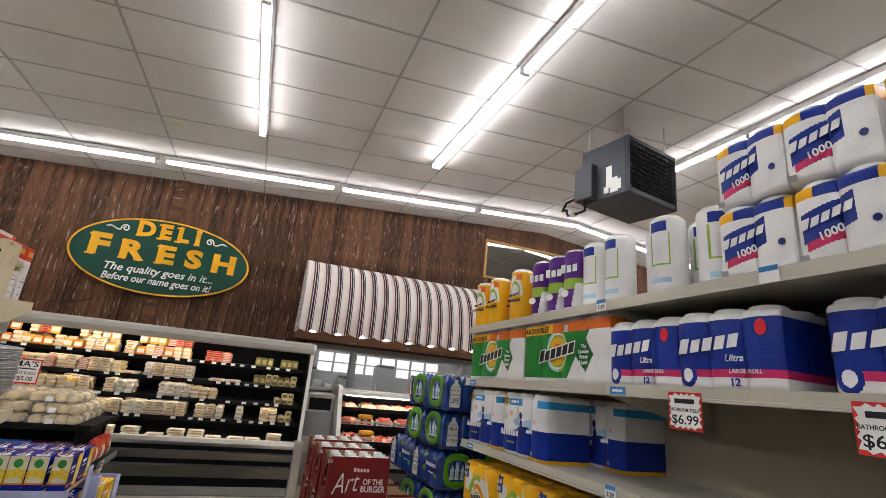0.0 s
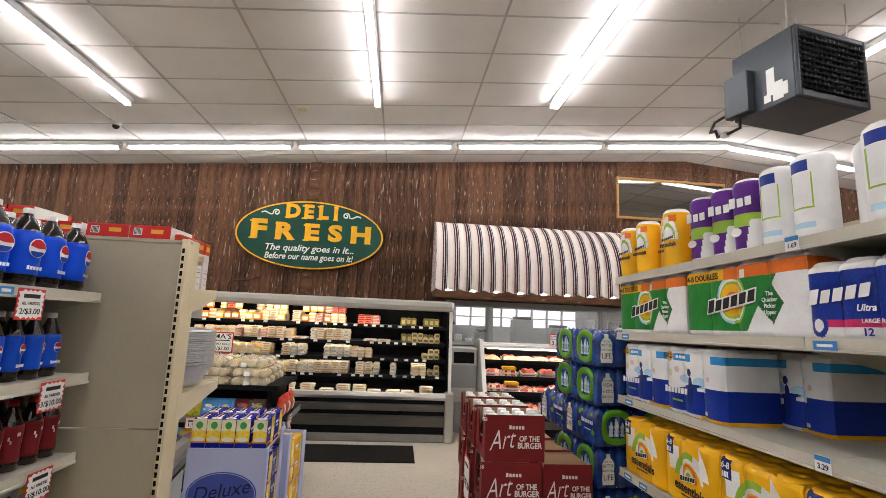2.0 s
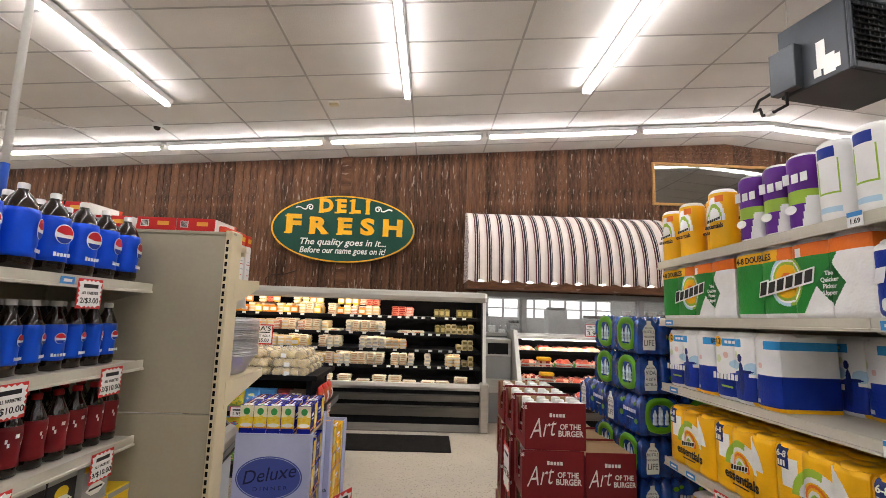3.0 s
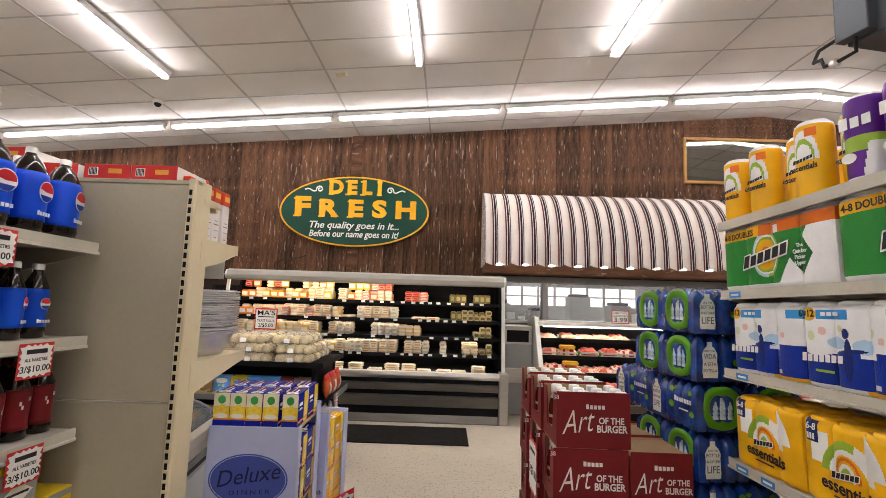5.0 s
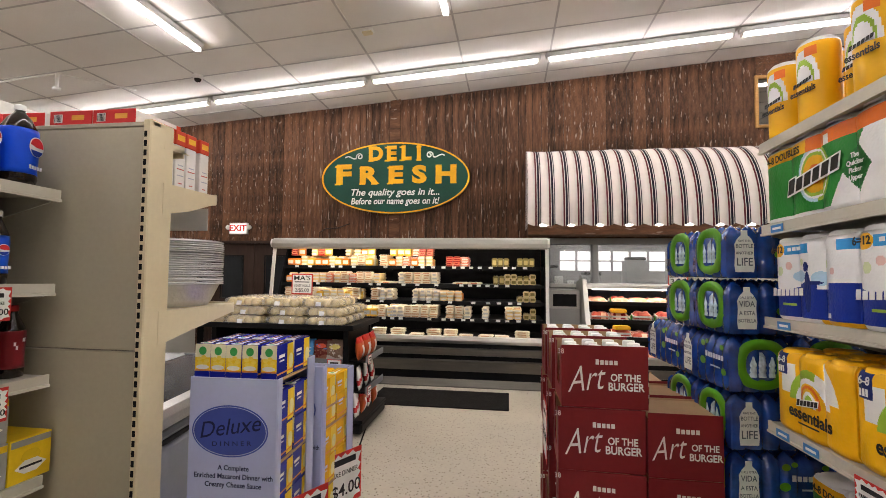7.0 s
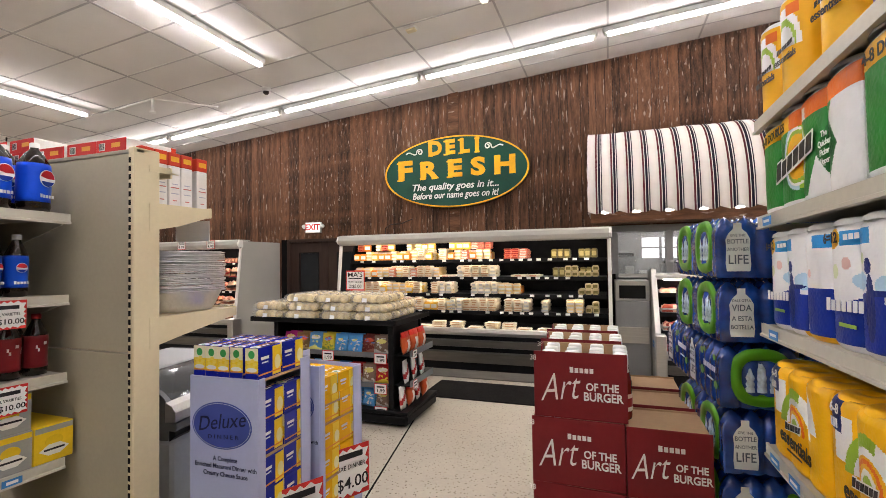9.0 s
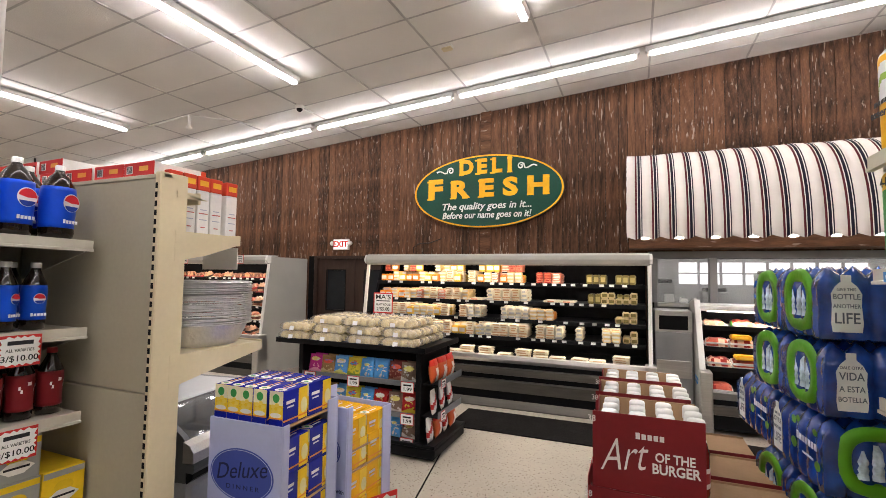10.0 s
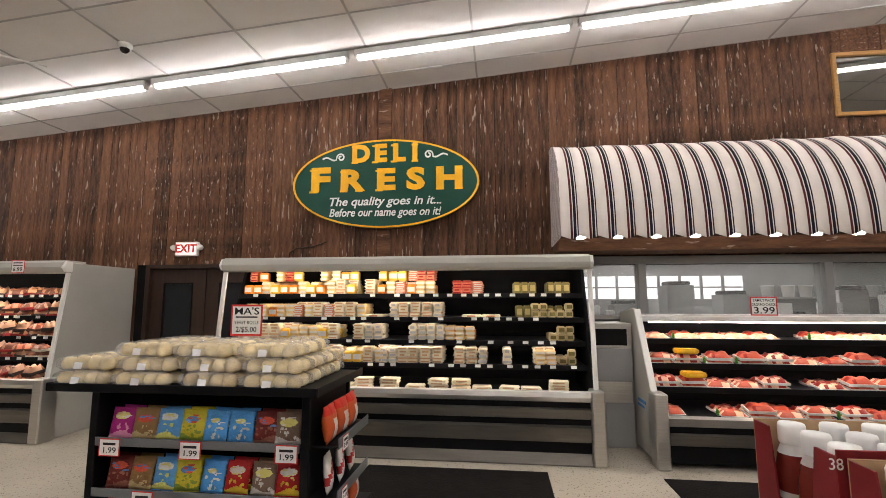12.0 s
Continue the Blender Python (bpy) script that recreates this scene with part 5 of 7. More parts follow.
def fn_scott(x, z):
    if z > 0.82:
        return 3 if x < 0.26 else (1 if x < 0.93 else 3)
    if abs((z - 0.52) - 0.25 * (x - 0.4)) < 0.19 and 0.08 < x < 0.68:
        return 1
    if abs((z - 0.26) - 0.25 * (x - 0.3)) < 0.07 and 0.12 < x < 0.52:
        return 7
    return 0


def scott_pack():
    t = thing("tissue_pack", "white film-wrapped pack of bathroom tissue with a blue banner", "tissue pack", group="white tissue packs")
    n, r, h = 2, 0.0505, 0.203
    piece("wrapper", roll_pack("wrapper", n, r, 0.22, h, [W, BLU, LGRN, YEL, ORG, GRN, CYAN, PINK], fn_scott, 52, 80, 0.35), t)
    roll_tops(t, n, r, 0.22, h)
    wordmark(t, 5, -0.025, -0.002, 0.112, 0.046, W, 0.25, 0.14)
    add_print(t, "1000", -0.018, -0.003, 0.066, 0.03, W, 1.0, 0, 0.02, 12)
    piece("badge", disc("badge", 0.009, 0.009, NAVY), t, Matrix.Translation((0.075, -0.001, 0.075)))
    piece("print", flat("print", 0.02, 0.016, ink(0.3, 0.3, 0.3)), t, Matrix.Translation((-0.085, -0.001, 0.015)))
    return t


def rank(t, spots):
    """Sets a thing on the aisle-facing shelves: spots of (depth behind the lip, along, height, turn)."""
    ms = [GR @ pose(dx, y + 5.45, z + 0.001, 0, 0, -90 + turn) for dx, y, z, turn in spots]
    t.matrix_basis = ms[0]
    for m in ms[1:]:
        copy_thing(t, m)


T0, T1, T2, T3, T4 = 1.985, 1.68, 1.345, 0.975, 0.55
rank(bounty_pack(), [(0.008, -5.752, T1, 0), (0.006, -6.372, T1, 0.5), (0.10, -5.78, T4, 0), (0.10, -6.39, T4, 0), (0.10, -7.0, T4, 0)])
rank(suave_pack(), [(0.015, -6.815, T1, 1), (0.015, -7.13, T1, 3), (0.06, -7.52, T1, 0), (0.05, -8.1, T1, 0), (0.05, -8.6, T1, 0)])
rank(sparkle_pack(), [(0.004, -5.684, T2, 0.5), (0.006, -6.075, T2, -0.5)])
rank(sparkle_pack(3, 0.056), [(0.262, -6.28, T2, 0)])
rank(essentials_pack(), [(0.0, -5.672, T3, 1), (0.004, -6.036, T3, -1), (0.006, -6.40, T3, 1), (0.01, -6.765, T3, 0), (0.01, -7.13, T3, 2), (0.02, -7.49, T3, -1)])
yr = single_roll("yellow")
rank(yr, [(0.062, -5.515, T0, 14), (0.145, -5.60, T0, 18), (0.062, -5.69, T0, 12), (0.13, -5.81, T0, 16), (0.06, -5.945, T0, 14), (0.13, -6.06, T0, 10), (0.35, -5.7, T0, 0)])
rank(single_roll("purple"), [(0.064, -6.15, T0, 12), (0.07, -6.282, T0, 14), (0.07, -6.405, T0, 10), (0.21, -6.2, T0, 0), (0.21, -6.34, T0, 0)])
rank(single_roll("white"), [(0.07, -6.538, T0, 2), (0.07, -6.672, T0, -2), (0.14, -6.82, T0, 70), (0.065, -6.915, T0, 4), (0.2, -6.96, T0, 20), (0.12, -7.06, T0, 40), (0.23, -7.09, T0, 90)])
rank(scott_pack(), [(0.01, -7.25, T0, 3), (0.012, -7.25, T0 + 0.216, -2), (0.01, -7.46, T0, -2), (0.012, -7.46, T0 + 0.216, 4), (0.02, -7.68, T0, 0), (0.02, -7.68, T0 + 0.216, 0), (0.03, -7.9, T0, 0)])


def shelf_tag(body, y, z, blue=False):
    t = thing("shelf_tag", "small white paper price tag in a shelf channel", "price tag", GR @ pose(-0.014, y + 5.45, z - 0.012, 0, 0, -90), group="shelf price tags")
    piece("tag_card", flat("tag_card", 0.052, 0.046, M_TAGPAPER, 0.001), t)
    piece("tag_line", flat("tag_line", 0.05, 0.014, M_TAGBLUE, 0.0006), t, Matrix.Translation((0, -0.0012, 0.014)))
    if body:
        piece("tag_text", text_mesh(body, 0.021, M_INK, 1.0, 0, 0.0005, 0.02), t, Matrix.Translation((0, -0.0018, -0.008)) @ FACE)


shelf_tag("1.69", -6.66, T0)
shelf_tag("3.29", -6.70, T2)
shelf_tag("", -7.3, T0)
for y, z in ((-5.56, T1), (-6.74, T1), (-5.58, T2), (-5.55, T3), (-5.7, T3)):
    t = thing("shelf_tag", "small blue price label in a shelf channel", "price tag", GR @ pose(-0.013, y + 5.45, z - 0.018, 0, 0, -90), group="blue shelf labels")
    piece("tag_card", flat("tag_card", 0.075, 0.026, M_TAGBLUE, 0.001), t)
    piece("tag_line", flat("tag_line", 0.05, 0.008, M_TAGPAPER, 0.0006), t, Matrix.Translation((0, -0.0012, 0.0)))
for y in (-7.02, -7.50):
    price_sign("", [(None, 0.26, 0.013, 0.6), ("BATHROOM TISSUE", 0.02, 0.014, 0.85), ("$6.99", -0.24, 0.036, 1.15)], GR @ pose(-0.016, y + 5.45, T1 - 0.065, 0, 0, -90), 0.115, 0.105)
price_sign("", [(None, 0.28, 0.013, 0.6), ("PAPER TOWELS", 0.05, 0.015, 0.9), ("$6.99", -0.22, 0.036, 1.15)], GR @ pose(-0.016, -5.95 + 5.45, T3 - 0.065, 0, 0, -90), 0.125, 0.105)

# ---- soda bottles ----
def soda_bottle(kind):
    if kind == "two_litre":
        prof = [(0.030, 0), (0.050, 0.004), (0.056, 0.03), (0.053, 0.06), (0.055, 0.10), (0.055, 0.19), (0.052, 0.215), (0.034, 0.255), (0.018, 0.275), (0.0145, 0.285), (0.0145, 0.29)]
        prof = [(r * 0.95, z * 0.875) for r, z in prof]
        lab, z0, z1, h, main = "large bottle of cola with a blue label and white cap", 0.042, 0.188, 0.254, ink(0.003, 0.075, 0.66, 0.3, True)
    elif kind == "small":
        prof = [(0.02, 0), (0.034, 0.004), (0.036, 0.03), (0.034, 0.06), (0.036, 0.13), (0.034, 0.155), (0.02, 0.19), (0.0135, 0.205), (0.0135, 0.215)]
        lab, z0, z1, h, main = "small bottle of cola with a blue label and grey cap", 0.035, 0.152, 0.215, ink(0.004, 0.075, 0.55, 0.3, True)
    else:
        prof = [(0.02, 0), (0.036, 0.004), (0.038, 0.03), (0.035, 0.06), (0.038, 0.13), (0.036, 0.155), (0.02, 0.19), (0.0135, 0.205), (0.0135, 0.215)]
        lab, z0, z1, h, main = "small bottle of dark soda with a maroon label", 0.032, 0.150, 0.215, ink(0.19, 0.014, 0.018, 0.3, True)
    t = thing("soda_bottle", lab, "soda bottle", group=kind + " soda bottles")
    piece("bottle", lathe_mesh("bottle", prof, M_COLA, 20), t)
    rr = lambda z: max(np.interp(z, [p[1] for p in prof], [p[0] for p in prof]), 0.01) + 0.0008
    lp = [(rr(z0 + (z1 - z0) * k / 10), z0 + (z1 - z0) * k / 10) for k in range(11)]
    red, white = ink(0.55, 0.02, 0.03), ink(0.8, 0.8, 0.8)
    cz, cr = z0 + (z1 - z0) * 0.62, (z1 - z0) * (0.22 if kind == "two_litre" else 0.15)
    if kind == "plum":
        fn = lambda a, z: 2 if inside(a, z, 0.5, cz, 0.12, cr * 0.9) and not inside(a, z, 0.5, cz, 0.10, cr * 0.6) else 3 if 0.78 < a < 0.9 else 0
    else:
        fn = lambda a, z: 0
    piece("bottle_label", print_lathe("bottle_label", lp, [main, red, white, ink(0.6, 0.55, 0.5)], fn, 40), t)
    if kind != "plum":
        r = rr(cz) + 0.0012
        piece("emblem", disc("emblem", cr, cr, white, 0.0008), t, Matrix.Translation((0, -r, cz)))
        top = [(cr * 0.9 * math.cos(a), cr * 0.9 * math.sin(a)) for a in [math.pi * k / 12 for k in range(13)]]
        piece("emblem", poly("emblem", top[:-1] + [(-cr * 0.85, 0.15 * cr), (0, -0.05 * cr), (cr * 0.85, 0.2 * cr)][0:2], red, 0.0008), t, Matrix.Translation((0, -r - 0.0012, cz)))
        bot = [(cr * 0.85 * math.cos(a), cr * 0.85 * math.sin(a)) for a in [math.pi + math.pi * k / 10 for k in range(1, 10)]]
        piece("emblem", poly("emblem", bot, ink(0.01, 0.04, 0.3), 0.0008), t, Matrix.Translation((0, -r - 0.0012, cz - 0.12 * cr)))
        wordmark(t, 5, 0, -r, z0 + (z1 - z0) * 0.16, (z1 - z0) * 0.15, white, 0, 0)
    capm = {"two_litre": M_CAP, "small": M_HOUSING, "plum": ink(0.35, 0.015, 0.015)}[kind]
    k = 0.0155
    piece("cap", lathe_mesh("cap", [(k, h - 0.004), (k, h + 0.012), (k * 0.85, h + 0.015), (0, h + 0.015)], capm, 16), t)
    return t


def soda_rank(t, spots):
    ms = [GL @ pose(-dx, y + 5.93, z + 0.001, 0, 0, 90 + turn) for dx, y, z, turn in spots]
    t.matrix_basis = ms[0]
    for m in ms[1:]:
        copy_thing(t, m)


rnd = random.Random(17)


def lines(z, pitch, y0, y1, rows, step):
    out = []
    y = y0
    while y > y1:
        for k in range(rows):
            out.append((0.07 + step * k + rnd.uniform(0, 0.012), y - 0.03 * k, z, rnd.uniform(-28, 28)))
        y -= pitch
    return out


soda_rank(soda_bottle("two_litre"), lines(1.757, 0.125, -6.01, -8.1, 2, 0.125))
soda_rank(soda_bottle("small"), lines(1.444, 0.085, -6.06, -7.6, 3, 0.085))
soda_rank(soda_bottle("plum"), lines(1.147, 0.088, -5.99, -7.5, 3, 0.085))


def can_carton(main, other, label):
    t = thing("can_carton", label, "soda carton", group="soda cartons")
    piece("carton", box_mesh("carton", -0.066, 0.066, 0, 0.38, 0, 0.137, main, 0.004, 2), t)
    piece("panel_print", flat("panel_print", 0.126, 0.02, other, 0.0008), t, Matrix.Translation((0, -0.0005, 0.122)))
    piece("emblem", poly("emblem", [(-0.05, 0), (-0.02, 0.02), (0.02, 0.02), (0.05, 0), (0.02, -0.02), (-0.02, -0.02)], ink(0.8, 0.78, 0.7)), t, Matrix.Translation((0, -0.0012, 0.045)))
    piece("emblem", disc("emblem", 0.03, 0.022, ink(0.75, 0.5, 0.02)), t, Matrix.Translation((0, -0.0006, 0.075)))
    piece("emblem", flat("emblem", 0.07, 0.007, BLK, 0.0006), t, Matrix.Translation((0, -0.0022, 0.046)))
    return t


YC, GC, KC = ink(0.825, 0.55, 0.02), ink(0.33, 0.33, 0.31), ink(0.02, 0.02, 0.025)
soda_rank(can_carton(GC, YC, "grey and yellow carton of soda cans"), [(0.01, -6.095, 0.825, 0), (0.01, -6.1, 0.963, 0)])
soda_rank(can_carton(YC, GC, "yellow carton of soda cans"), [(0.01, -5.958, 0.825, 0), (0.02, -5.96, 0.43, 0), (0.02, -6.1, 0.43, 0)])
soda_rank(can_carton(KC, GC, "black carton of soda cans"), [(0.03, -6.235 - 0.136 * k, z, 0) for k in range(9) for z in (0.825, 0.963)] + [(0.03, -6.24 - 0.136 * k, z, 0) for k in range(8) for z in (0.43, 0.568)])
for y, z, txt in ((-6.30, 1.757, "2/$3.00"), (-6.13, 1.444, "3/$10.00"), (-6.12, 1.147, "3/$10.00"), (-6.55, 1.444, "3/$10.00"), (-6.55, 1.147, "2/$3.00")):
    price_sign("", [(None, 0.26, 0.013, 0.6), ("ALL VARIETIES", 0.02, 0.014, 0.85), (txt, -0.24, 0.026, 1.1)], GL @ pose(0.016, y + 5.93, z - 0.055, 0, 0, 90), 0.115, 0.1)
for y, z in ((-6.32, 1.757), (-6.4, 1.757), (-6.2, 0.825), (-6.1, 0.825)):
    t = thing("shelf_tag", "small blue price label in a shelf channel", "price tag", GL @ pose(0.013, y + 5.93, z - 0.016, 0, 0, 90), group="blue shelf labels")
    piece("tag_card", flat("tag_card", 0.06, 0.024, M_TAGBLUE, 0.001), t)
    piece("tag_line", flat("tag_line", 0.035, 0.01, M_TAGPAPER, 0.0006), t, Matrix.Translation((0, -0.0012, 0.0)))


# ---- end display behind the soda unit ----
def end_display():
    t = thing("end_display", "beige steel end shelving unit with slotted uprights", "shelving unit", pose(0, -5.864, 0))
    x0, x1 = -0.66, 0.658
    for z0, z1 in ((0.1, 1.222), (1.227, 1.985)):
        piece("back_panel", box_mesh("back_panel", x0, x1 - 0.03, -0.02, 0.0, z0, z1, M_BEIGE, 0.003), t)
    piece("top_rail", box_mesh("top_rail", x0, x1, -0.024, 0.01, 1.985, 2.0, M_BEIGE, 0.002), t)
    for x, s in ((x1, 1), (x0, -1)):
        piece("upright", box_mesh("upright", min(x, x - s * 0.03), max(x, x - s * 0.03), -0.035, 0.075, 0.0, 2.005, M_CREAM, 0.004), t)
        bm = bmesh.new()
        for j in range(58):
            z = 0.12 + 0.032 * j
            bm_box(bm, x - s * 0.018 - 0.005, x - s * 0.018 + 0.005, -0.0372, -0.0352, z, z + 0.02)
        tagged(piece("slot_row", finish(bm, "slot_row", M_SLOT), t), kind="stuff")
    piece("base_deck", box_mesh("base_deck", x0, x1, 0.0, 0.2, 0.0, 0.14, M_BEIGE, 0.006), t)
    for z, d, th in ((1.946, 0.12, 0.02), (1.80, 0.32, 0.085), (1.353, 0.465, 0.09)):
        piece("shelf", box_mesh("shelf", x0, x1, 0.02, d, z - 0.02, z, M_CREAM, 0.003), t)
        piece("shelf_lip", box_mesh("shelf_lip", x0, x1, d, d + 0.012, z - 0.038, z + 0.006, M_CREAM, 0.003), t)
        for x in (x0 + 0.002, x1 - 0.002):
            piece("bracket", extrude_mesh("bracket", [(0.03, z), (d, z), (d, z - 0.018 - th * 0.2), (0.16, z - th), (0.03, z - th - th * 0.3)], x - 0.003, x + 0.003, M_CREAM), t)
    piece("hanging_card", box_mesh("hanging_card", 0.36, 0.57, 0.40, 0.402, 1.665, 1.76, M_TAGPAPER, 0), t, pose(0, 0, 0, 0, 0, 0))
    return t


end_display()


def cereal_box(label):
    t = thing("snack_box", label, "snack box", group="red and white boxes")
    piece("carton", box_mesh("carton", -0.085, 0.085, 0, 0.22, 0, 0.055, ink(0.74, 0.72, 0.68), 0.003), t)
    piece("red_end", box_mesh("red_end", -0.0855, 0.0855, -0.0012, 0.004, 0.0, 0.0555, ink(0.55, 0.02, 0.02), 0.002), t)
    piece("barcode", flat("barcode", 0.035, 0.03, M_TAGPAPER, 0.0006), t, Matrix.Translation((-0.05, -0.0013, 0.028)))
    for k in range(6):
        piece("barcode_bar", flat("barcode_bar", 0.003, 0.026, M_INK, 0.0004), t, Matrix.Translation((-0.063 + 0.005 * k, -0.0021, 0.028)))
    piece("print", flat("print", 0.05, 0.018, ink(0.75, 0.35, 0.05), 0.0006), t, Matrix.Translation((0.03, -0.0013, 0.03)))
    piece("red_end", box_mesh("red_end", -0.0855, 0.0855, 0.196, 0.2215, 0.0, 0.0555, ink(0.62, 0.06, 0.02), 0.002), t)
    return t


cb = cereal_box("flat white box with red ends lying on top of the shelving")
spots = []
for k in range(6):
    spots.append((0.475 - 0.185 * k, -5.859, 1.948, 0))
for k in range(6):
    spots.append((0.472 - 0.185 * k + 0.012 * (k % 2), -5.854, 2.005, 1.2 * (k % 3) - 1))
for k in (3, 4, 5):
    spots.append((0.46 - 0.185 * k, -5.849, 2.062, -2))
cb.matrix_basis = pose(*spots[0][:3], 0, 0, spots[0][3])
for x, y, z, r in spots[1:]:
    copy_thing(cb, pose(x, y, z, 0, 0, r))


def tall_box():
    t = thing("snack_box", "tall white snack box with an orange-red top", "snack box", group="tall red and white boxes")
    piece("carton", box_mesh("carton", -0.028, 0.028, 0, 0.18, 0, 0.178, ink(0.74, 0.72, 0.70), 0.003), t)
    piece("red_top", box_mesh("red_top", -0.0285, 0.0285, -0.0006, 0.1806, 0.178, 0.235, ink(0.6, 0.05, 0.02), 0.003), t)
    piece("print", flat("print", 0.04, 0.022, ink(0.78, 0.4, 0.03), 0.0006), t, Matrix.Translation((0, -0.0012, 0.207)))
    for k, (z, w) in enumerate(((0.10, 0.03), (0.085, 0.04), (0.06, 0.035), (0.03, 0.02))):
        piece("print", flat("print", w, 0.004, ink(0.45, 0.1, 0.1) if k % 2 else ink(0.4, 0.42, 0.5), 0.0006), t, Matrix.Translation((0, -0.0005, z)))
    return t


tb = tall_box()
# they face along the aisle, with their narrow sides out
spots = [(0.585, -5.785 + 0.062 * k + (0.018 if k == 4 else 0), 1.801) for k in range(5)] + [(0.36, -5.785 + 0.062 * k, 1.801) for k in range(5)] + [(0.15, -5.785 + 0.062 * k, 1.801) for k in range(5)]
tb.matrix_basis = pose(*spots[0], 0, 0, 90)
for s in spots[1:]:
    copy_thing(tb, pose(*s, 0, 0, 90))


def foil_pans(m):
    t = thing("foil_pan_stack", "tall stack of oval aluminium roasting pans on a shelf", "foil pans", m)
    sx, sy = 1.07, 1.07
    piece("foil_pan", lathe_mesh("foil_pan", dense([(0.0, 0.0), (0.155, 0.0), (0.168, 0.02), (0.195, 0.085)], 0.03), M_FOIL, 56, True, sx, sy), t)
    rim = lathe_mesh("rim", [(0.192, 0.0), (0.206, 0.001), (0.209, 0.0035), (0.205, 0.0065), (0.192, 0.005)], M_FOIL, 48, True, sx, sy)
    r = random.Random(2)
    for k in range(21):
        piece("rim", rim, t, pose(r.uniform(-0.002, 0.002), r.uniform(-0.002, 0.002), 0.083 + 0.0085 * k, r.uniform(-0.5, 0.5), r.uniform(-0.5, 0.5), 0))
    piece("foil_pan", lathe_mesh("foil_pan", [(0.196, 0.262), (0.19, 0.25), (0.165, 0.20), (0, 0.20)], M_FOIL, 48, True, sx, sy), t)
    return t


foil_pans(pose(0.455, -5.57, 1.354))
copy_me = foil_pans(pose(0.02, -5.58, 1.354))
copy_me["label"] = "second tall stack of oval aluminium roasting pans"

# striped pole of a hanging banner over the soda unit
pl = thing("banner_pole", "white hanging pole with a blue lower band over the soda shelves", "pole", pose(-0.3, -5.96, 0))
piece("pole", tube_mesh("pole", [(0, 0, 2.25), (0, 0, 4.262)], 0.016, M_WHITE, 10), pl)
piece("pole_band", tube_mesh("pole_band", [(0, 0, 2.02), (0, 0, 2.25)], 0.018, ink(0.02, 0.08, 0.4), 10), pl)

# ---- macaroni shippers, freezer, rack ----
def dinner_box(front, side, label):
    t = thing("dinner_box", label, "food box", group="macaroni boxes")
    w, h = 0.031, 0.13
    piece("carton", box_mesh("carton", -w, w, 0, 0.145, 0, h, side, 0.002), t)
    piece("top_print", box_mesh("top_print", -0.012, -0.008, 0.012, 0.14, h, h + 0.0006, ink(0.8, 0.36, 0.06), 0), t)
    piece("top_print", box_mesh("top_print", 0.004, 0.011, 0.05, 0.10, h, h + 0.0006, ink(0.7, 0.7, 0.75), 0), t)
    oval = [(0.024 * math.cos(q), 0.024 + 0.02 * math.sin(q)) for q in [2 * math.pi * k / 16 for k in range(16)]]
    piece("top_print", extrude_mesh("top_print", oval, h, h + 0.001, ink(0.74, 0.74, 0.68), axis="z"), t)
    dot = [(0.4 * a, 0.012 + 0.4 * b) for a, b in oval]
    piece("emblem", extrude_mesh("emblem", dot, h + 0.001, h + 0.0016, ink(0.04, 0.33, 0.08), axis="z"), t)
    piece("front_print", flat("front_print", 0.061, 0.129, ink(0.86, 0.60, 0.02), 0.0006), t, Matrix.Translation((0, -0.0002, h / 2)))
    piece("front_print", flat("front_print", 0.061, 0.05, ink(0.80, 0.76, 0.55), 0.0006), t, Matrix.Translation((0, -0.0008, h - 0.026)))
    piece("front_print", flat("front_print", 0.061, 0.026, front, 0.0006), t, Matrix.Translation((0, -0.001, 0.014)))
    piece("front_print", flat("front_print", 0.061, 0.005, ink(0.75, 0.25, 0.03), 0.0006), t, Matrix.Translation((0, -0.0012, 0.030)))
    piece("emblem", disc("emblem", 0.015, 0.016, ink(0.04, 0.33, 0.08)), t, Matrix.Translation((0, -0.0015, 0.104)))
    for k in range(5):
        a = k * 1.3
        piece("pasta_print", disc("pasta_print", 0.010, 0.008, ink(0.88, 0.68, 0.10), 0.0006, 10), t, Matrix.Translation((0.016 * math.cos(a), -0.0014, 0.066 + 0.014 * math.sin(a))))
    piece("front_print", disc("front_print", 0.026, 0.009, ink(0.80, 0.80, 0.76), 0.0006, 16), t, Matrix.Translation((0, -0.0016, 0.042)))
    # the long side carries a yellow picture and pale writing
    for sx in (-1, 1):
        m = pose(sx * (w + 0.0002), 0.0725, h / 2, 0, 0, 90 * sx)
        piece("side_print", flat("side_print", 0.055, 0.12, ink(0.86, 0.60, 0.02), 0.0006), t, m @ Matrix.Translation((0.045 * sx, 0, 0)))
        piece("side_print", disc("side_print", 0.02, 0.03, ink(0.82, 0.76, 0.4), 0.0006, 16), t, m @ Matrix.Translation((0.05 * sx, -0.0008, -0.01)))
        piece("side_print", flat("side_print", 0.05, 0.012, ink(0.75, 0.75, 0.8), 0.0006), t, m @ Matrix.Translation((-0.03 * sx, 0, 0.02)))
        piece("side_print", flat("side_print", 0.04, 0.006, ink(0.6, 0.6, 0.75), 0.0006), t, m @ Matrix.Translation((-0.03 * sx, 0, 0.002)))
        piece("side_print", flat("side_print", 0.14, 0.006, ink(0.75, 0.25, 0.03), 0.0006), t, m @ Matrix.Translation((0, -0.0007, -0.045)))
    return t


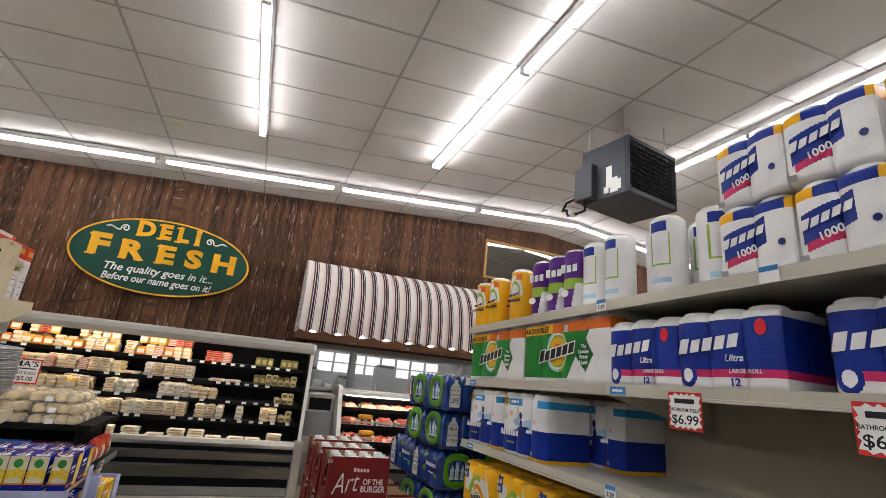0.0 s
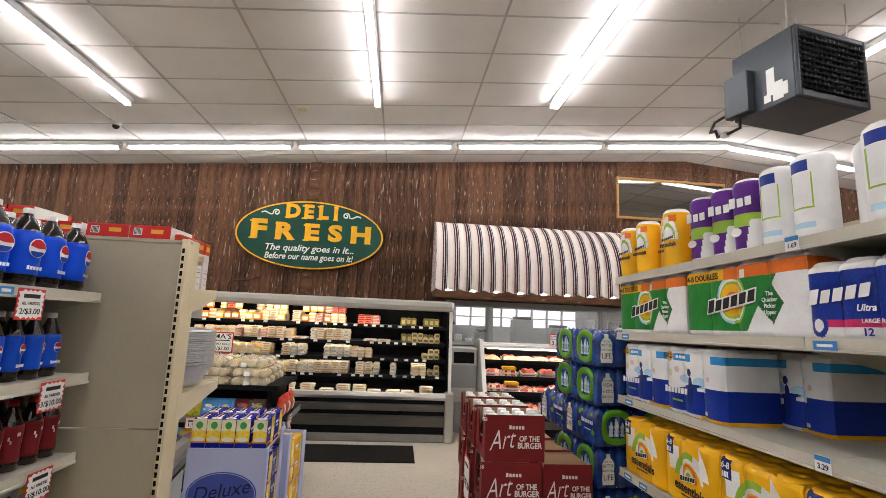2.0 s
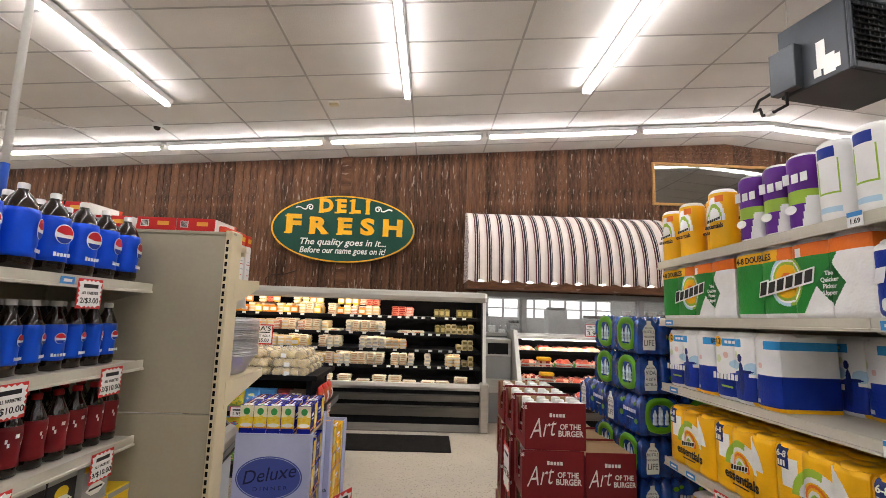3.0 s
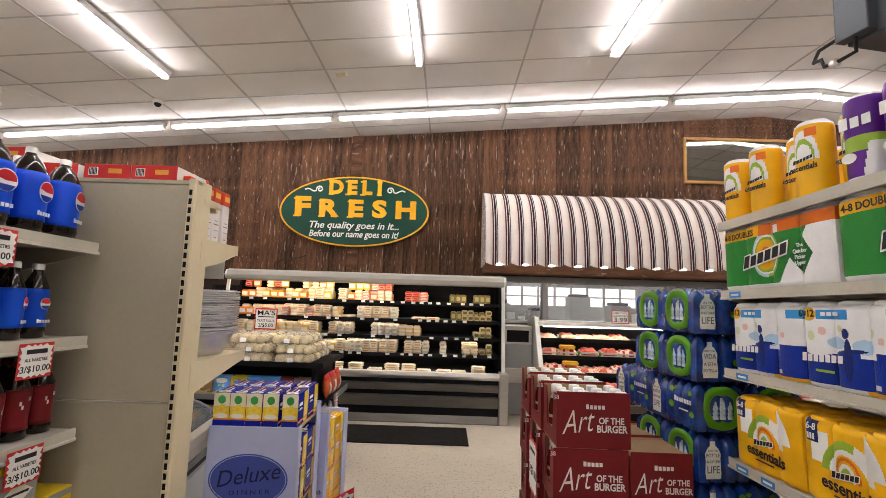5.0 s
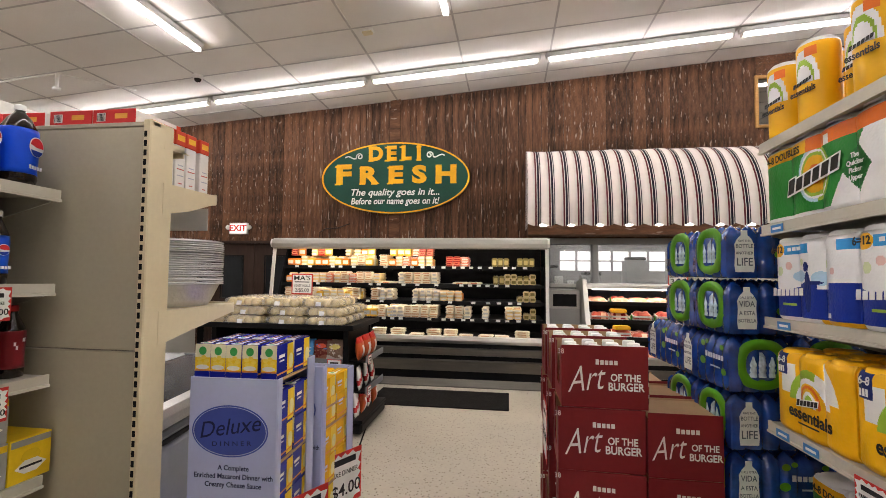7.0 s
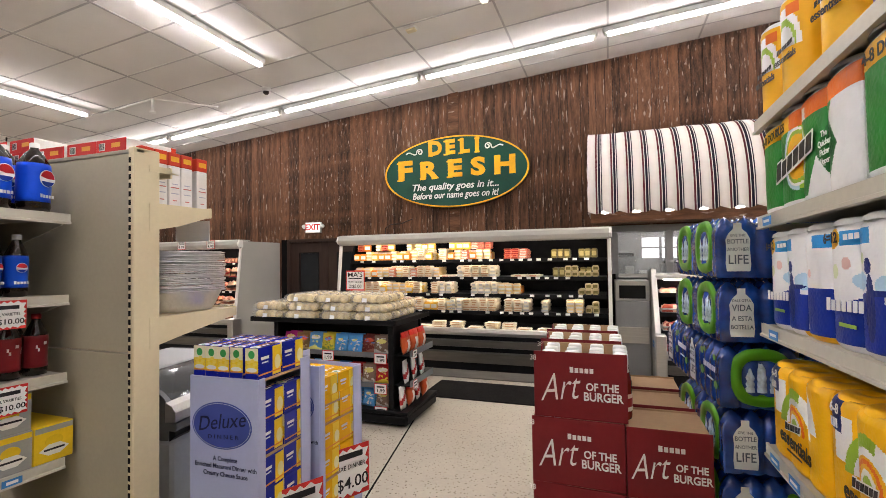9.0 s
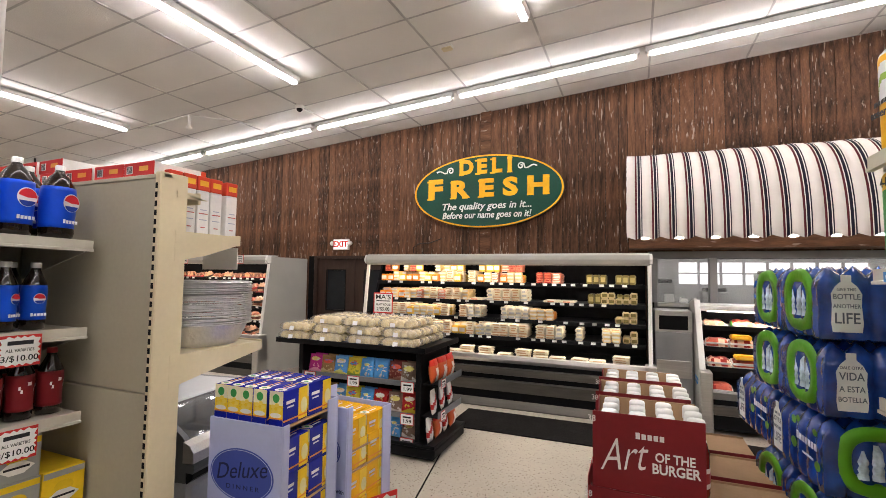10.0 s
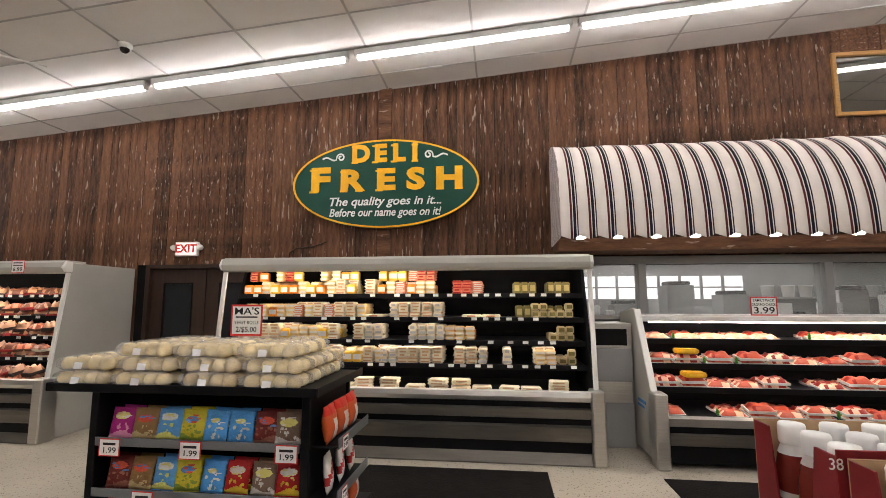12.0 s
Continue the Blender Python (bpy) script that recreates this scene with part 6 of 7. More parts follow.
def shipper(m, back, label, h=1.09):
    t = thing("display_shipper", label, "display shipper", m, group="macaroni shippers")
    w, d = 0.175, 0.36
    piece("front_wall", box_mesh("front_wall", -w, w, 0, 0.008, 0.0, h, M_PERIW, 0.002), t)
    piece("back_wall", box_mesh("back_wall", -w, w, d - 0.008, d, 0.0, h + back, M_PERIW, 0.002), t)
    piece("side_wall", box_mesh("side_wall", -w, -w + 0.008, 0.009, d - 0.009, 0.0, h, M_PERIW, 0.002), t)
    piece("side_wall", box_mesh("side_wall", w - 0.006, w, 0.009, 0.045, 0.0, h, M_PERIW, 0.002), t)
    piece("side_wall", box_mesh("side_wall", w - 0.006, w, d - 0.075, d - 0.009, 0.0, h + back, M_PERIW, 0.002), t)
    piece("side_wall", box_mesh("side_wall", w - 0.006, w, 0.046, d - 0.076, 0.0, 0.25, M_PERIW, 0.002), t)
    for z in (0.22, 0.494, 0.768, h - 0.008 if back > 0 else 0.86):
        piece("inner_shelf", box_mesh("inner_shelf", -w + 0.01, w - 0.007, 0.01, d - 0.01, z - 0.008, z, M_CARD, 0), t)
    piece("oval_print", disc("oval_print", 0.152, 0.096, M_LOGO, 0.0012, 48), t, Matrix.Translation((-0.008, -0.0002, h - 0.197)))
    ring = [(-0.008 + 0.145 * math.cos(2 * math.pi * k / 48), -0.0016, h - 0.197 + 0.09 * math.sin(2 * math.pi * k / 48)) for k in range(49)]
    piece("oval_ring", tube_mesh("oval_ring", ring, 0.0014, M_PERIW, 4), t)
    dark = ink(0.012, 0.015, 0.07)
    add_print(t, "Deluxe", -0.012, -0.002, h - 0.183, 0.085, dark, 1.0, 0.32, 0.0, 9)
    add_print(t, "D I N N E R", 0.0, -0.002, h - 0.243, 0.024, dark, 1.3, 0, 0, 3)
    for k, line in enumerate(("A Complete", "Enriched Macaroni Dinner with", "Creamy Cheese Sauce")):
        add_print(t, line, 0.01, -0.001, h - 0.333 - 0.031 * k, 0.026, dark, 0.95)
    return t


BLUEBOX, YELBOX = ink(0.008, 0.016, 0.30, 0.25), ink(0.80, 0.42, 0.008, 0.25)
S1, S2 = pose(0.82, -5.635, 0, 0, 0, 1.5), pose(0.835, -5.225, 0, 0, 0, -4)
shipper(S1, 0.03, "periwinkle cardboard shipper of boxed macaroni dinners with a blue oval print")
shipper(S2, -0.06, "periwinkle cardboard shipper of yellow macaroni boxes", 1.06)
for S, col, lab in ((S1, BLUEBOX, "blue and yellow box of macaroni dinner"), (S2, YELBOX, "yellow box of macaroni dinner")):
    b = dinner_box(BLUEBOX if S is S1 else YELBOX, col, lab)
    spots = []
    rr = random.Random(6)
    base = 1.083 if S is S1 else 0.861
    for row in range(2):
        for k in range(5):
            spots.append(pose(-0.138 + 0.0645 * k + (0.012 if k == 4 else 0), 0.012 + 0.15 * row + rr.uniform(0, 0.006), base, 0, 0, rr.uniform(-2, 2)))
    for z in (0.221, 0.495, 0.769):
        for lay in range(2):
            if z + 0.132 * lay > 0.9 and S is S2:
                continue
            for k in range(2):
                spots.append(pose(0.134 + rr.uniform(-0.003, 0.003), 0.022 + 0.152 * k, z + 0.132 * lay, 0, 0, rr.uniform(-1, 1)))
    b.matrix_basis = S @ spots[0]
    for m in spots[1:]:
        copy_thing(b, S @ m)
for x, y, z, nm in ((1.008, -5.42, 0.45, ""), (1.03, -5.03, 0.47, "")):
    price_sign("", [(None, 0.32, 0.03, 0.7), ("DELUXE DINNER", 0.1, 0.034, 0.85), ("2/$4.00", -0.22, 0.085, 1.0)], pose(x, y, z, 0, 0, 62), 0.27, 0.26, "large red and white paper price sign on a cardboard shipper")


def chest_freezer():
    t = thing("chest_freezer", "white chest freezer with curved glass front and grey bumper bands", "freezer", pose(0.36, -5.05, 0, 0, 0, 8.5))
    y0, y1, w = -0.48, 0.28, -0.70
    E = lambda nm, out, a, b, mat, bev=0.0, lab="": piece(nm, extrude_mesh(nm, out, a, b, mat, bev, axis="y"), t, label=lab)
    B = lambda nm, a, b, c, d, e, f, mat, bev=0.004: piece(nm, box_mesh(nm, a, b, c, d, e, f, mat, bev), t)
    B("freezer_body", w, -0.02, y0, y1, 0.07, 0.74, M_FREEZER, 0.015)
    B("kick_plate", w + 0.04, -0.06, y0 + 0.04, y1 - 0.04, 0.0, 0.07, M_BLACK, 0)
    E("bumper_band", [(-0.03, 0.742), (0.0, 0.765), (0.004, 0.785), (-0.03, 0.79)], y0 - 0.005, y1 + 0.005, M_BLACK)
    E("bumper_band", [(-0.04, 0.792), (0.004, 0.79), (0.012, 0.805), (0.010, 0.825), (-0.04, 0.828)], y0 - 0.008, y1 + 0.008, M_BAND)
    E("bumper_band", [(-0.05, 0.83), (0.004, 0.832), (0.004, 0.875), (-0.015, 0.905), (-0.05, 0.92)], y0 - 0.008, y1 + 0.008, M_STEEL, 0.0, "pale steel bumper rail")
    # curved glass from the bumper up to the top board
    arc = [(-0.05 - 0.24 * (k / 10) ** 1.25, 0.918 + 0.097 * math.sin(math.pi / 2 * k / 10)) for k in range(11)]
    E("glass_lid", arc + [(x - 0.002, z - 0.006) for x, z in arc[::-1]], y0 + 0.03, y1 - 0.03, M_LID)
    for a, b in ((y0, y0 + 0.028), (y1 - 0.028, y1)):
        E("end_frame", [(-0.04, 0.742), (-0.04, 0.90)] + [(x, z + 0.004) for x, z in arc] + [(w, 1.018), (w, 0.742)], a, b, M_BAND)
    B("top_board", w, -0.30, y0 + 0.03, y1 - 0.03, 0.995, 1.02, M_FREEZER, 0.006)
    B("back_wall", w, w + 0.06, y0 + 0.03, y1 - 0.03, 0.742, 0.993, M_FREEZER, 0.004)
    r = random.Random(3)
    mesh = [package_mesh("frozen_box", 0.105, 0.2, 0.05, [c, ink(0.7, 0.68, 0.6)], k) for k, c in enumerate((ink(0.35, 0.12, 0.08), ink(0.6, 0.55, 0.45), ink(0.3, 0.2, 0.15)))]
    for k in range(5):
        for q in range(2):
            solid("frozen_box", mesh[r.randrange(3)], "frozen food box under the freezer glass", "food box", t.matrix_basis @ pose(-0.2 - 0.24 * q, y0 + 0.12 + 0.125 * k, 0.741, 0, 0, 90 + r.uniform(-1, 1)), group="frozen boxes")


chest_freezer()


RK = (-0.30, -2.785)


def snack_rack():
    t = thing("snack_rack", "black steel island rack with candy shelves and wide top tray", "display rack", pose(RK[0], RK[1], 0))
    P = lambda nm, a, b, c, d, e, f, mat=M_BLACK, bev=0.004, lab="": piece(nm, box_mesh(nm, a, b, c, d, e, f, mat, bev), t, label=lab)
    w, v = 0.66, 0.84
    P("base", -w - 0.04, v, -0.395, 0.395, 0.02, 0.12, M_BLACK, 0.02)
    P("base_tray", -w - 0.045, v + 0.005, -0.40, 0.40, 0.12, 0.15)
    P("core_panel", -w + 0.03, w - 0.04, -0.03, 0.03, 0.15, 0.96)
    for x in (-w, w):
        P("upright", x - 0.025, x + 0.025, -0.36, -0.32, 0.15, 0.96)
        P("upright", x - 0.025, x + 0.025, 0.32, 0.36, 0.15, 0.96)
        P("side_panel", x - 0.008, x + 0.008, -0.319, 0.319, 0.15, 0.96)
    for z in (0.375, 0.66):
        for s in (-1, 1):
            P("shelf", -w + 0.026, w - 0.026, min(s * 0.031, s * 0.36), max(s * 0.031, s * 0.36), z - 0.015, z)
            P("shelf_lip", -w + 0.026, w - 0.026, min(s * 0.361, s * 0.369), max(s * 0.361, s * 0.369), z - 0.025, z + 0.025, M_BAND)
        P("side_shelf", w + 0.01, v - 0.01, -0.30, 0.30, z - 0.012, z)
        P("side_lip", v - 0.009, v - 0.001, -0.30, 0.30, z - 0.02, z + 0.045, M_BAND)
    P("top_tray", -0.93, 0.74, -0.41, 0.43, 0.96, 0.985)
    for a, b, c, d in ((-0.93, 0.74, -0.42, -0.41), (-0.93, 0.74, 0.43, 0.44), (-0.94, -0.93, -0.42, 0.44), (0.74, 0.75, -0.42, 0.44)):
        P("tray_lip", a, b, c, d, 0.95, 1.0)
    for x, z in ((-0.53, 0.63), (-0.02, 0.63), (0.56, 0.63), (0.56, 0.345), (-0.3, 0.345), (0.56, 0.13)):
        price_sign("", [(None, 0.2, 0.014, 0.6), ("1.99", -0.16, 0.045, 1.2)], pose(RK[0] + x, RK[1] - 0.373, z), 0.135, 0.10, "small red and white price sign on a rack shelf", False)
    for y, z in ((-0.2, 0.66), (-0.2, 0.37)):
        price_sign("", [(None, 0.2, 0.014, 0.6), ("2.49", -0.16, 0.036, 1.2)], pose(RK[0] + v + 0.003, RK[1] + y, z, 0, 0, 90), 0.10, 0.085, "small red and white price sign on a rack shelf", False)


snack_rack()
BAG = {
    "magenta": ((0.42, 0.02, 0.20), (0.75, 0.3, 0.45)), "brown nut": ((0.28, 0.16, 0.06), (0.55, 0.42, 0.2)), "light blue": ((0.10, 0.33, 0.66), (0.75, 0.75, 0.2)),
    "yellow": ((0.66, 0.55, 0.04), (0.25, 0.35, 0.05)), "sky blue": ((0.08, 0.35, 0.75), (0.75, 0.7, 0.6)), "dark red": ((0.16, 0.025, 0.02), (0.30, 0.12, 0.08)),
    "red": ((0.50, 0.02, 0.02), (0.75, 0.55, 0.05)), "green": ((0.12, 0.36, 0.06), (0.7, 0.65, 0.1)), "clear brown": ((0.22, 0.14, 0.10), (0.6, 0.55, 0.5)),
}


def candy_bag(kind, seed):
    a, b = BAG[kind]
    r = random.Random(seed)
    r0, r1 = r.random(), r.random()
    blobs = [(r.uniform(0.12, 0.88), r.uniform(0.1, 0.5), r.uniform(0.03, 0.08), r.uniform(0.025, 0.06)) for _ in range(11)]
    marks = [(r.uniform(0.2, 0.8), r.uniform(0.55, 0.82), r.uniform(0.04, 0.16), r.uniform(0.012, 0.03)) for _ in range(5)]

    def fn(u, v):
        if v > 0.93 or v < 0.04:
            return 0
        if any(inside(u, v, *q) for q in marks):
            return 3
        if inside(u, v, 0.5, 0.64 + 0.1 * r0, 0.2 + 0.16 * r1, 0.07 + 0.06 * r1):
            return 2
        w = 0.3 + 0.12 * math.sin(5 * u + 6 * r0)
        return 1 if any(inside(u, v, *q) for q in blobs) or (r1 > 0.4 and v < w * 0.6) else 0
    trim = [(0.72, 0.66, 0.2), (0.7, 0.1, 0.05), (0.75, 0.72, 0.65), (0.1, 0.25, 0.55)]
    me = pillow("bag_film", 0.155, 0.18, 0.055, [ink(*a, 0.22, True), ink(*b, 0.22, True), ink(*trim[seed % 4], 0.22, True), ink(*trim[(seed + 2) % 4], 0.22, True)], fn, 30, 34, seed)
    return me, kind + " printed bag of candy on a black rack shelf"


def candy():
    kinds = list(BAG)
    made = {k: candy_bag(k, i) for i, k in enumerate(kinds)}
    r = random.Random(33)
    rows = {0.661: ["magenta", "brown nut", "light blue", "yellow", "sky blue", "sky blue", "dark red", "clear brown"],
            0.376: ["dark red", "brown nut", "light blue", "yellow", "sky blue", "red", "clear brown", "red"],
            0.151: ["red", "green", "light blue", "green", "yellow", "sky blue", "sky blue", "clear brown"]}
    for z, row in rows.items():
        for k, kind in enumerate(row):
            me, lab = made[kind]
            for dep in range(2):
                solid("candy_bag", me, lab, "candy bag", pose(RK[0] - 0.53 + 0.153 * k + r.uniform(-0.01, 0.01), RK[1] - 0.30 + 0.065 * dep, z, -12, 0, r.uniform(-8, 8)), group="candy bags")
    chips = pillow("bag_film", 0.19, 0.21, 0.09, [ink(0.55, 0.10, 0.03, 0.3, True), ink(0.75, 0.72, 0.68, 0.3, True), ink(0.6, 0.03, 0.02, 0.3, True)], lambda u, v: 1 if abs(u - 0.5) < 0.16 and v < 0.6 else 2 if v > 0.72 else 0, 14, 16, 77)
    tall = pillow("bag_film", 0.12, 0.22, 0.06, [ink(0.72, 0.7, 0.68, 0.3, True), ink(0.5, 0.03, 0.03, 0.3, True)], lambda u, v: 1 if abs(v - u * 0.5 - 0.3) < 0.12 else 0, 12, 14, 78)
    for z in (0.661, 0.376):
        for k in range(3):
            solid("chip_bag", chips if z > 0.5 else tall, "red, orange and white bag of snacks in a side rack", "snack bag", pose(RK[0] + 0.755, RK[1] - 0.2 + 0.2 * k, z, -6, 0, 90 + r.uniform(-9, 9)), group="snack bags")
    for k in range(4):
        solid("chip_bag", chips if k % 2 else tall, "red, orange and white bag of snacks in a side rack", "snack bag", pose(RK[0] + 0.76, RK[1] - 0.29 + 0.18 * k, 0.151, -6, 0, 90 + r.uniform(-9, 9)), group="snack bags")


candy()


def bun_pack():
    t = thing("roll_pack", "clear film bag of round yeast rolls on a black tray", "bread rolls", group="packs of rolls")
    r = random.Random(9)
    bun = lathe_mesh("bun", [(0, 0), (0.034, 0.001), (0.046, 0.02), (0.043, 0.045), (0.028, 0.066), (0, 0.072)], M_BUN, 14)
    for i in range(4):
        for j in range(2):
            piece("bun", bun, t, pose(-0.123 + 0.082 * i + r.uniform(-0.004, 0.004), 0.046 + 0.084 * j, 0.004, r.uniform(-9, 9), r.uniform(-9, 9), 0))
    bm = bmesh.new()
    bm_box(bm, -0.19, 0.19, -0.008, 0.184, 0.0, 0.083)
    bmesh.ops.subdivide_edges(bm, edges=bm.edges[:], cuts=5, use_grid_fill=True)
    for v in bm.verts:
        e = abs(v.co.x) / 0.19
        k = 1 - 0.55 * max(0, (e - 0.8) / 0.2)
        v.co.z = 0.04 + (v.co.z - 0.04) * k + r.uniform(-0.003, 0.003)
        v.co.y = 0.088 + (v.co.y - 0.088) * (1 - 0.2 * max(0, (e - 0.8) / 0.2)) + r.uniform(-0.003, 0.003)
    for v in bm.verts:
        v.co.z = max(v.co.z, 0.0005)
    piece("film_bag", finish(bm, "film_bag", M_FILM, True), t, label="clear plastic bag")
    piece("paper_label", flat("paper_label", 0.05, 0.04, M_TAGPAPER, 0.0006), t, pose(-0.02, -0.012, 0.03, -14, 0, 4))
    return t


bp = bun_pack()
rb = random.Random(13)
spots = []
for lay, (n, x0) in enumerate(((4, -1.03), (4, -1.03), (3, -0.68))):
    for k in range(n):
        for row in range(4 if lay < 2 else 3):
            spots.append((x0 + 0.395 * k + rb.uniform(-0.014, 0.014), -3.19 + 0.02 * lay + 0.2 * row + rb.uniform(-0.01, 0.01), 0.986 + 0.084 * lay, rb.uniform(-4, 4)))
bp.matrix_basis = pose(*spots[0][:3], 0, 0, spots[0][3])
for s in spots[1:]:
    copy_thing(bp, pose(*s[:3], 0, 0, s[3]))


# ---- sauce trays on a pallet ----
def sauce_bottle():
    t = thing("sauce_bottle", "red sauce bottle with a white flip cap and a white label", "sauce bottle", group="sauce bottles")
    piece("bottle", lathe_mesh("bottle", [(0.0, 0), (0.034, 0.0), (0.036, 0.01), (0.036, 0.13), (0.028, 0.165), (0.02, 0.185), (0.02, 0.19)], M_SAUCE, 14), t)
    piece("bottle_label", lathe_mesh("bottle_label", [(0.0366, 0.03), (0.0368, 0.035), (0.0368, 0.085), (0.0366, 0.09)], ink(0.6, 0.56, 0.5), 14), t)
    piece("bottle_label", lathe_mesh("bottle_label", [(0.0374, 0.045), (0.0375, 0.05), (0.0375, 0.072), (0.0374, 0.076)], ink(0.25, 0.02, 0.02), 14), t)
    piece("neck_band", lathe_mesh("neck_band", [(0.029, 0.165), (0.0215, 0.186)], ink(0.62, 0.6, 0.57), 14), t)
    piece("cap", lathe_mesh("cap", [(0.024, 0.186), (0.026, 0.19), (0.026, 0.222), (0.024, 0.228), (0.0, 0.229)], M_CAP, 16), t)
    return t


TW, TD, TH = 0.325, 0.27, 0.228


def sauce_tray(full):
    t = thing("sauce_tray", "burgundy cardboard tray of sauce bottles with white lettering" if full else "closed burgundy carton with white lettering and a brown top", "carton", group="burgundy cartons")
    w = TW / 2 if full else 0.1325
    piece("front_wall", box_mesh("front_wall", -w, w, 0, 0.004, 0, TH + 0.012, M_BURG, 0.001), t)
    piece("tray_floor", box_mesh("tray_floor", -w, w, 0.004, TD, 0, 0.005, M_CARD, 0), t)
    piece("back_wall", box_mesh("back_wall", -w, w, TD - 0.004, TD, 0.005, TH + 0.002, M_CARD, 0.001), t)
    if full:
        piece("side_wall", box_mesh("side_wall", w - 0.004, w, 0.004, TD - 0.004, 0.005, TH - 0.01, M_BURG, 0.001), t)
        out = [(0.004, 0.005), (TD - 0.004, 0.005), (TD - 0.004, TH - 0.0), (TD - 0.06, TH - 0.0), (TD - 0.085, 0.06), (0.085, 0.06), (0.06, TH), (0.004, TH)]
        piece("side_wall", extrude_mesh("side_wall", out, -w, -w + 0.004, M_BURG), t)
    else:
        piece("side_wall", box_mesh("side_wall", w - 0.004, w, 0.004, TD - 0.004, 0.005, TH - 0.01, M_BURG, 0.001), t)
        piece("side_wall", box_mesh("side_wall", -w, -w + 0.004, 0.004, TD - 0.004, 0.005, TH - 0.01, M_BURG, 0.001), t)
        piece("lid", box_mesh("lid", -w, w, 0.004, TD - 0.004, TH - 0.01, TH - 0.006, M_CARD, 0.001), t, label="plain brown lid")
    pap = ink(0.78, 0.75, 0.72)
    k = 0.92 if full else 0.8
    add_print(t, "Art", -0.085 * k, -0.0012, 0.108, 0.155 * k, pap, 0.68, 0.5, -0.008, 8)
    add_print(t, "OF THE", 0.085 * k, -0.0012, 0.118, 0.042 * k, pap, 0.85, 0, 0.025)
    add_print(t, "BURGER", 0.087 * k, -0.0012, 0.083, 0.046 * k, pap, 0.85, 0, 0.025)
    wordmark(t, 5, 0.008, -0.0012, 0.178, 0.032, pap, 0.0, 0.0)
    if full:
        add_print(t, "38", -0.165, -0.0012, 0.215, 0.028, pap, 0.9, 0, 0.0)
    return t


full, shut = sauce_tray(True), sauce_tray(False)
bottle = sauce_bottle()
PAL = 0.252
firsts = {"full": True, "shut": True, "bottle": True}


def lay_down(proto, key, m):
    if firsts[key]:
        proto.matrix_basis = m
        firsts[key] = False
        return proto
    return copy_thing(proto, m)


for lev in range(4):
    z = PAL + 0.242 * lev
    for k in range(3):
        dx = (0.0, -0.012, -0.02)[k] + (0.012 if lev == 3 else 0)
        m = pose(2.043 + dx + TW / 2, -5.385 + 0.282 * k, z, 0, 0, (1.0, -1.5, 0.5, 2)[lev] - 2)
        lay_down(full, "full", m)
        cols = range(4) if lev == 3 else range(1)
        for i in cols:
            for j in range(3):
                lay_down(bottle, "bottle", m @ pose(-TW / 2 + 0.05 + 0.085 * i, 0.055 + 0.08 * j, 0.006))
    if lev < 3:
        for k in range(3):
            lay_down(shut, "shut", pose(2.372 + 0.1325 - 0.006 * k, -5.405 + 0.275 * k, z, 0, 0, 0) @ Matrix.Diagonal((1 - 0.03 * k, 1, 1, 1)))
pal = thing("pallet", "low wooden pallet with a yellow skirt under the cartons", "pallet", pose(2.04, -5.44, 0))
piece("deck_board", box_mesh("deck_board", 0.0, 0.59, 0, 0.95, 0.232, 0.251, M_CARD, 0.003), pal)
piece("skirt", box_mesh("skirt", 0.0, 0.59, 0.0, 0.95, 0.0, 0.231, ink(0.70, 0.30, 0.03), 0.004), pal, label="yellow printed skirt")
price_sign("", [(None, 0.3, 0.016, 0.6), ("2/$7.00", -0.1, 0.06, 1.0)], pose(2.018, -5.04, 0.78, 0, 0, -90), 0.2, 0.26, "tall red and white price sign on the sauce cartons")

# ---- bundles of water ----
M_WRAP = material("blue_shrink_film", (0.003, 0.025, 0.17), 0.14, vary=0.5, scale=14, bump=0.5, detail=26, coat=0.6, second=(0.006, 0.068, 0.37), spec=0.5)
M_WRAPGREEN = ink(0.07, 0.27, 0.012, 0.3, True)
M_CLEARW = material("clear_bottle_plastic", (0.42, 0.54, 0.64), 0.12, vary=0.5, scale=40, bump=0.4)
BW, BD, BH = 0.38, 0.245, 0.21


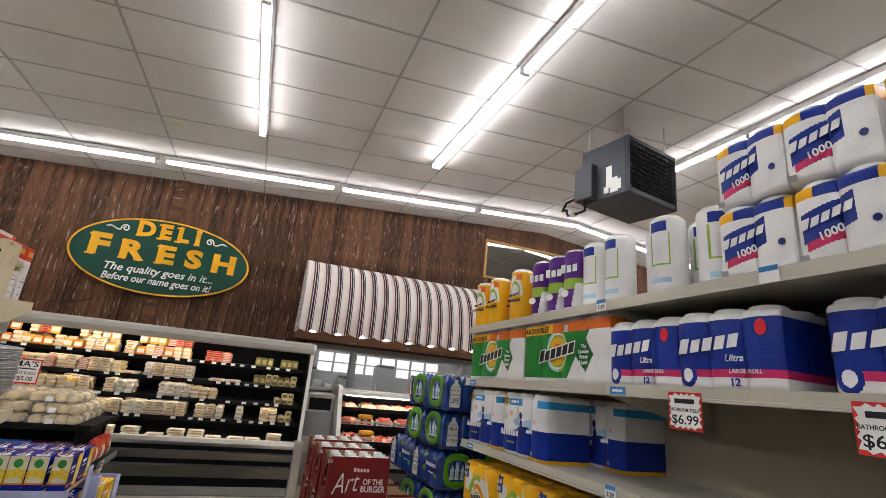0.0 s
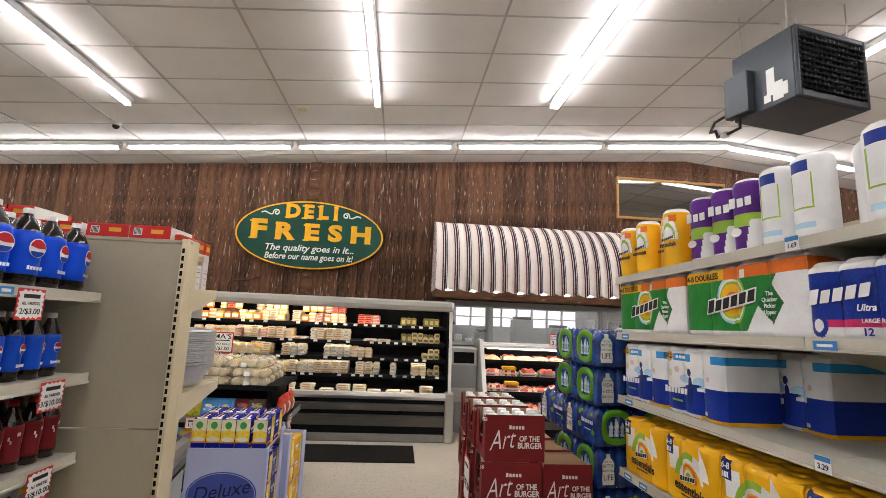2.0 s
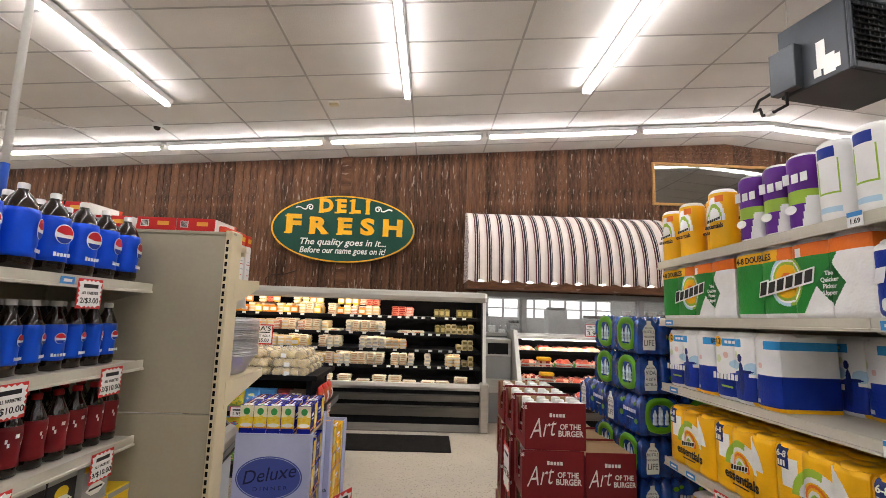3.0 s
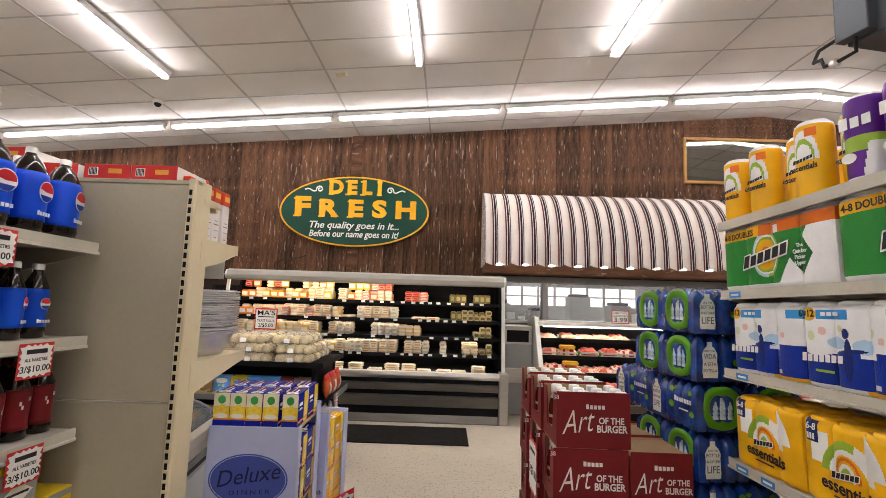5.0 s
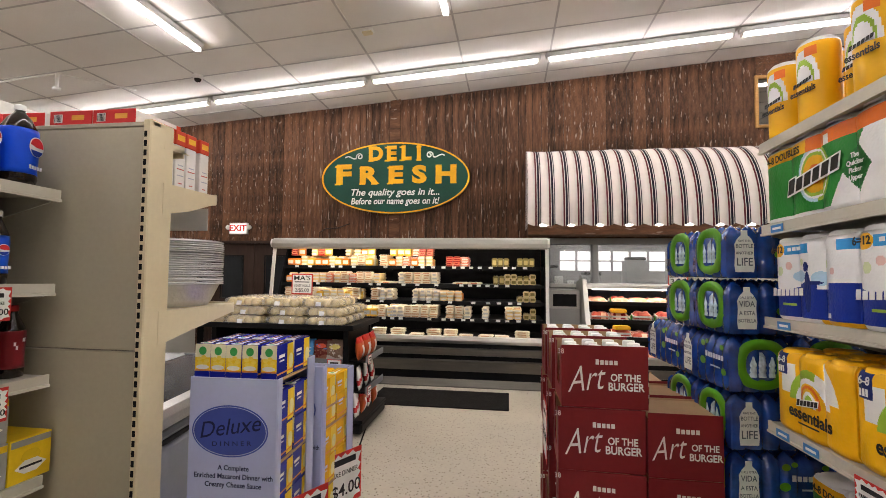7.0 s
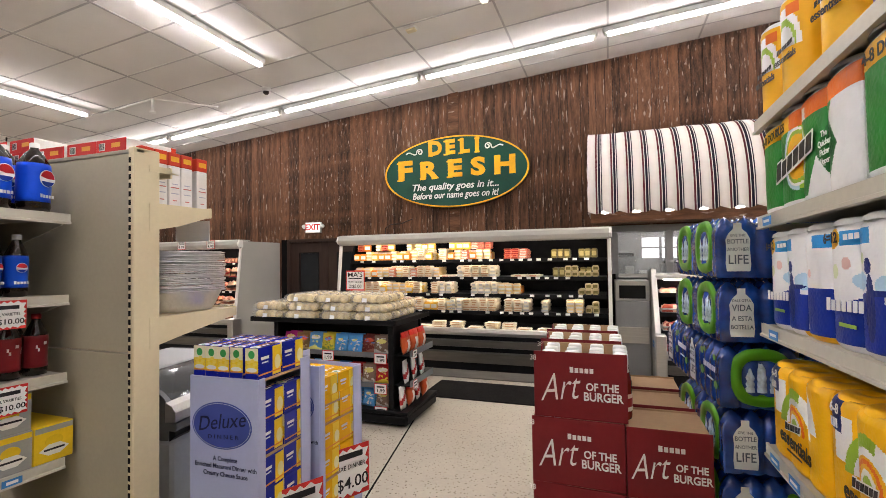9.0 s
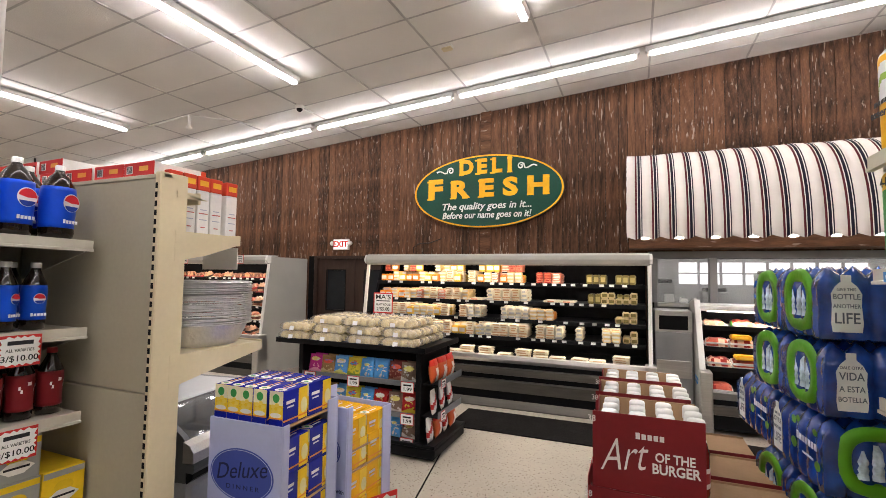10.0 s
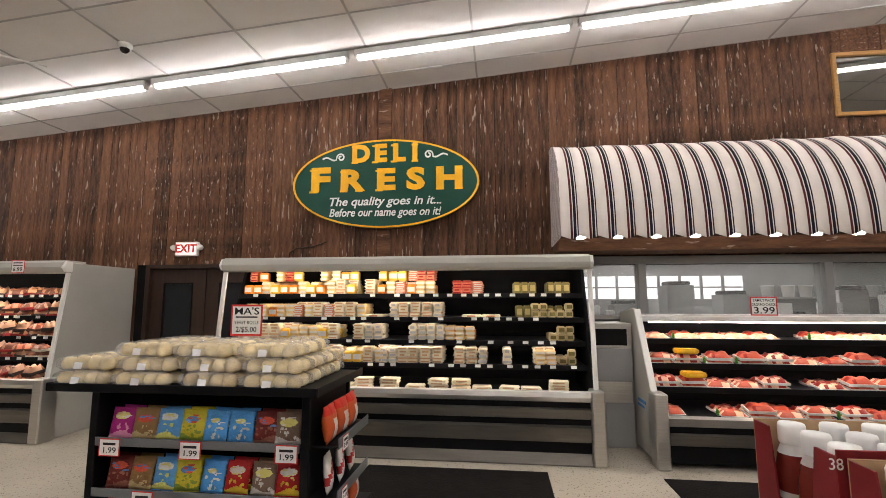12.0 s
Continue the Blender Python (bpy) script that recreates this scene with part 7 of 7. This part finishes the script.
def water_bundle():
    """Long side faces -y, ends face -x and +x."""
    t = thing("water_bundle", "shrink-wrapped bundle of water bottles in blue and green film", "water bundle", group="water bundles")
    # one skin: it bulges round each bottle at the sides and over each neck on top
    nx, ny = 6, 4
    per = 6
    ring = []
    for sx, sy, ex, ey, n in ((-1, -1, 1, -1, nx), (1, -1, 1, 1, ny), (1, 1, -1, 1, nx), (-1, 1, -1, -1, ny)):
        for k in range(n * per):
            u = k / (n * per)
            px, py = sx + (ex - sx) * u, sy + (ey - sy) * u
            ring.append((px, py, (k % per) / per))
    levels = [(0.0, -0.012), (0.006, -0.003), (0.03, 0.0), (0.062, 0.0), (0.070, -0.002), (0.078, 0.0), (0.14, 0.0), (0.16, -0.004), (0.172, -0.012)]
    bm = bmesh.new()
    rows = []
    for z, grow in levels:
        row = []
        for px, py, f in ring:
            dip = 0.017 * (1 - math.sqrt(max(0, 1 - (2 * f - 1) ** 2)))
            fx, fy = (abs(px) == 1), (abs(py) == 1)
            x, y = px * (BW / 2 + 0.002 + grow - (dip if fx and not fy else 0)), py * (BD / 2 + 0.002 + grow - (dip if fy and not fx else 0))
            row.append(bm.verts.new((x, y + BD / 2, z)))
        rows.append(row)
    n = len(ring)
    for a, b in zip(rows, rows[1:]):
        for k in range(n):
            bm.faces.new([a[k], a[(k + 1) % n], b[(k + 1) % n], b[k]])
    bm.faces.new(rows[0][::-1])
    lid = {}
    gx, gy = nx * per, ny * per
    for i in range(gx + 1):
        for j in range(gy + 1):
            if i in (0, gx) or j in (0, gy):
                if j == 0:
                    k = i
                elif i == gx:
                    k = gx + j
                elif j == gy:
                    k = gx + gy + (gx - i)
                else:
                    k = 2 * gx + gy + (gy - j)
                lid[i, j] = rows[-1][k % n]
            else:
                u, v = (i % per) / per * 2 - 1, (j % per) / per * 2 - 1
                d = math.hypot(u, v)
                z = 0.172 + 0.035 * max(0, 1 - d / 1.1) ** 0.8 + 0.002 * math.sin(i * 2.3 + j * 1.7)
                lid[i, j] = bm.verts.new(((i / gx - 0.5) * (BW - 0.02), (j / gy) * (BD - 0.02) + 0.01, z))
    for i in range(gx):
        for j in range(gy):
            bm.faces.new([lid[i, j], lid[i + 1, j], lid[i + 1, j + 1], lid[i, j + 1]])
    piece("film_wrap", finish(bm, "film_wrap", M_WRAP, True), t)
    for s in (-1, 1):
        m = pose(s * (BW / 2 + 0.0005), BD / 2, 0.105, 0, 0, 90 * s)
        n = 40
        bmr = bmesh.new()
        ring = []
        for k in range(n):
            a = 2 * math.pi * k / n
            c, q = math.cos(a), math.sin(a)
            e = lambda v, p: math.copysign(abs(v) ** p, v)
            ring.append([bmr.verts.new((rx * e(c, 0.8), yy, rz * e(q, 0.8))) for rx, rz, yy in ((0.094, 0.094, 0.006), (0.089, 0.089, -0.004), (0.063, 0.062, -0.004), (0.056, 0.055, 0.007))])
        for k in range(n):
            for i in range(3):
                bmr.faces.new([ring[k][i], ring[k][i + 1], ring[(k + 1) % n][i + 1], ring[(k + 1) % n][i]])
        bmesh.ops.recalc_face_normals(bmr, faces=bmr.faces[:])
        piece("oval_handle", finish(bmr, "oval_handle", M_WRAPGREEN, True), t, m, "bright green ring round the open end")
        for k in (-1, 0, 1):
            piece("water_bottle", lathe_mesh("water_bottle", [(0.021, -0.046), (0.019, -0.03), (0.021, -0.02), (0.019, -0.01), (0.021, 0.0), (0.019, 0.01), (0.018, 0.03), (0.008, 0.045)], M_CLEARW, 12), t, m @ Matrix.Translation((0.033 * k, 0.016, 0)))
    cardw = ink(0.62, 0.66, 0.62, 0.3, True)
    out = [(-0.034, -0.075), (0.034, -0.075), (0.037, -0.05), (0.034, 0.0), (0.036, 0.03), (0.026, 0.05), (0.012, 0.064), (0.012, 0.082), (-0.012, 0.082), (-0.012, 0.064), (-0.026, 0.05), (-0.036, 0.03), (-0.034, 0.0), (-0.037, -0.05)]
    dk = ink(0.08, 0.1, 0.12)
    for rz, y in ((0, -0.0026), (180, BD + 0.0026)):
        mm = pose(-0.125 if rz == 0 else 0.125, y, 0.098, 0, 0, rz)
        lb = piece("bottle_shape_print", poly("bottle_shape_print", out, cardw, 0.0012), t, mm)
        words = (("GIVE THIS", 0.042, 0.012), ("BOTTLE", 0.022, 0.021), ("ANOTHER", -0.004, 0.016), ("LIFE", -0.038, 0.042))
        if rz:
            words = (("DALE OTRA", 0.042, 0.012), ("VIDA", 0.018, 0.030), ("A ESTA", -0.016, 0.022), ("BOTELLA", -0.044, 0.019))
        for body, z, s in words:
            piece("print", text_mesh(body, s, dk, 0.85, 0, 0.0005, 0.01), lb, Matrix.Translation((0, -0.0014, z)) @ FACE)
        m2 = pose(0.06 if rz == 0 else -0.06, y, 0.11, 0, 0, rz)
        for k, (x, z, r) in enumerate(((-0.05, 0.05, 0.016), (-0.055, -0.02, 0.02), (0.09, 0.05, 0.013), (0.10, -0.04, 0.017), (-0.02, 0.06, 0.012))):
            piece("leaf_print", disc("leaf_print", r, r * 0.8, M_WRAPGREEN, 0.001, 14), t, m2 @ Matrix.Translation((x, 0, z)))
        wordmark(t, 7, 0.035, -0.001, 0.012, 0.036, ink(0.62, 0.66, 0.74), 0, 0, at=m2)
        piece("wordmark", flat("wordmark", 0.07, 0.006, ink(0.45, 0.55, 0.65), 0.001), t, m2 @ Matrix.Translation((0.04, 0, -0.03)))
    return t


wb = water_bundle()
wb_first = True
LAYERS = [0.21 + 0.213 * k for k in range(7)]
for k, z in enumerate(LAYERS):
    top = 6 - k
    if top in (0, 1, 3, 4, 6):
        turn = top in (1, 4)
        W0 = pose(2.66 + 0.006 * (top % 2), -5.40, z, 0, 0, 6 + (1.5 if top % 2 else 0))
        spots = [pose(BW / 2, 0.002 + (BD + 0.004) * j, 0) @ (pose(0, BD, 0, 0, 0, 180) if turn else Matrix()) for j in range(2)]
    else:
        W0 = pose(2.66, -5.40, z, 0, 0, 5)
        spots = [pose(0.0, 0.38 + 0.388 * j, 0, 0, 0, -90) @ pose(BW / 2, 0, 0) for j in range(2)] + [pose(0.25, 0.38 + 0.388 * j, 0, 0, 0, -90) @ pose(BW / 2, 0, 0) for j in range(2)]
    for s in spots:
        if wb_first:
            wb.matrix_basis = W0 @ s
            wb_first = False
        else:
            copy_thing(wb, W0 @ s)
wp = thing("pallet", "wooden pallet under the stacked water bundles", "pallet", pose(2.66, -5.37, 0, 0, 0, 6))
for k in range(5):
    piece("deck_board", box_mesh("deck_board", 0.0, 0.46, 0.16 * k, 0.16 * k + 0.12, 0.187, 0.208, M_CARD, 0.003), wp)
for x in (0.02, 0.2, 0.39):
    piece("stringer", box_mesh("stringer", x, x + 0.05, 0.0, 0.76, 0.0, 0.186, M_CARD, 0.003), wp)


# ---- things under the ceiling ----
def unit_heater():
    t = thing("unit_heater", "grey steel unit heater hung from the ceiling, with black louvres", "unit heater", pose(4.63, -4.75, 3.595, 0, 0, 10.2))
    w, d, h = 0.79, 0.60, 0.62
    P = lambda nm, a, b, c, e, f, g, mat=M_GREYMETAL, bev=0.008, lab="": piece(nm, box_mesh(nm, a, b, c, e, f, g, mat, bev), t, label=lab)
    P("heater_body", 0, w, 0.03, d, 0, h)
    for a, b, c, e in ((0, 0.03, 0, h), (w - 0.03, w, 0, h), (0.03, w - 0.03, 0, 0.06), (0.03, w - 0.03, h - 0.05, h)):
        P("front_frame", a, b, 0.0, 0.03, c, e)
    P("louvre_back", 0.03, w - 0.03, 0.022, 0.029, 0.06, h - 0.05, M_FIN, 0)
    lou = box_mesh("louvre", 0.035, w - 0.035, -0.012, 0.03, -0.004, 0.004, M_FIN, 0.002)
    for k in range(10):
        piece("louvre", lou, t, pose(0, 0.004, 0.085 + 0.048 * k, 28))
    fin = box_mesh("fin", -0.004, 0.004, 0.012, 0.02, 0.065, 0.565, M_GREYMETAL, 0)
    for k in range(15):
        piece("fin", fin, t, Matrix.Translation((0.06 + 0.048 * k, 0.001, 0)))
    P("control_box", -0.09, -0.003, 0.38, 0.62, 0.02, 0.40, M_GREYMETAL, 0.008)
    for a, b, c, e in ((0.20, 0.27, 0.10, 0.34), (0.13, 0.22, 0.04, 0.20), (0.09, 0.14, 0.06, 0.17), (0.24, 0.30, 0.05, 0.12)):
        P("paper_label", -0.0025, 0.0, a, b, c, e, M_TAGPAPER, 0)
    piece("gas_pipe", tube_mesh("gas_pipe", [(-0.05, 0.5, 0.02), (-0.05, 0.5, -0.09), (-0.05, 0.62, -0.10), (-0.05, 0.74, -0.09), (-0.05, 0.76, -0.02), (-0.02, 0.85, 0.0), (0.05, 0.86, 0.12), (0.06, 0.72, 0.14), (0.06, 0.6, 0.14)], 0.014, M_FIN, 8), t)
    piece("valve", lathe_mesh("valve", [(0, -0.03), (0.03, -0.025), (0.03, 0.025), (0, 0.03)], M_STEEL, 12), t, pose(-0.05, 0.66, -0.10, 90))
    for x, y in ((0.05, 0.1), (w - 0.05, 0.1), (0.05, d - 0.06), (w - 0.05, d - 0.06)):
        piece("hanger_rod", tube_mesh("hanger_rod", [(x, y, h), (x, y, h + 0.41)], 0.006, M_STEEL, 6), t)
    piece("flue", lathe_mesh("flue", [(0.065, h - 0.01), (0.065, h + 0.40)], M_STEEL, 16), t, Matrix.Translation((0.5, 0.42, 0)))


unit_heater()


def dome_camera(x, y):
    t = thing("dome_camera", "small white dome security camera on the ceiling", "security camera", pose(x, y, ceil_z(x) - 0.006))
    piece("dome_base", lathe_mesh("dome_base", [(0.0, 0.0), (0.065, 0.0), (0.068, -0.02), (0.058, -0.045), (0.045, -0.05)], M_WHITE, 20), t)
    piece("dome", lathe_mesh("dome", [(0.047, -0.045), (0.04, -0.075), (0.02, -0.092), (0.0, -0.095)], M_COLA, 18), t, label="dark lens dome")


dome_camera(-2.30, -1.70)
dt = thing("smoke_detector", "small beige box detector on the ceiling", "detector", pose(0.20, -2.18, ceil_z(0.2) - 0.006, 0, slope, 0))
piece("detector_base", box_mesh("detector_base", -0.075, 0.075, -0.05, 0.05, -0.012, 0.0, M_WHITE, 0.006), dt)
piece("detector_body", box_mesh("detector_body", -0.06, 0.06, -0.04, 0.04, -0.04, -0.012, M_CREAM, 0.01), dt)
for x, y in ((-3.85, -2.25),):
    t = thing("sprinkler_pipe", "white conduit with a drop pipe under the ceiling", "pipe", pose(x, y, ceil_z(x)))
    piece("conduit", tube_mesh("conduit", [(-1.1, 0, -0.02 - 0.087), (0, 0, -0.02), (0.5, 0.7, 0.02)], 0.011, M_WHITE, 8), t)
    piece("drop_pipe", tube_mesh("drop_pipe", [(0, 0, -0.02), (0, 0, -0.2)], 0.02, M_WHITE, 10), t)
    piece("drop_head", lathe_mesh("drop_head", [(0, -0.23), (0.045, -0.22), (0.04, -0.2), (0, -0.19)], M_WHITE, 14), t)
cable = [(-1.25, -0.012, 2.02), (-1.25, -0.012, 2.12), (-1.15, -0.012, 2.18), (-0.95, -0.012, 2.19), (-0.8, -0.012, 2.24), (-0.74, -0.012, 2.26)]
solid("wall_cable", tube_mesh("wall_cable", cable, 0.009, M_DOOR, 6), "dark cable fixed along the board wall", "cable")

# ---- the boards of the north wall, one by one ----
def wall_boards():
    rnd = random.Random(11)
    unit = box_mesh("plank", 0, 1, -0.0, 0.02, 0, 1, M_PLANK, 0.0)
    x = X0
    while x < X1 - 0.05:
        w = rnd.choice((0.10, 0.12, 0.135, 0.15, 0.18))
        a, b = x, x + w - 0.006
        top = min(ceil_z(a), ceil_z(b)) + 0.02
        spans = [(0.0, top)]
        if b > DOOR[0] and a < DOOR[1]:
            spans = [(DOOR[2], top)]
        if b > SERV[0]:
            spans = [(SERV[3] + 0.02, top)]
            if b > WIN[0] and a < WIN[1]:
                spans = [(SERV[3] + 0.02, WIN[2] - 0.01), (WIN[3] + 0.01, top)]
        for z0, z1 in spans:
            ob = piece("plank", unit, north)
            ob.location = (a, -rnd.uniform(0, 0.005), z0)
            ob.scale = (b - a, 1, z1 - z0)
        x += w


wall_boards()
